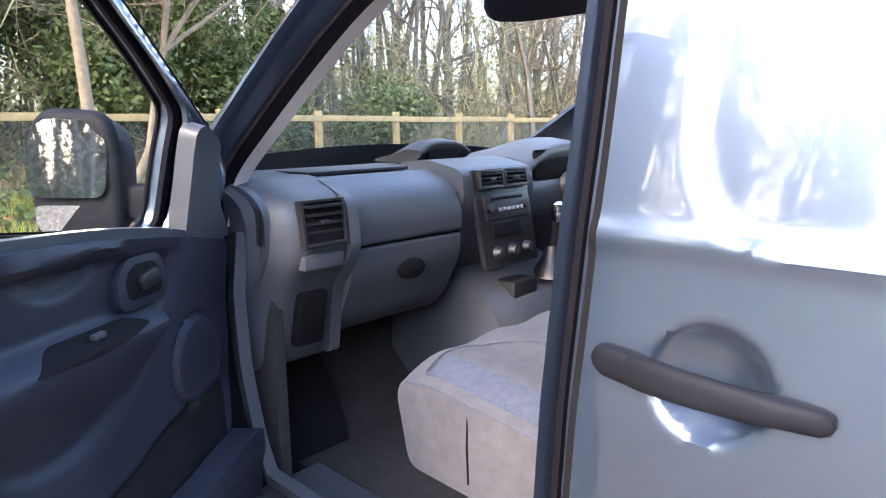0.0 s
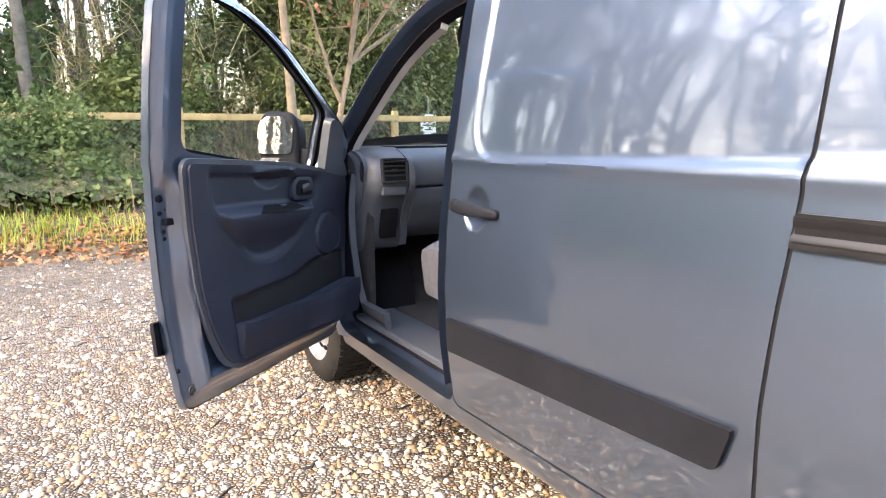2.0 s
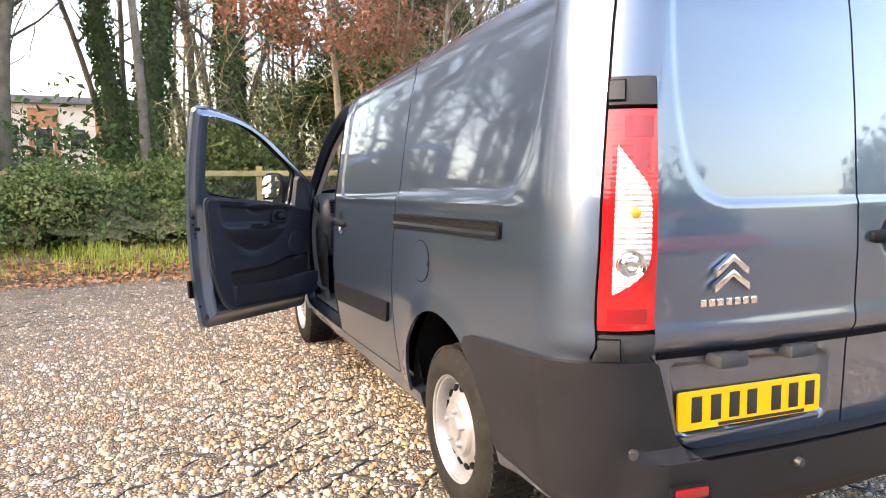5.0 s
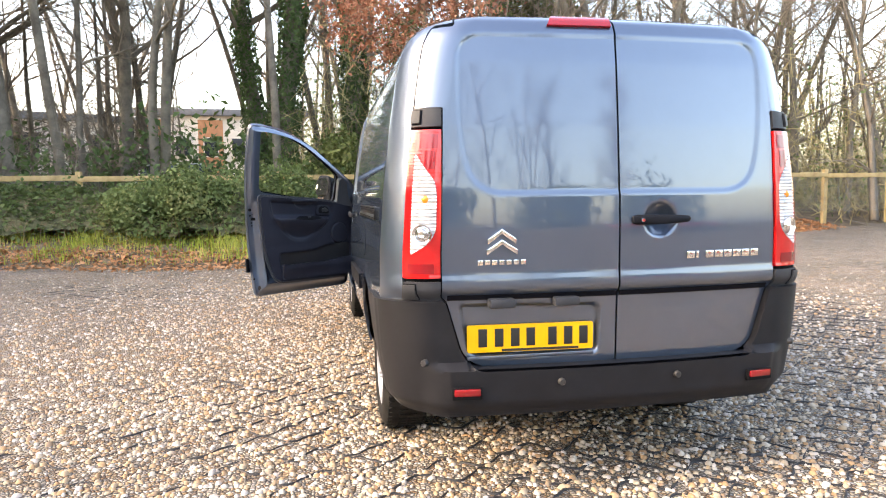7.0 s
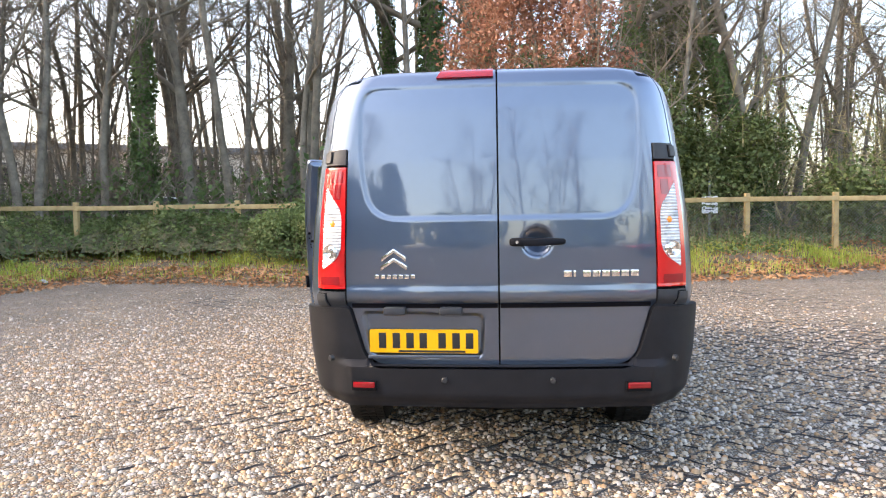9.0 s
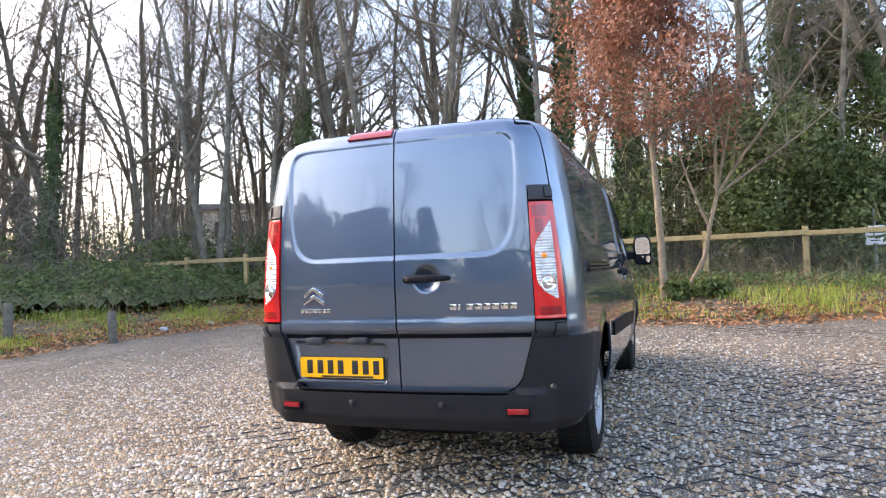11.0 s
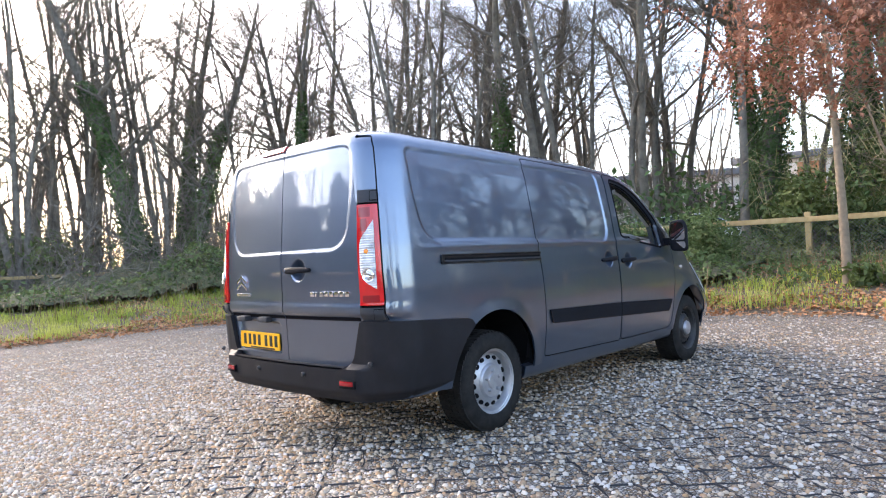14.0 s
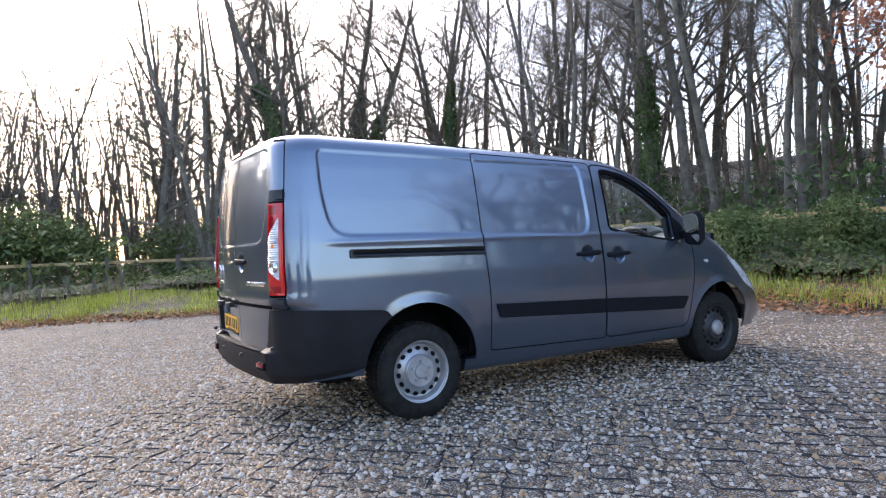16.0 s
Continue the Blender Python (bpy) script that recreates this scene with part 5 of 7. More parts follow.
def sticks(points, length, thick, seed=1, rise=0.4):
    """Straight thin stems through the points, each a flat sliver: returns verts and triangles."""
    r = np.random.default_rng(seed)
    n = len(points)
    d = r.normal(0, 1, (n, 3)) + np.array([0, 0, rise])
    d /= np.linalg.norm(d, axis=1, keepdims=True)
    w = np.cross(d, r.normal(0, 1, (n, 3)))
    w /= np.linalg.norm(w, axis=1, keepdims=True) + 1e-9
    s = (length * r.uniform(0.5, 1.4, n))[:, None]
    t = (thick * r.uniform(0.5, 1.5, n))[:, None]
    v = np.stack([points - d * s * 0.5 - w * t * 0.5, points - d * s * 0.5 + w * t * 0.5, points + d * s * 0.5], 1).reshape(-1, 3)
    return v, np.arange(n * 3).reshape(-1, 3)


def leaves(points, size, normals=None, seed=1, droop=0.6, wide=0.55):
    """Folded diamond leaves at the points: returns verts and triangles."""
    r = np.random.default_rng(seed)
    n = len(points)
    a = r.uniform(0, 2 * np.pi, n)
    tilt = r.normal(0, droop, n)
    d = np.stack([np.cos(a) * np.cos(tilt), np.sin(a) * np.cos(tilt), np.sin(tilt)], -1)
    up = r.normal(0, 1, (n, 3)) * 0.6 + np.array([0, 0, 1.0])
    if normals is not None:
        up = up * 0.6 + normals
    w = np.cross(d, up)
    w /= np.linalg.norm(w, axis=1, keepdims=True) + 1e-9
    nn = np.cross(w, d)
    s = (size * r.uniform(0.55, 1.35, n))[:, None]
    base, tip = points - d * s * 0.5, points + d * s * 0.5
    left, right = points + w * s * wide * 0.5 + nn * s * 0.12, points - w * s * wide * 0.5 + nn * s * 0.12
    v = np.stack([base, right, tip, left], 1).reshape(-1, 3)
    k = np.arange(n)[:, None] * 4
    f = np.concatenate([k + np.array([[0, 1, 2]]), k + np.array([[0, 2, 3]])])
    return v, f


def tubes_np(paths, sides):
    """Many tapered tubes: paths are (points k x 3, radii k)."""
    V, F, base = [], [], 0
    ang = np.arange(sides) * 2 * np.pi / sides
    ca, sa = np.cos(ang)[None, :, None], np.sin(ang)[None, :, None]
    for pts, rad in paths:
        k = len(pts)
        t = np.gradient(pts, axis=0)
        t /= np.linalg.norm(t, axis=1, keepdims=True) + 1e-9
        ref = np.array([0.3, 0.2, 0.9]) if abs(t[0, 2]) < 0.8 else np.array([0.9, 0.3, 0.1])
        a = np.cross(t, ref)
        a /= np.linalg.norm(a, axis=1, keepdims=True) + 1e-9
        b = np.cross(t, a)
        V.append((pts[:, None, :] + (a[:, None, :] * ca + b[:, None, :] * sa) * rad[:, None, None]).reshape(-1, 3))
        i = np.arange(k - 1)[:, None] * sides + base
        j = np.arange(sides)[None, :]
        jn = (j + 1) % sides
        F.append(np.stack([i + j, i + jn, i + sides + jn, i + sides + j], -1).reshape(-1, 4))
        base += k * sides
    return np.concatenate(V), np.concatenate(F)


def wander(r, p0, d0, length, k, bend, rise=0.0):
    """A crooked line from p0 along d0."""
    pts, p, d = [p0], p0.copy(), d0 / np.linalg.norm(d0)
    for _ in range(k):
        d = d + r.normal(0, bend, 3) + np.array([0, 0, rise])
        d /= np.linalg.norm(d)
        p = p + d * length / k
        pts.append(p)
    return np.array(pts)


def grow(seed, height, girth, stems=1, lean=0.05, limbs=15, first=0.30, spread=0.75, twigs=6, fork=0.0):
    """Bare tree: returns trunk paths, limb paths, twig paths."""
    r = np.random.default_rng(seed)
    trunks, big, fine, tw = [], [], [], []
    for s in range(stems):
        a = r.uniform(0, 2 * np.pi)
        off = np.array([np.cos(a), np.sin(a), 0]) * (0.0 if stems == 1 else girth * 1.6)
        d0 = np.array([np.cos(a) * lean * r.uniform(0.4, 1.6), np.sin(a) * lean * r.uniform(0.4, 1.6), 1.0])
        h = height * r.uniform(0.85, 1.08)
        tp = wander(r, off + np.array([0, 0, -0.25]), d0, h, 14, 0.045, 0.012)
        q = np.linspace(0, 1, len(tp))
        tr = girth * (1 - q) ** 0.75 * (0.9 if stems > 1 else 1) + 0.012
        tr[0] *= 1.35
        trunks.append((tp, tr))
        for i in range(limbs):
            f = first + (0.97 - first) * (i + r.uniform(0, 0.9)) / limbs
            x = f * (len(tp) - 1)
            k = min(int(x), len(tp) - 2)
            p = tp[k] + (tp[k + 1] - tp[k]) * (x - k)
            rad = np.interp(f, q, tr) * r.uniform(0.30, 0.6)
            b = r.uniform(0, 2 * np.pi)
            d = np.array([np.cos(b) * spread, np.sin(b) * spread, r.uniform(0.25, 1.0)])
            ln = h * r.uniform(0.16, 0.34) * (1.15 - 0.6 * f)
            lp = wander(r, p, d, ln, 6, 0.13, 0.05)
            lr = rad * np.linspace(1, 0.22, len(lp)) + 0.004
            big.append((lp, lr))
            for j in range(twigs):
                g = r.uniform(0.25, 1.0) * (len(lp) - 1)
                k2 = min(int(g), len(lp) - 2)
                p2 = lp[k2] + (lp[k2 + 1] - lp[k2]) * (g - k2)
                d2 = (lp[k2 + 1] - lp[k2]) / (ln / 6) + r.normal(0, 0.65, 3) + np.array([0, 0, 0.15])
                l2 = ln * r.uniform(0.25, 0.55)
                bp = wander(r, p2, d2, l2, 4, 0.16, 0.05)
                fine.append((bp, max(0.004, lr[k2] * 0.5) * np.linspace(1, 0.3, len(bp)) + 0.002))
                for _ in range(twigs // 2):
                    g3 = r.integers(1, len(bp))
                    d3 = (bp[g3] - bp[g3 - 1]) / (l2 / 4) + r.normal(0, 0.7, 3)
                    tw.append((wander(r, bp[g3], d3, l2 * r.uniform(0.3, 0.8), 1, 0.2, 0.06), np.array([0.0055, 0.0025])))
    return trunks, big, fine, tw


def tree(name, label, seed, m, bark=BARK, ivy=0, ivy_top=0.6, **kw):
    tr, big, fine, tw = grow(seed, **kw)
    t = thing(name, label, "tree", "trees of the wood", m=m)
    part("trunk", mesh_np(*tubes_np(tr, 9), bark, "trunk", True), None, t)
    v1, f1 = tubes_np(big, 5)
    v2, f2 = tubes_np(fine + tw, 3)
    # finest twigs along the outer branches
    rr = np.random.default_rng(seed + 9)
    ends = np.array([p[j] for p, _ in fine for j in range(1, len(p))] + [p[-1] for p, _ in tw])
    at = ends[rr.integers(0, len(ends), 3400)] + rr.normal(0, 0.2, (3400, 3))
    v3, f3 = sticks(at, 0.8, 0.007, seed, 0.7)
    f2 = np.concatenate([np.concatenate([f2[:, :3], f2[:, [0, 2, 3]]]) if f2.shape[1] == 4 else f2, f3 + len(v2)])
    v2 = np.concatenate([v2, v3])
    f1 = np.concatenate([f1[:, :3], f1[:, [0, 2, 3]]]) if f1.shape[1] == 4 else f1
    part("crown", mesh_np(np.concatenate([v1, v2]), np.concatenate([f1, f2 + len(v1)]), TWIG if bark is BARK else bark, "crown", True), None, t, "bare branching crown")
    if ivy:
        r = np.random.default_rng(seed + 5)
        P, N = [], []
        for tp, rad in tr:
            n = ivy // len(tr)
            f = r.uniform(0, 1, n) ** 1.15 * ivy_top
            x = f * (len(tp) - 1)
            k = np.minimum(x.astype(int), len(tp) - 2)
            c = tp[k] + (tp[k + 1] - tp[k]) * (x - k)[:, None]
            a = r.uniform(0, 2 * np.pi, n)
            clump = 0.10 + 0.20 * (0.5 + 0.5 * np.sin(f * 37 + a * 2)) * r.uniform(0, 1, n)
            rr = np.interp(f, np.linspace(0, 1, len(rad)), rad) + clump * (1.2 - f)
            out = np.stack([np.cos(a), np.sin(a), 0 * a], -1)
            P.append(c + out * rr[:, None])
            N.append(out)
        v, f = leaves(np.concatenate(P), 0.105, np.concatenate(N) * 1.4, seed, 0.9, 0.8)
        part("ivy", mesh_np(v, f, IVY, "ivy"), None, t, "dense dark green ivy")
    return t


def bush(name, label, seed, c, size, count, mat, leaf, category="shrub", lumps=14, group=""):
    """A leafy shrub of overlapping lumps with stems, c its foot."""
    r = np.random.default_rng(seed)
    b = thing(name, label, category, group, m=pose(*c))
    L = r.uniform(-1, 1, (lumps, 3)) * np.array([size[0], size[1], 0.0]) * 0.62
    L[:, 2] = r.uniform(0.25, 0.85, lumps) * size[2] * (1 - 0.35 * np.hypot(L[:, 0] / size[0], L[:, 1] / size[1]))
    R = r.uniform(0.28, 0.5, lumps) * min(size[0], size[2])
    k = r.integers(0, lumps, count)
    d = r.normal(0, 1, (count, 3))
    d /= np.linalg.norm(d, axis=1, keepdims=True)
    P = L[k] + d * (R[k] * r.uniform(0.55, 1.08, count))[:, None]
    P[:, 2] = np.abs(P[:, 2])
    v, f = leaves(P, leaf, d, seed, 0.7, 0.62)
    part("foliage", mesh_np(v, f, mat, "foliage"), None, b)
    stems = [(wander(r, np.array([r.uniform(-0.1, 0.1), r.uniform(-0.1, 0.1), -0.1]), q - np.array([0, 0, 0.0]), float(np.linalg.norm(q)), 4, 0.1), np.linspace(0.018, 0.006, 5)) for q in L]
    part("woody_base", mesh_np(*tubes_np(stems, 4), TWIG, "stems", True), None, b)
    return b

# ---- ground ----
def edge_front(x):
    return np.interp(x, [-12, -7, -3, 0, 3, 6, 10, 20], [10.8, 9.9, 8.8, 8.6, 8.9, 10.0, 12.6, 18]) + 0.12 * np.sin(x * 1.9) + 0.06 * np.sin(x * 5.3)


def edge_left(y):
    return np.interp(y, [-40, -8, -2, 2, 6, 10], [-17, -12, -9.8, -9.0, -9.0, -8.4]) + 0.12 * np.sin(y * 1.7)


def verge(x, y):
    """How far a place lies beyond the gravel's edge."""
    return np.maximum(y - edge_front(x), edge_left(y) - x)


def bumps(x, y):
    return np.sin(x * 0.9 + 1.3 * np.sin(y * 0.7)) * 0.5 + np.sin(y * 1.1 + x * 0.4) * 0.5


def ground_z(x, y):
    """Flat gravel; beyond its edge the ground climbs into a low bank, then runs level to the horizon."""
    d = np.maximum(verge(x, y), 0)
    z = 0.60 * (1 - np.exp(-d / 1.7)) * np.clip((y + 6) / 14, 0.12, 1) + 0.004 * np.minimum(d, 60)
    return z + 0.07 * bumps(x, y) * np.clip(d / 2, 0, 1)


def gravel_material():
    m = material("shingle_gravel", (0.4, 0.34, 0.27), 0.85)
    n, l, b = nodes_of(m)
    tc = n.new("ShaderNodeTexCoord")
    warp = n.new("ShaderNodeTexNoise")
    warp.inputs["Scale"].default_value = 30
    l.new(tc.outputs["Object"], warp.inputs["Vector"])
    mixv = n.new("ShaderNodeVectorMath")
    mixv.operation = "MULTIPLY_ADD"
    mixv.inputs[1].default_value = (0.012, 0.012, 0.0)
    l.new(warp.outputs["Color"], mixv.inputs[0])
    l.new(tc.outputs["Object"], mixv.inputs[2])
    vor, edge = n.new("ShaderNodeTexVoronoi"), n.new("ShaderNodeTexVoronoi")
    edge.feature = "DISTANCE_TO_EDGE"
    for v in (vor, edge):
        v.inputs["Scale"].default_value = 52
        v.voronoi_dimensions = "2D"
        l.new(mixv.outputs[0], v.inputs["Vector"])
    sep = n.new("ShaderNodeSeparateColor")
    l.new(vor.outputs["Color"], sep.inputs[0])
    ramp = n.new("ShaderNodeValToRGB")
    els = ramp.color_ramp.elements
    cols = [(0.0, (0.22, 0.17, 0.13)), (0.15, (0.46, 0.27, 0.13)), (0.3, (0.60, 0.44, 0.27)), (0.5, (0.68, 0.57, 0.43)), (0.7, (0.54, 0.46, 0.37)), (0.85, (0.82, 0.75, 0.64)), (1.0, (0.36, 0.31, 0.27))]
    while len(els) < len(cols):
        els.new(0.5)
    for e, (p, c) in zip(els, cols):
        e.position, e.color = p, (*c, 1)
    l.new(sep.outputs[0], ramp.inputs[0])
    big = n.new("ShaderNodeTexNoise")
    big.inputs["Scale"].default_value, big.inputs["Detail"].default_value, big.inputs["Roughness"].default_value = 1.1, 10, 0.78
    l.new(tc.outputs["Object"], big.inputs["Vector"])
    br = n.new("ShaderNodeMapRange")
    br.inputs["From Min"].default_value, br.inputs["From Max"].default_value, br.inputs["To Min"].default_value, br.inputs["To Max"].default_value = 0.3, 0.7, 0.36, 0.82
    l.new(big.outputs["Fac"], br.inputs["Value"])
    # shade in the crevices between stones, painted by darkening the cell edges
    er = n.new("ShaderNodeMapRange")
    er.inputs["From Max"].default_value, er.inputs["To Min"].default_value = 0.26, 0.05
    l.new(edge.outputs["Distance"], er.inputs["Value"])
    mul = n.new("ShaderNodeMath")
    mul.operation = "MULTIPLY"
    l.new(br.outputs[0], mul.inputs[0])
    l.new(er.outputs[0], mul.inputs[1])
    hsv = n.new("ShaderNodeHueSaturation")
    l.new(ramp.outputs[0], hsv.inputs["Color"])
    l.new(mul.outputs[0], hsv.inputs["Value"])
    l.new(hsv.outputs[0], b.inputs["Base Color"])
    hr = n.new("ShaderNodeMapRange")
    hr.inputs["From Max"].default_value = 0.35
    l.new(edge.outputs["Distance"], hr.inputs["Value"])
    bp = n.new("ShaderNodeBump")
    bp.inputs["Strength"].default_value, bp.inputs["Distance"].default_value = 0.9, 0.012
    l.new(hr.outputs[0], bp.inputs["Height"])
    l.new(bp.outputs[0], b.inputs["Normal"])
    return m


GRAVEL = gravel_material()
PEBBLE = material("loose_pebbles", (0.5, 0.4, 0.28), 0.7, spec=0.35)
n_, l_, b_ = nodes_of(PEBBLE)
own, tone = n_.new("ShaderNodeNewGeometry"), n_.new("ShaderNodeValToRGB")
for e, (at, c) in zip([tone.color_ramp.elements.new(0.5) for _ in range(4)], ((0.2, (0.36, 0.22, 0.11)), (0.45, (0.38, 0.29, 0.19)), (0.65, (0.45, 0.38, 0.29)), (0.85, (0.52, 0.47, 0.40)))):
    e.position, e.color = at, (*c, 1)
tone.color_ramp.elements[0].color, tone.color_ramp.elements[-1].color = (0.22, 0.16, 0.11, 1), (0.40, 0.35, 0.31, 1)
l_.new(own.outputs["Random Per Island"], tone.inputs[0])
l_.new(tone.outputs[0], b_.inputs["Base Color"])

gx = np.concatenate([[-900, -400, -200, -120, -80, -60, -48], np.arange(-40, -13, 0.8), np.arange(-13, 12, 0.16), np.arange(12, 40, 0.8), [44, 55, 75, 120, 200, 400, 900]])
gy = np.concatenate([[-900, -400, -200, -100, -60, -40], np.arange(-30, -10, 0.8), np.arange(-10, 15, 0.16), np.arange(15, 50, 0.8), [55, 65, 80, 120, 200, 400, 900]])
GX, GY = np.meshgrid(gx, gy, indexing="ij")
GZ = ground_z(GX, GY)
ids = np.arange(GX.size).reshape(GX.shape)
gq = np.stack([ids[:-1, :-1], ids[1:, :-1], ids[1:, 1:], ids[:-1, 1:]], -1).reshape(-1, 4)
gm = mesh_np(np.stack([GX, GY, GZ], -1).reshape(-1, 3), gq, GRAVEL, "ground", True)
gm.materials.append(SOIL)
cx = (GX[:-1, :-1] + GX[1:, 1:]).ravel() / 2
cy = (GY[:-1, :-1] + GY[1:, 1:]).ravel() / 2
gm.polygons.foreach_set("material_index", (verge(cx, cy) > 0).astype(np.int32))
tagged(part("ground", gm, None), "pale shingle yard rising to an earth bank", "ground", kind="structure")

# loose pebbles lying on the gravel near the van
r = np.random.default_rng(4)
n = 46000
px = r.normal(-0.6, 2.8, n)
py = r.normal(1.0, 3.4, n)
keep = (verge(px, py) < 0.1) & (np.abs(px) < 8) & (py > -6)
px, py = px[keep], py[keep]
n = len(px)
s = r.uniform(0.007, 0.015, n) * r.choice([1, 1, 1, 1.35], n)
five = 2 * np.pi * np.arange(5) / 5
octa = np.concatenate([np.stack([np.cos(five), np.sin(five), 0 * five - 0.25], -1), np.stack([0.72 * np.cos(five + 0.6), 0.72 * np.sin(five + 0.6), 0 * five + 0.38], -1), [[0.05, 0.05, 0.62]]])
tri = np.array([q for k in range(5) for q in ([k, (k + 1) % 5, 5 + k], [(k + 1) % 5, 5 + (k + 1) % 5, 5 + k], [5 + k, 5 + (k + 1) % 5, 10])])
a = r.uniform(0, 2 * np.pi, n)
shape = octa[None] * r.uniform(0.7, 1.3, (n, 1, 3)) + r.normal(0, 0.07, (n, 11, 3))
rot = np.stack([np.cos(a), -np.sin(a), np.sin(a), np.cos(a)], -1).reshape(n, 2, 2)
shape[:, :, :2] = np.einsum("nij,nkj->nki", rot, shape[:, :, :2])
V = shape * s[:, None, None] + np.stack([px, py, ground_z(px, py) + s * 0.30], -1)[:, None, :]
F = (np.arange(n)[:, None, None] * 11 + tri[None]).reshape(-1, 3)
tagged(part("pebbles", mesh_np(V.reshape(-1, 3), F, PEBBLE, "pebbles", True), None), "loose cream and tan shingle pebbles on the yard", "gravel", kind="stuff")

# black cell matting showing through the gravel in wavy strips
MATTING = material("black_cell_matting", (0.014, 0.013, 0.013), 0.7)
mv, mf = [], []
base = 0
for k in range(-45, 75):
    xs = np.arange(-4.6, 9.0, 0.029)
    y0 = k * 0.128
    wave = 0.055 * np.sin(xs * 2 * np.pi / 0.29 + 0.6 * np.sin(xs * 1.3 + k * 0.1) + (math.pi if k % 2 else 0)) + 0.008 * np.sin(xs * 31.3 + k * 1.7) + 0.005 * np.sin(xs * 83 + k * 2.9)
    ys = y0 + wave + 0.02 * np.sin(xs * 2.1 + k)
    dens = bumps(xs * 1.7 + 3, ys * 1.3) * 0.7 + 0.55 * np.sin(xs * 9 + k * 2.4) * np.sin(k * 5.1) + 0.75 * np.sin(xs * 23 + k * 4.3) * np.sin(xs * 14.7 + k)
    near = 0.85 * np.exp(-((xs - 1.9) / 2.5) ** 4) * np.exp(-((ys - 2.2) / 3.4) ** 4) + 0.8 * np.exp(-((xs - 0.1) / 1.8) ** 2) * np.exp(-((ys + 0.3) / 1.3) ** 2)
    near = np.maximum(near, np.maximum(0.9 * np.exp(-((xs + 1.15) / 0.7) ** 2 - ((ys - 1.6) / 1.3) ** 2), 0.28 * np.exp(-((xs - 1.0) / 4.5) ** 4 - ((ys - 1.0) / 6.0) ** 4)))
    top = 0.008 * np.clip(dens + 1.3 * near - 0.55, -1, 1)
    top = np.where(verge(xs, ys) > -0.2, -0.02, top)
    pos = np.stack([xs, ys, top], -1)
    th = np.zeros((len(xs), 3))
    th[:, 1] = 0.0045 + 0.0028 * np.sin(xs * 17 + k * 3.7) * np.sin(xs * 47 + k)
    ring = np.stack([pos - th - [0, 0, 0.03], pos - th, pos + th, pos + th - [0, 0, 0.03]], 1)
    show = np.maximum(top[:-1], top[1:]) > 0.0
    i = np.arange(len(xs) - 1)[show] * 4 + base
    mf.append(np.concatenate([np.stack([i + q, i + q + 1, i + q + 5, i + q + 4], -1) for q in range(3)]))
    mv.append(ring.reshape(-1, 3))
    base += len(xs) * 4
tagged(part("gravel_matting", mesh_np(np.concatenate(mv), np.concatenate(mf), MATTING, "matting"), None), "black plastic cell matting worn through the shingle", "ground grid", kind="stuff")


def scatter(n, x0, x1, y0, y1, seed, test):
    r = np.random.default_rng(seed)
    x, y = r.uniform(x0, x1, n), r.uniform(y0, y1, n)
    k = test(x, y, verge(x, y), r.uniform(0, 1, n))
    x, y = x[k], y[k]
    return x, y, ground_z(x, y)


# fallen leaves along the edge of the yard
x, y, z = scatter(260000, -13, 14, -6, 15, 11, lambda x, y, d, q: (d > -0.6) & (d < 6) & (q < np.where(d < 0.8, 0.98 * np.clip((d + 0.6) / 0.75, 0, 1) ** 1.5, 0.20)) & ((y > 3) | (d < 0.6)))
P = np.stack([x, y, z + 0.012 + np.random.default_rng(3).uniform(0, 0.03, len(x))], -1)
tagged(part("leaf_litter", mesh_np(*leaves(P, 0.075, None, 12, 0.3, 0.6), LITTER, "litter"), None), "brown fallen leaves along the yard's edge", "leaf litter", kind="stuff")


# grass tufts on the verge
def blades(x, y, z, h, mat_seed):
    r = np.random.default_rng(mat_seed)
    n = len(x)
    a = r.uniform(0, 2 * np.pi, n)
    lean = r.uniform(0.1, 0.8, n)
    hh = h * r.uniform(0.5, 1.3, n)
    d = np.stack([np.cos(a), np.sin(a), 0 * a], -1)
    w = np.stack([-np.sin(a), np.cos(a), 0 * a], -1) * 0.006
    p = np.stack([x, y, z - 0.01], -1)
    mid = p + d * (lean * hh * 0.35)[:, None] + np.array([0, 0, 1]) * (hh * 0.65)[:, None]
    tip = p + d * (lean * hh)[:, None] + np.array([0, 0, 1]) * (hh * 0.9)[:, None]
    V = np.stack([p - w, p + w, mid + w * 0.8, mid - w * 0.8, tip], 1).reshape(-1, 3)
    k = np.arange(n)[:, None] * 5
    return V, np.concatenate([k + [[0, 1, 2]], k + [[0, 2, 3]], k + [[3, 2, 4]]])


clump = lambda x, y: bumps(x * 2.3, y * 2.1) + 0.6 * bumps(x * 5.1 + 2, y * 4.7)
x, y, z = scatter(300000, -16, 12, -9, 13, 21, lambda x, y, d, q: (d > 0.15) & np.where(x < edge_left(y) + 0.3, (d < 4.5) & (q < 0.7 + 0.3 * clump(x, y)), (d < 2.3) & (q < 0.5 + 0.35 * clump(x, y))))
tagged(part("verge_grass", mesh_np(*blades(x, y, z, np.where(x < -8, 0.12, 0.16) * np.clip(1 + 0.55 * clump(x, y), 0.35, 1.8), 22), GRASS, "grass"), None), "rough green grass on the verge", "grass", kind="stuff")
x, y, z = scatter(52000, -22, 14, -9, 14, 23, lambda x, y, d, q: (d > 0.9) & (d < 5) & (q < 0.22 + 0.2 * clump(x, y)))
tagged(part("dry_stems", mesh_np(*blades(x, y, z, 0.55, 24), DRY_GRASS, "dry"), None), "dry brown stems among the brambles", "dead stems", kind="stuff")


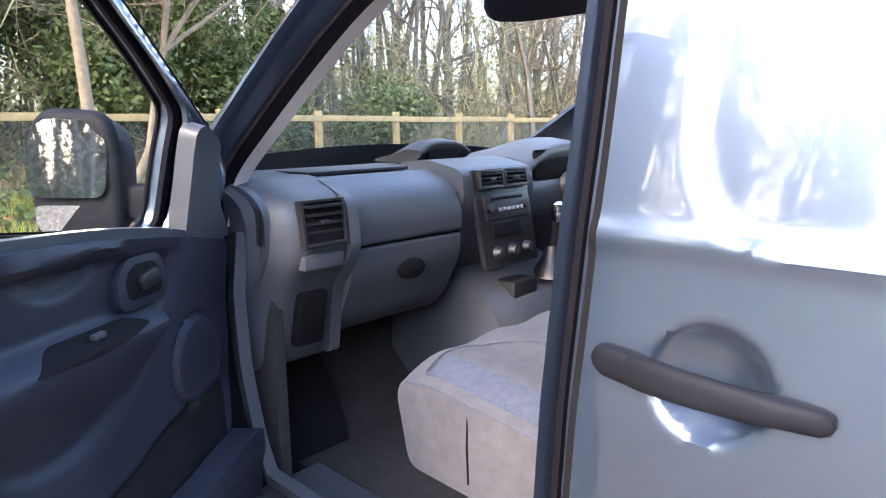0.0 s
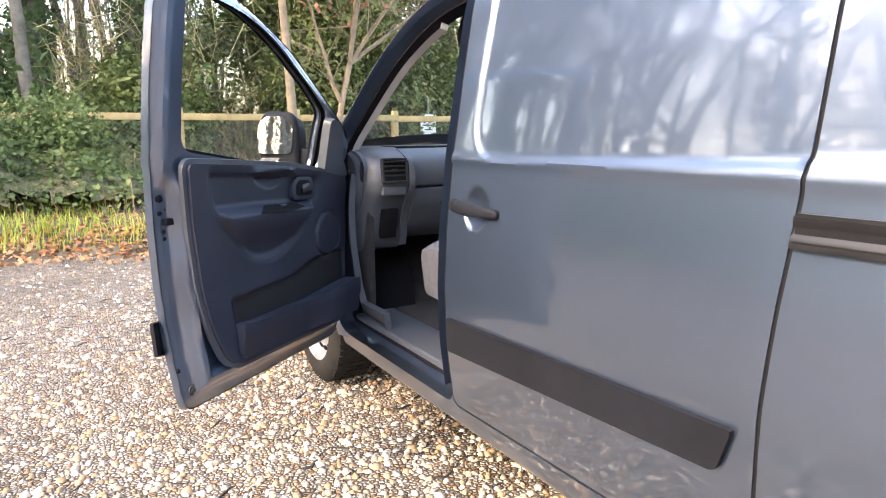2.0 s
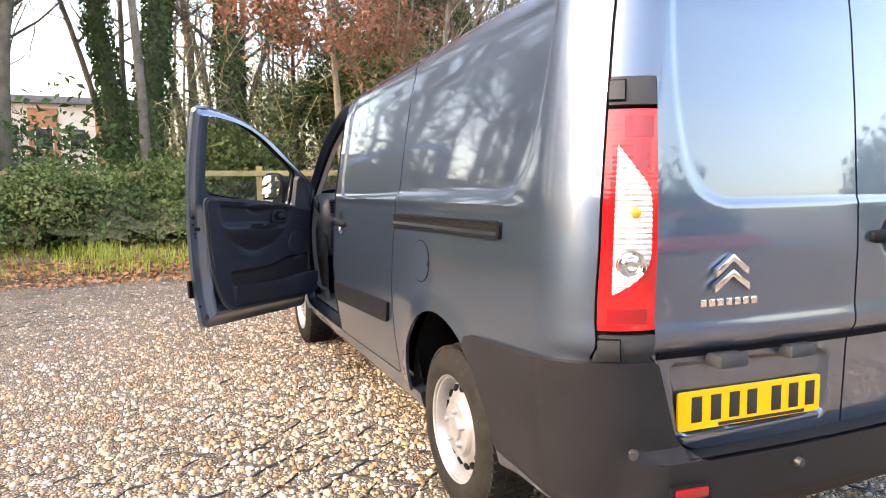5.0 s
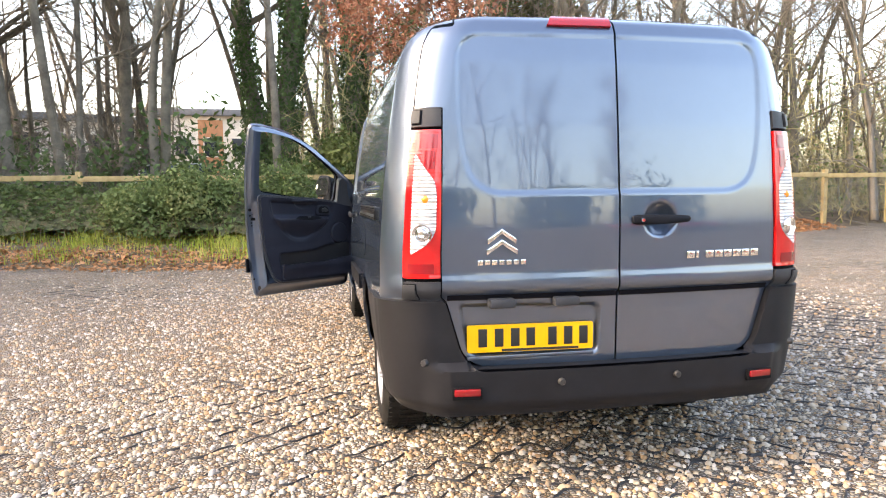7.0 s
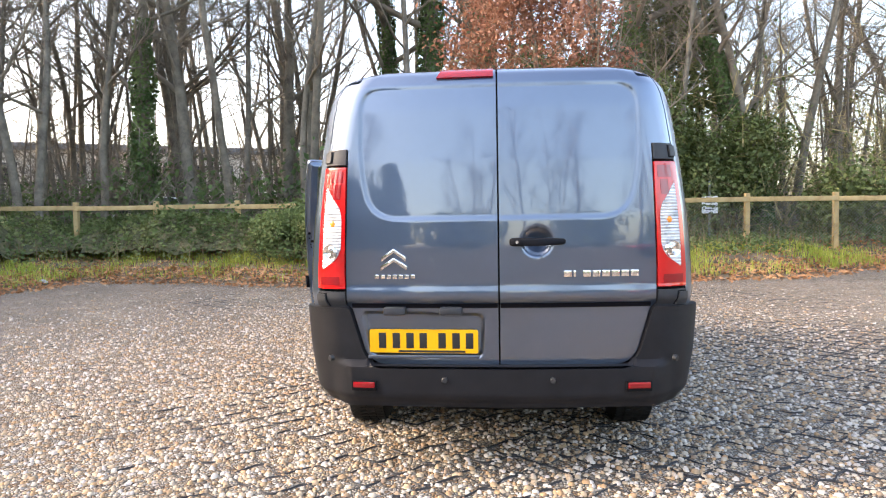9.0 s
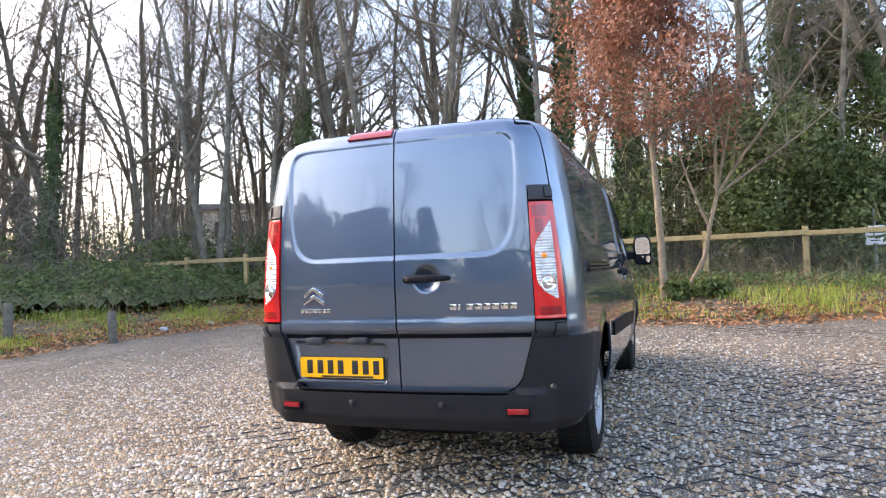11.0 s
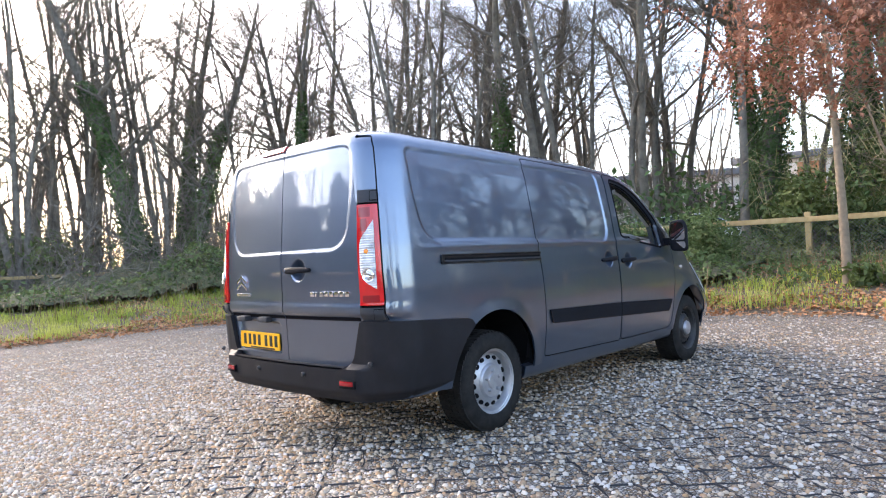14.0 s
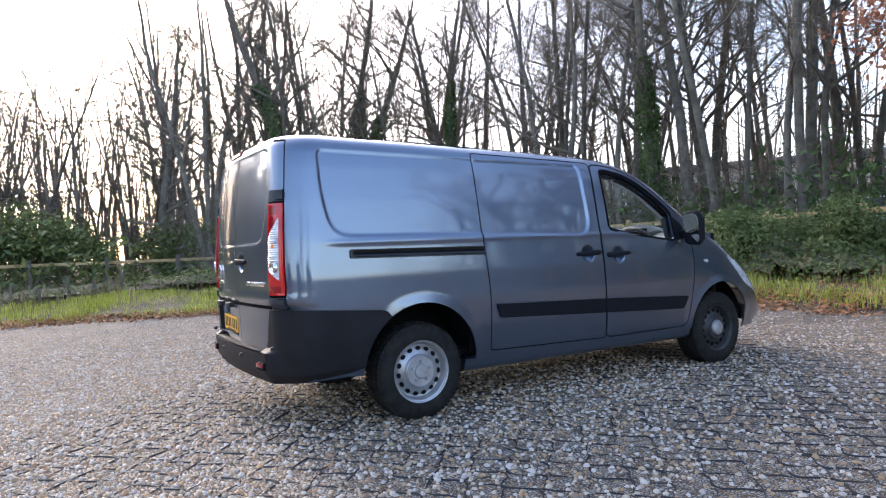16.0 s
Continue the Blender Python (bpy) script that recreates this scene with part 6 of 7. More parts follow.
# bramble and ivy cover on the bank
def cover_height(x, y, d):
    front = (y - edge_front(x)) > (edge_left(y) - x)
    start = np.where(front, 1.15, np.interp(y, [0, 4, 7, 10], [4.2, 2.9, 2.0, 1.3]))
    ramp = np.clip((d - start) / 0.9, 0, 1) ** 0.7
    big = np.interp(x, [-30, -9, -6, -2.2, -0.6, 1.0, 3.5, 14], [0.85, 1.0, 1.1, 1.05, 0.40, 0.10, 0.16, 0.28])
    side = np.interp(y, [-10, 0, 3, 5.5, 8, 10], [0.22, 0.30, 0.45, 1.15, 1.35, 1.2])
    return ramp * np.where(front, big, side) * (0.72 + 0.34 * bumps(x * 1.5, y * 1.4) + 0.16 * bumps(x * 3.7 + 1, y * 3.1))


# the mound's dull colours hold the shade seen between the bramble leaves
MOUND = mottle(material("shade_toned_undergrowth", (0.03, 0.04, 0.018), 0.95), 5, [(0.03, 0.03, 0.015), (0.085, 0.085, 0.036), (0.16, 0.115, 0.06)], bump=0.9, bump_scale=18, bump_dist=0.06)
mx, my = np.arange(-24, 14, 0.14), np.arange(-12, 17, 0.14)
MX, MY = np.meshgrid(mx, my, indexing="ij")
MD = verge(MX, MY)
MH = cover_height(MX, MY, MD)
rough = 0.10 * np.sin(MX * 7.1 + 2 * np.sin(MY * 3.3)) * np.sin(MY * 6.3) + 0.06 * np.sin(MX * 15 + MY * 11)
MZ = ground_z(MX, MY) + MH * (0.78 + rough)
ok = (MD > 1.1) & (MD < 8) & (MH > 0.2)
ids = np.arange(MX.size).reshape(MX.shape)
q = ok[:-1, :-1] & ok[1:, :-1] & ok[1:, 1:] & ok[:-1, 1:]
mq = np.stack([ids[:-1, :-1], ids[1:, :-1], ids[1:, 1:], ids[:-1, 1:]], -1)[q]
tagged(part("undergrowth_mound", mesh_np(np.stack([MX, MY, MZ], -1).reshape(-1, 3), mq, MOUND, "mound", True), None), "solid mound under the brambles, toned as shaded stems", "undergrowth", kind="stuff")
r = np.random.default_rng(31)
n = 900000
x = r.uniform(-24, 13, n)
y = r.uniform(-12, 17, n)
d = verge(x, y)
h = cover_height(x, y, d)
keep = (d > 1.1) & (d < 6) & (h > 0.04) & (r.uniform(0, 1, n) < np.clip(h * 1.1 + 0.1, 0, 1) * np.clip(1.4 - d / 5.0, 0.12, 1) * np.where(x < edge_left(y) + 0.2, 0.75, 1.0))
x, y, h = x[keep], y[keep], h[keep]
rr = np.random.default_rng(32)
z = ground_z(x, y) + h * (0.80 + 0.10 * np.sin(x * 7.1 + 2 * np.sin(y * 3.3)) * np.sin(y * 6.3)) + rr.normal(0.02, 0.055, len(x)) + (rr.uniform(0, 1, len(x)) < 0.06) * rr.uniform(0, 0.25, len(x))
tagged(part("bramble_bank", mesh_np(*leaves(np.stack([x, y, z], -1), 0.092, None, 33, 0.6, 0.75), BRAMBLE, "bramble"), None), "dense bramble and ivy ground cover on the bank", "undergrowth", kind="stuff")

# ---- fence ----
FENCE_Y = 12.7
fence = thing("fence", "yellow timber post and rail fence with wire mesh", "fence")


def fence_y(x):
    return FENCE_Y + 0.02 * x


post_me = mesh_of(box(-0.055, 0.055, -0.055, 0.055, -0.3, 1.12, 0.012), TIMBER, "post")
rail_me = mesh_of(box(-1.01, 1.01, -0.025, 0.025, -0.055, 0.055, 0.008), TIMBER, "rail")
for i in range(-9, 14):
    x = -0.07 + 2.0 * i
    top = 1.70 - 0.008 * i if i > -2 else 1.70 + 0.03 * (i + 2) * -1 * 0.3
    part("post", post_me, None, fence, m=pose(x, fence_y(x), top - 1.12, 0, 0, 3 * math.sin(i * 7)))
    part("rail", rail_me, None, fence, m=pose(x + 1.0, fence_y(x + 1) - 0.08, top - 0.15 + 0.01 * math.sin(i * 3), 0, 0.3 * math.sin(i * 5), 1.1))
wires = []
for i in range(420):
    x = -4 + i * 0.075
    for sg in (-1, 1):
        wires.append((np.array([[x, fence_y(x) - 0.055, 0.55], [x + sg * 0.5, fence_y(x) - 0.05, 1.05], [x + sg * 1.0, fence_y(x) - 0.055, 1.52]]), np.array([0.0022, 0.0022, 0.0022])))
tagged(part("wire_mesh", mesh_np(*tubes_np(wires, 3), WIRE, "mesh"), None, fence), "chain-link wire mesh", kind="stuff")

# short timber bollards and far rails
bollard_me = mesh_of(lathe([(0.0, 0.62), (0.06, 0.62), (0.075, 0.60), (0.078, 0.3), (0.08, -0.2)], 14, pose(0, 0, 0, 0, -90, 0)), OLD_TIMBER, "bollard")
for x, y, h in ((-9.85, 5.3, 1.05), (-8.6, 6.4, 1.0)):
    tagged(part("bollard", bollard_me, None, m=pose(x, y, float(ground_z(x, y)) - 0.02, 2, 3, 20 * x) @ Matrix.Diagonal((1, 1, h, 1))), "weathered round timber bollard in the grass", "bollard", "bollards on the verge")
far_fence = thing("far_fence", "low weathered timber rail fence below the trees", "fence")
for i in range(12):
    y = -6 + i * 2.2
    part("post", box(-0.05, 0.05, -0.05, 0.05, -0.3, 1.0, 0.01), OLD_TIMBER, far_fence, m=pose(-20 + 0.1 * y, y, 0.3))
    part("rail", box(-0.02, 0.02, -1.1, 1.1, -0.05, 0.05, 0.01), TIMBER, far_fence, m=pose(-20.06 + 0.1 * (y + 1.1), y + 1.1, 1.12, 0, 0, -5.7))
for i in range(14):
    y = -7.5 + i * 0.62
    x = -13.2 - 0.12 * i + 0.3 * math.sin(i * 4)
    tagged(part("stake", box(-0.03, 0.03, -0.03, 0.03, -0.2, 0.52 + 0.1 * math.sin(i * 3), 0.006), OLD_TIMBER, m=pose(x, y, float(ground_z(x, y)), 3 * math.sin(i), 4 * math.cos(i * 2), i * 20)), "thin pale timber stake in rough grass", "stake", "stakes in the grass")
for x, y, s in ((-8.85, 7.95, 0.09), (-8.75, 9.3, 0.07)):
    bm = bmesh.new()
    bmesh.ops.create_icosphere(bm, subdivisions=3, radius=s)
    for v in bm.verts:
        v.co = v.co * (1 + 0.5 * noise.noise(v.co * 14 + Vector((x, 0, 0))))
        v.co.z *= 0.55
    tagged(part("litter_bag", bm, PALE_TRIM, m=pose(x, y, float(ground_z(x, y)) + s * 0.3)), "crumpled pale plastic litter at the yard's edge", "litter")
sign = thing("notice_sign", "white notice board on a grey post behind the fence", "sign", m=pose(5.6, 14.4, 0.5))
part("sign_post", tube([(0, 0.03, -0.2), (0, 0.03, 1.55)], 0.03, 10), WIRE, sign)
part("sign_board", prism(rounded([(-0.2, 0.72), (0.2, 0.72), (0.2, 1.16), (-0.2, 1.16)], 0.02), -0.01, 0.01), material("white_sign", (0.75, 0.75, 0.74), 0.5), sign)
for zz, ww in ((1.08, 0.15), (1.0, 0.13), (0.92, 0.15), (0.82, 0.10)):
    part("sign_bar", box(-ww, ww, -0.014, -0.010, zz - 0.012, zz + 0.012, 0.001), DARK_STEEL, sign)

# ---- trees ----
# copper-leaved young beech beside the fence
beech = thing("beech_tree", "young beech with dry copper leaves beside the fence", "tree", m=pose(1.08, 10.25, float(ground_z(1.08, 10.25))))
r = np.random.default_rng(77)
tp = wander(r, np.array([0, 0, -0.2]), np.array([-0.01, 0.02, 1.0]), 7.6, 14, 0.012, 0.01)
part("trunk", mesh_np(*tubes_np([(tp, np.linspace(0.082, 0.012, 15))], 10), PALE_BARK, "trunk", True), None, beech, "slim tan trunk")
limbs, tips = [], []
for i in range(34):
    f = 0.43 + 0.54 * i / 34
    p = tp[0] + (tp[-1] - tp[0]) * f
    a = i * 2.4 + r.uniform(-0.3, 0.3)
    bias = 1.0 if math.cos(a) < 0 else 0.85
    ln = (2.9 * (1 - f) + 1.0) * r.uniform(0.7, 1.1) * bias
    lp = wander(r, p, np.array([math.cos(a), math.sin(a), 0.35]), ln, 6, 0.12, 0.02)
    limbs.append((lp, np.linspace(0.024 * (1.2 - f), 0.005, 7)))
    for j in range(8):
        k = r.integers(1, 6)
        d = (lp[k + 1] - lp[k]) + r.normal(0, 0.2, 3)
        bp = wander(r, lp[k], d, ln * r.uniform(0.25, 0.5), 3, 0.2, 0.0)
        limbs.append((bp, np.array([0.007, 0.005, 0.004, 0.002])))
        tips += [bp[1], bp[2], bp[3]]
part("crown", mesh_np(*tubes_np(limbs, 4), PALE_BARK, "crown", True), None, beech, "slender branching crown")
tips = np.array(tips)
k = r.integers(0, len(tips), 16000)
P = tips[k] + r.normal(0, 0.15, (len(k), 3)) + np.array([0, 0, -0.03])
part("foliage", mesh_np(*leaves(P, 0.098, None, 78, 0.8, 0.6), BEECH, "leaves"), None, beech, "dry copper-brown leaves")

# slanting pale sapling with several stems
sap = thing("sapling", "bare pale sapling leaning beside the fence", "tree", m=pose(1.5, 10.65, float(ground_z(1.5, 10.65))))
r = np.random.default_rng(5)
base = np.array([[0, 0, -0.1], [0.10, 0, 0.25], [0.34, 0, 0.7], [0.46, 0.0, 1.3], [0.62, 0.02, 1.9]])
st = [(base, np.array([0.068, 0.056, 0.050, 0.044, 0.040]))]
fine = []
for dx, dy, dz, ln in ((0.25, 0.1, 1.0, 4.4), (0.75, -0.1, 0.9, 4.0), (0.1, -0.2, 1.0, 4.6), (-0.45, 0.1, 0.9, 2.8), (1.0, 0.2, 0.6, 3.2)):
    lp = wander(r, base[3 if dx < 0 else 4], np.array([dx, dy, dz]), ln, 8, 0.06, 0.03)
    st.append((lp, np.linspace(0.034, 0.005, 9)))
    for j in range(16):
        k = r.integers(1, 8)
        bp = wander(r, lp[k], (lp[k] - lp[k - 1]) + r.normal(0, 0.35, 3), r.uniform(0.5, 1.7), 4, 0.14, 0.0)
        fine.append((bp, np.linspace(0.010, 0.003, 5)))
        for _ in range(5):
            q = r.integers(1, 5)
            fine.append((wander(r, bp[q], r.normal(0, 1, 3) + (bp[q] - bp[q - 1]) * 3, r.uniform(0.2, 0.6), 2, 0.2), np.array([0.004, 0.003, 0.002])))
part("trunk", mesh_np(*tubes_np(st, 8), PALE_BARK, "trunk", True), None, sap)
tagged(part("fine_growth", mesh_np(*tubes_np(fine, 3), PALE_BARK, "fine_growth", True), None, sap), kind="stuff")

# the wood: a few grown kinds, each standing in several places
kinds = [
    tree("tall_tree", "tall bare tree with grey-brown bark", 101, pose(-6.9, 19.0, 0.6), height=17, girth=0.19, limbs=17, first=0.28),
    tree("tall_tree", "tall bare tree with grey-brown bark", 102, pose(-12.6, 17.3, 0.6), height=15, girth=0.16, limbs=16, first=0.30, lean=0.10),
    tree("tall_tree", "slim bare tree with grey-brown bark", 103, pose(-7.4, 15.4, 0.6), height=14, girth=0.12, limbs=15, first=0.40, lean=0.04),
    tree("twin_tree", "bare tree with two stems from one foot", 104, pose(-6.6, 22.5, 0.6), height=16, girth=0.15, stems=2, limbs=11, first=0.3, lean=0.07),
    tree("spreading_tree", "wide bare tree with many crooked limbs", 105, pose(-18.6, 13.6, 0.5), height=12, girth=0.20, limbs=20, first=0.16, spread=1.1, lean=0.12, twigs=6),
    tree("many_stemmed_tree", "bare tree with three stems from one foot", 106, pose(-15.2, 20.5, 0.6), height=15, girth=0.13, stems=3, limbs=9, first=0.3, lean=0.14),
    tree("slim_tree", "thin bare young tree", 107, pose(3.2, 16.5, 0.6), height=11, girth=0.085, limbs=13, first=0.35, lean=0.06),
]
ivy_kinds = [
    tree("ivy_tree", "tall tree clad in dark ivy", 111, pose(-2.2, 16.9, 0.6), ivy=9000, ivy_top=0.62, height=17, girth=0.30, limbs=15, first=0.34),
    tree("ivy_tree", "leaning tree with ivy up its trunk", 112, pose(-21.5, 9.6, 0.4), ivy=6000, ivy_top=0.55, height=15, girth=0.24, limbs=16, first=0.3, lean=0.22),
]


def glade(x, y):
    """How far a place lies from the middle of the gap in the wood towards the building."""
    return abs(x + 1.6 + 0.118 * (y + 2.0)) if y > 14 else 9.0


def stand(t, x, y, s=1.0, turn=0.0, lean=0.0):
    copy_thing(t, pose(x, y, float(ground_z(np.array(x), np.array(y))) - 0.05, lean, 0, turn) @ Matrix.Scale(s, 4))


# single trees that stand out: which kind, place, size, turn
for k, x, y, s, turn in ((2, -5.1, 15.6, 1.05, 40), (6, -5.8, 18.2, 1.25, 77), (2, -2.1, 15.3, 0.95, 200), (0, -8.7, 15.8, 0.95, 120), (1, -9.8, 18.5, 1.1, 200), (3, -12.0, 13.4, 0.85, 90), (5, -17.0, 15.8, 1.0, 10), (4, -24.5, 17.0, 1.1, 140), (1, 0.6, 21.5, 1.05, 66), (6, 5.4, 16.0, 1.0, 20), (2, 8.8, 17.0, 1.0, 40), (1, 11.6, 19.5, 1.0, 80), (4, 14.8, 18.0, 0.85, 190), (2, -16.2, 17.6, 1.1, 45), (4, -21.0, 14.6, 1.0, 333), (1, -27.0, 11.5, 1.0, 30), (5, -22.2, 4.6, 0.95, 215), (5, -24.0, 7.0, 1.0, 75), (3, -21.2, 7.6, 0.95, 160), (4, -25.5, 3.0, 1.05, 250)):
    stand(kinds[k], x, y, s, turn)
# belts of wood: how many, x from and to, y from and to, kinds, smallest and largest size
r = np.random.default_rng(909)
placed = []
for n, x0, x1, y0, y1, ks, s0, s1 in (
    (16, -27, 2, 19, 29, (0, 1, 2, 3, 5), 1.0, 1.15), (9, -25, -4, 13.9, 18, (6, 6, 2), 1.0, 1.3), (14, 3, 30, 18, 27, (0, 1, 3, 4, 5, 6), 0.95, 1.15), (5, 5, 19, 15.6, 18, (6, 6, 2), 0.95, 1.15),
    (9, -42, -29, -13, 0, (4, 4, 5, 1), 0.65, 0.85), (7, -36, -24, 1.5, 12, (1, 5, 3, 4), 0.9, 1.05), (3, -23, -16, 8, 15, (2, 6), 0.9, 1.1), (8, -24, 24, -42, -30, (4, 0, 5, 1), 1.0, 1.1), (4, 30, 36, -14, 14, (4, 0, 5), 0.95, 1.05),
):
    for _ in range(n):
        for _ in range(30):
            x, y = r.uniform(x0, x1), r.uniform(y0, y1)
            if glade(x, y) > 1.5 and all(math.hypot(x - a, y - b) > 1.7 for a, b in placed):
                break
        placed.append((x, y))
        stand(kinds[int(r.choice(ks))], x, y, r.uniform(s0, s1), r.uniform(0, 360))
for k, x, y, s, turn in ((0, 0.2, 17.8, 0.95, 60), (1, -10.4, 16.6, 0.95, 240), (0, -2.7, 19.6, 0.9, 150), (1, -24.0, 10.9, 1.05, 300), (0, -29.5, 13.5, 0.9, 10), (0, 4.6, 18.2, 1.0, 200), (1, 7.6, 15.4, 0.85, 100), (0, -17.6, 12.2, 0.7, 20), (1, -20.2, 8.3, 1.1, 190)):
    stand(ivy_kinds[k], x, y, s, turn)

# evergreens and shrubs
for seed, c, size, count, leaf, nm, lb in (
    (201, (4.0, 15.2, 0.6), (2.4, 1.4, 5.2), 13000, 0.12, "holly_tree", "dark evergreen holly behind the fence"),
    (202, (6.6, 15.8, 0.6), (2.0, 1.4, 4.4), 10000, 0.12, "holly_tree", "dark evergreen holly behind the fence"),
    (203, (2.0, 16.6, 0.6), (1.9, 1.5, 7.5), 12000, 0.13, "holly_tree", "tall dark evergreen holly among the trunks"),
    (204, (5.6, 18.6, 0.6), (2.4, 2.0, 9.5), 10000, 0.20, "conifer", "tall dark evergreen behind the holly"),
    (205, (-0.4, 14.6, 0.6), (1.4, 1.0, 2.4), 4200, 0.13, "holly_bush", "dark evergreen bush behind the fence"),
    (206, (9.0, 14.6, 0.6), (1.6, 1.0, 2.0), 3500, 0.13, "holly_bush", "dark evergreen bush behind the fence"),
    (207, (-3.9, 11.0, 0.45), (1.7, 1.1, 1.2), 13000, 0.075, "bramble_bush", "tangled grey-green brambles on the bank"),
    (208, (1.7, 10.2, 0.25), (0.75, 0.5, 0.5), 900, 0.14, "laurel_bush", "low glossy evergreen by the sapling"),
    (209, (-2.1, 11.6, 0.5), (1.1, 0.8, 1.4), 7000, 0.075, "bramble_bush", "ivy-covered brambles on the bank"),
    (210, (-13.5, 13.5, 0.5), (1.6, 1.2, 1.9), 3500, 0.13, "holly_bush", "dark evergreen bush under the trees"),
    (211, (-24.5, -1.5, 0.3), (2.2, 3.6, 3.3), 8500, 0.15, "hedge_bush", "dark hedge bush beyond the verge"),
    (212, (-24.0, 4.5, 0.3), (2.0, 3.4, 2.6), 6500, 0.15, "hedge_bush", "dark hedge bush beyond the verge"),
    (213, (-25.0, -7.5, 0.3), (2.4, 3.6, 3.6), 8500, 0.15, "hedge_bush", "dark hedge bush beyond the verge"),
    (215, (-26.5, -13.5, 0.3), (2.6, 3.8, 4.2), 9000, 0.16, "hedge_bush", "dark hedge bush beyond the verge"),
    (216, (-29.0, -19.5, 0.3), (2.6, 3.8, 5.0), 9000, 0.17, "hedge_bush", "tall dark hedge bush beyond the verge"),
    (217, (-34.0, -10.0, 0.2), (3.2, 3.6, 9.5), 9000, 0.26, "conifer", "tall dark evergreen beyond the verge"),
    (218, (-31.0, -15.0, 0.2), (3.0, 3.4, 9.0), 9000, 0.26, "conifer", "tall dark evergreen beyond the verge"),
    (214, (-15.5, 10.8, 0.4), (2.0, 1.4, 1.2), 4000, 0.11, "hedge_bush", "bramble bush under the trees"),
):
    bush(nm, lb, seed, c, size, count, BRAMBLE if nm == "bramble_bush" else LAUREL, leaf, "shrub", 20, "evergreens of the wood")

# thin far stems and brush behind everything
r = np.random.default_rng(55)
far, twig_at = [], []
for n, a0, a1, d0, d1, h0, h1, limbs, sprigs in ((360, -1.05, 2.7, 26, 52, 6, 15, 11, 6), (130, 1.40, 1.95, 34, 48, 8, 12.5, 16, 15), (80, 0.9, 1.42, 30, 48, 8, 13, 14, 8), (110, -0.95, 0.15, 17, 30, 5, 10, 13, 6), (60, 0.2, 0.95, 21, 33, 6, 11, 11, 6)):
    for i in range(n):
        a, dist = r.uniform(a0, a1), r.uniform(d0, d1)
        x, y = 2 - dist * math.sin(a), 2 + dist * math.cos(a)
        if glade(x, y) < 1.9:
            continue
        h = r.uniform(h0, h1)
        p = wander(r, np.array([x, y, 0.2]), np.array([r.normal(0, 0.1), r.normal(0, 0.1), 1]), h, 6, 0.06)
        far.append((p, np.linspace(r.uniform(0.05, 0.15), 0.015, 7)))
        for j in range(limbs):
            q = wander(r, p[r.integers(1, 7)], np.array([r.normal(), r.normal(), r.uniform(0.1, 1.0)]), h * r.uniform(0.12, 0.32), 3, 0.22, 0.05)
            far.append((q, np.array([0.028, 0.021, 0.013, 0.005])))
            for _ in range(sprigs):
                twig_at.append(q[r.integers(1, 4)] + r.normal(0, 0.22, 3))
tagged(part("far_wood", mesh_np(*tubes_np(far, 3), TWIG, "far_wood", True), None), "bare brown woodland in the distance", "woodland", kind="stuff")
tagged(part("far_twigs", mesh_np(*sticks(np.repeat(np.array(twig_at), 2, 0) + r.normal(0, 0.15, (2 * len(twig_at), 3)), 1.1, 0.011, 57, 0.5), TWIG, "far_twigs"), None), "fine bare twigs of the distant wood", "woodland", kind="stuff")
# sunlit brush behind the fence: fine stems and scattered leaves
THICKET = leafy("olive_brushwood", [(0.18, 0.15, 0.07), (0.32, 0.27, 0.13), (0.45, 0.38, 0.20)], 0.8, 0.2)
n = 46000
x, y = r.uniform(-2, 34, n), r.uniform(14.5, 34, n)
tall = 3.4 + 1.6 * np.sin(x * 0.9 + y * 0.5) + 1.2 * np.sin(x * 2.3 - y) + 0.12 * (y - 14)
P = np.stack([x, y, 0.5 + r.uniform(0, 1, n) ** 1.3 * tall], -1)
tagged(part("thicket_stems", mesh_np(*sticks(P, 1.1, 0.018, 58, 0.8), THICKET, "thicket_stems"), None), "tangle of thin olive stems behind the fence", "undergrowth", kind="stuff")
k = r.uniform(0, 1, n) < 0.55
tagged(part("thicket_leaves", mesh_np(*leaves(P[k] + r.normal(0, 0.3, (int(k.sum()), 3)), 0.13, None, 59, 0.8, 0.6), BRAMBLE, "thicket_leaves"), None), "scattered yellow-green leaves in the brush", "undergrowth", kind="stuff")
n = 34000
x, y = r.uniform(-36, -6, n), r.uniform(3, 27, n)
k = verge(x, y) > 3.2
x, y = x[k], y[k]
P = np.stack([x, y, ground_z(x, y) + 0.3 + r.uniform(0, 1, len(x)) ** 1.5 * (3.2 + 1.3 * bumps(x * 0.8, y * 0.9))], -1)
tagged(part("brushwood", mesh_np(*sticks(P, 1.2, 0.017, 62, 0.9), TWIG, "brushwood"), None), "tangle of thin brown stems under the bare trees", "undergrowth", kind="stuff")
n = 26000
a, dist = r.uniform(-1.0, 2.1, n), r.uniform(19, 46, n)
P = np.stack([2 - dist * np.sin(a), 2 + dist * np.cos(a), r.uniform(0, 1, n) ** 1.8 * (1.3 + 0.9 * np.sin(a * 23) + 0.7 * np.sin(a * 51 + 1)) + 0.4], -1)
P = P[verge(P[:, 0], P[:, 1]) > 5.5]
k = 19000
Q = np.stack([r.uniform(-27, 1, k), r.uniform(14, 25, k), np.zeros(k)], -1)
Q[:, 2] = ground_z(Q[:, 0], Q[:, 1]) + r.uniform(0, 1, k) ** 1.4 * (2.1 + 0.9 * bumps(Q[:, 0] * 1.1, Q[:, 1]))
tagged(part("wood_understorey", mesh_np(*leaves(Q, 0.20, None, 61, 0.8, 0.6), IVY, "understorey"), None), "dark ivy and low shrubs between the trunks", "undergrowth", kind="stuff")
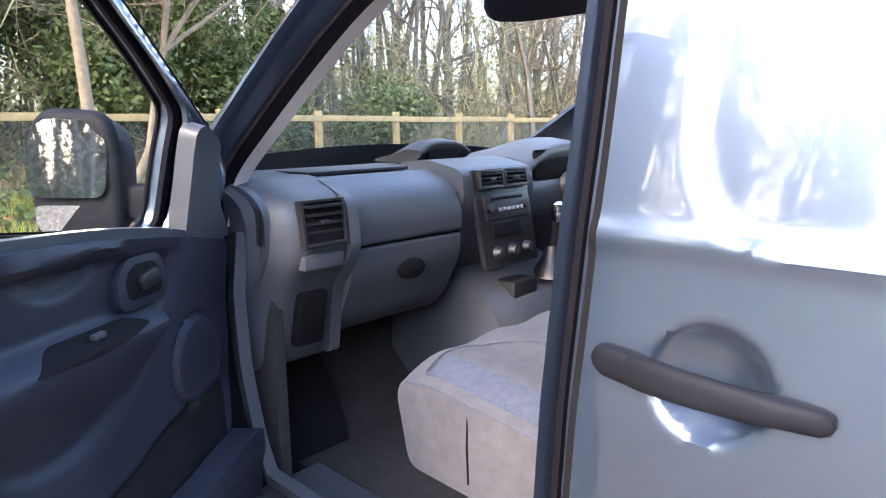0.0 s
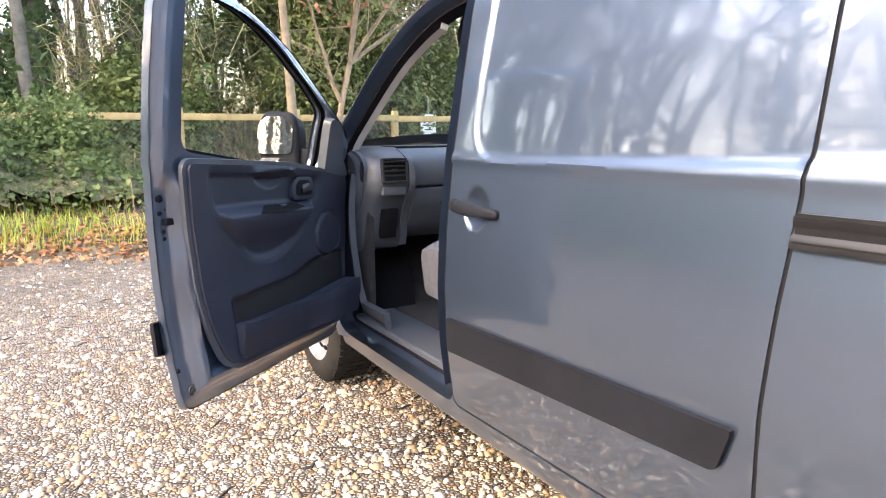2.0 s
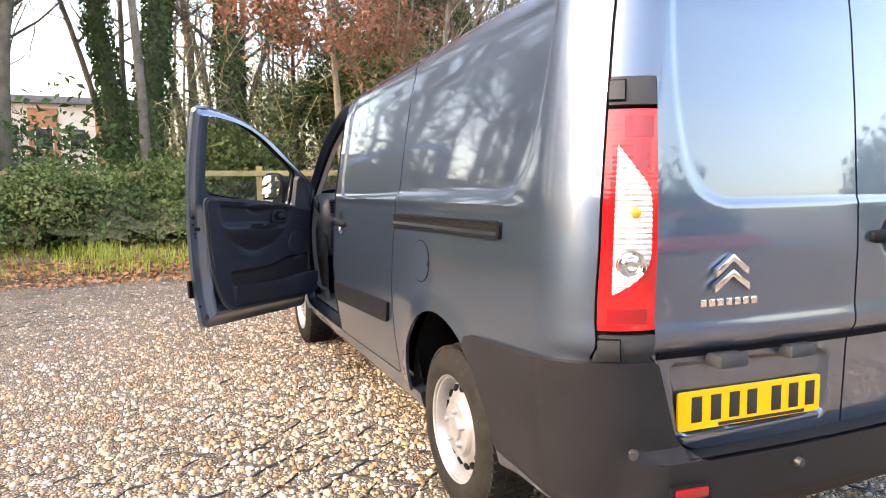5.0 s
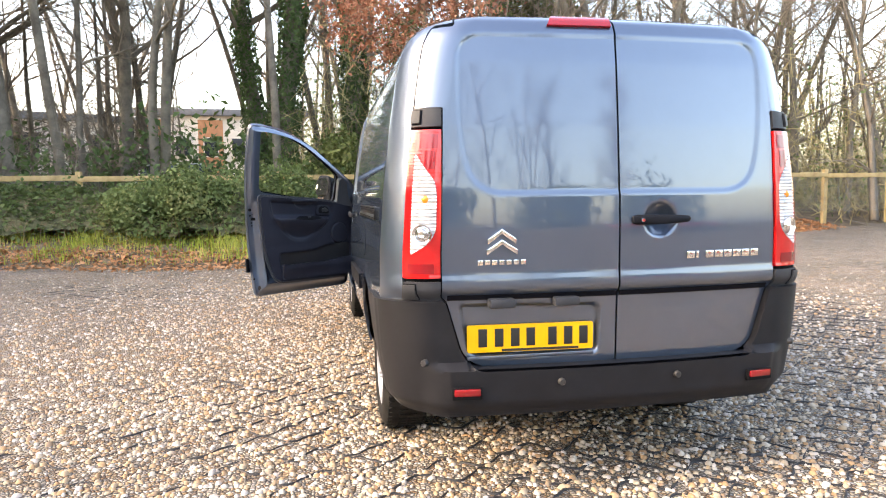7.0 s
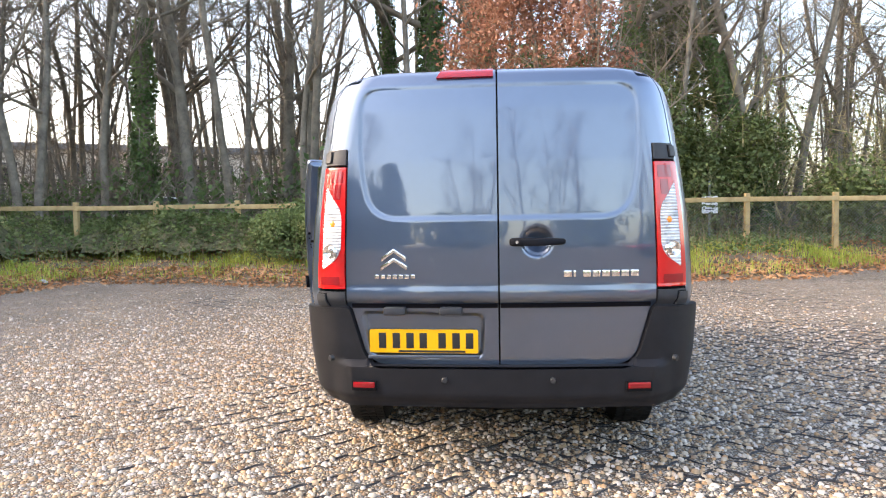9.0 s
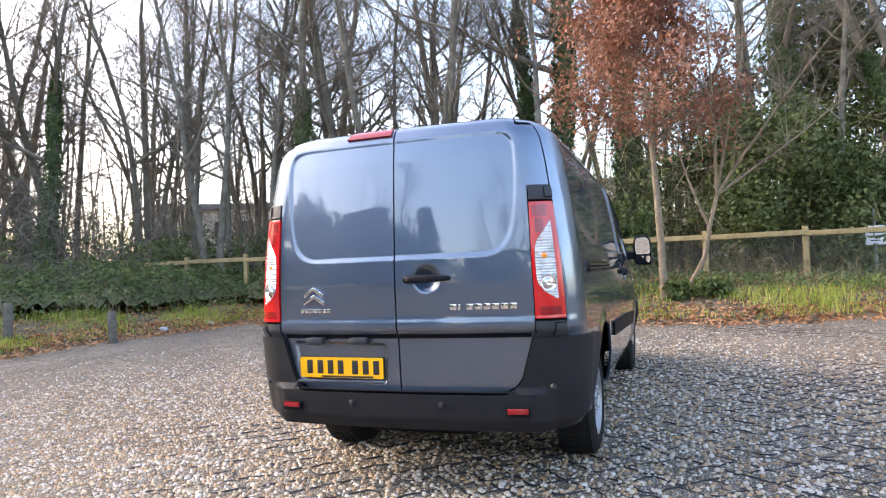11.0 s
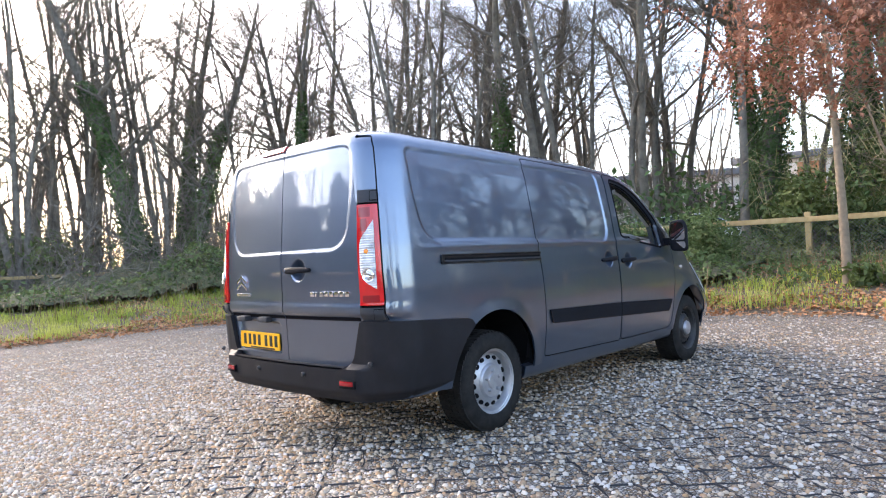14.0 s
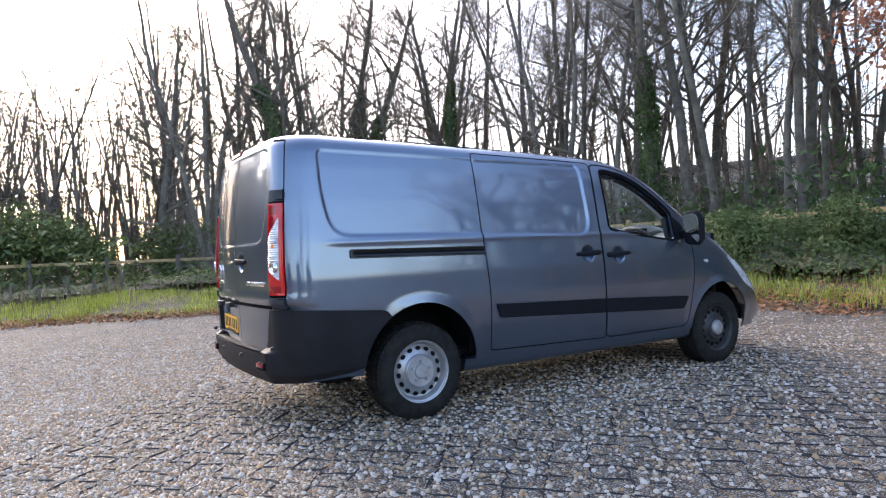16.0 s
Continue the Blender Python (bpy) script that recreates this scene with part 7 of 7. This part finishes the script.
tagged(part("wood_floor_brush", mesh_np(*leaves(P, 0.30, None, 56, 0.9, 0.5), BRAMBLE, "brush"), None), "low brushwood under the distant trees", "undergrowth", kind="stuff")

# ---- far building and cars behind the fence ----
BRICK = mottle(material("orange_brick", (0.42, 0.20, 0.09), 0.9), 3, [(0.34, 0.15, 0.07), (0.48, 0.24, 0.12)])
RENDERED = mottle(material("cream_render", (0.62, 0.56, 0.46), 0.9), 2, [(0.56, 0.50, 0.41), (0.66, 0.60, 0.50)])
PANE = material("dark_window_glass", (0.03, 0.035, 0.04), 0.1, 0, 0, 0.6)
SLATE = mottle(material("grey_roof", (0.14, 0.14, 0.145), 0.7), 3, [(0.11, 0.11, 0.115), (0.18, 0.18, 0.185)])


def block(m, w, d, h, label, bricks=True):
    b = thing("building", label, "building", m=m)
    part("wall", box(-w, w, -d, d, 0, h, 0.02), RENDERED, b)
    part("roof", box(-w - 0.4, w + 0.4, -d - 0.4, d + 0.4, h, h + 0.5, 0.05), SLATE, b)
    for i in range(int(w)):
        x = -w + 1.0 + i * 2.0
        if bricks and i % 2 == 0:
            part("brick_panel", box(x - 0.9, x + 0.9, -d - 0.06, -d + 0.1, 0.3, h - 0.3, 0.02), BRICK, b, "orange brick panel")
        for zz in (1.0, 3.7):
            win = part("window", box(x - 0.55, x + 0.55, -d - 0.10, -d, zz, zz + 1.5, 0.02), RENDERED, b)
            part("pane", box(x - 0.47, x + 0.47, -d - 0.115, -d - 0.09, zz + 0.08, zz + 1.42, 0.01), PANE, win)
    return b


block(pose(-8.6, 56, 0.2, 0, 0, 6), 6, 5, 6.8, "two-storey cream and orange brick building beyond the trees")
block(pose(-27, 47, 0.2, 0, 0, 28), 13, 4, 6.0, "long cream building beyond the bare trees", False)
CAR_WHITE = material("white_car_paint", (0.78, 0.79, 0.80), 0.3, 0, 0.6)


def car(m, label):
    c = thing("car", label, "car", "cars beyond the fence", m=m)
    lower = rounded([(-2.1, 0.32), (-2.12, 0.80), (-1.7, 0.92), (1.25, 0.95), (2.05, 0.78), (2.1, 0.34)], 0.12)
    part("body", prism(lower, -0.86, 0.86, 0.05), CAR_WHITE, c)
    upper = rounded([(-1.75, 0.90), (-1.35, 1.42), (0.25, 1.46), (1.15, 0.93)], 0.12)
    part("cabin", prism(upper, -0.72, 0.72, 0.05), PANE, c)
    part("roof", prism(rounded([(-1.40, 1.40), (-1.25, 1.47), (0.15, 1.50), (0.35, 1.42)], 0.04), -0.70, 0.70, 0.03), CAR_WHITE, c)
    for x in (-1.3, 1.35):
        for sy in (-0.80, 0.80):
            wl = part("wheel", lathe([(0.0, 0.1), (0.2, 0.1), (0.31, 0.09), (0.32, -0.09), (0.2, -0.1)], 24, pose(x, sy, 0.32, 0, 0, 90)), RUBBER, c)
            part("rim", lathe([(0.0, 0.11), (0.19, 0.105), (0.2, 0.09)], 18, pose(x, sy + math.copysign(0.0, sy), 0.32, 0, 0, 90 if sy > 0 else -90)), SILVER, wl)
    return c


car(pose(-5.2, 20.6, float(ground_z(-5.2, 20.6)), 0, 0, 12), "white parked car beyond the fence")
car(pose(-11.6, 20.6, float(ground_z(-11.6, 20.6)), 0, 0, 8), "white parked car beyond the fence")
car(pose(27.0, 23.5, 0.45, 0, 0, -20), "white parked car beyond the fence")
car(pose(32.5, 25.5, 0.45, 0, 0, -15), "white parked car beyond the fence")
RED_PAINT = material("red_car_paint", (0.42, 0.03, 0.03), 0.3, 0, 0.7)
red = car(pose(7.5, -11.5, 0.0, 0, 0, 8), "red parked car at the far side of the yard")
for o in red.children:
    if o.name.startswith(("body", "roof")):
        o.data.materials.clear()
        o.data.materials.append(RED_PAINT)
for seed, c in ((301, (-3.0, -30.0, 0.0)), (302, (8.0, -30.0, 0.0)), (303, (-12.0, -28.0, 0.0)), (304, (17.0, -27.0, 0.0)), (305, (27.0, -16.0, 0.0)), (306, (30.0, -3.0, 0.0))):
    bush("conifer", "dark evergreen at the far side of the yard", seed, c, (4.5, 3.0, 6.0), 2600, LAUREL, 0.5, "tree", 16, "evergreens of the wood")

r = np.random.default_rng(640)
for i in range(13):
    a = radians(194 + i * 4.8)
    seed, high = 330 + i, r.uniform(9.5, 12.0)
    d = 33 + r.uniform(-2, 2)
    c = (d * math.cos(a), d * math.sin(a), 0.0)
    bush("conifer", "tall dark evergreen at the corner of the yard", seed, c, (3.0, 3.0, high), 5200, LAUREL, 0.5, "tree", 26, "evergreens of the wood")
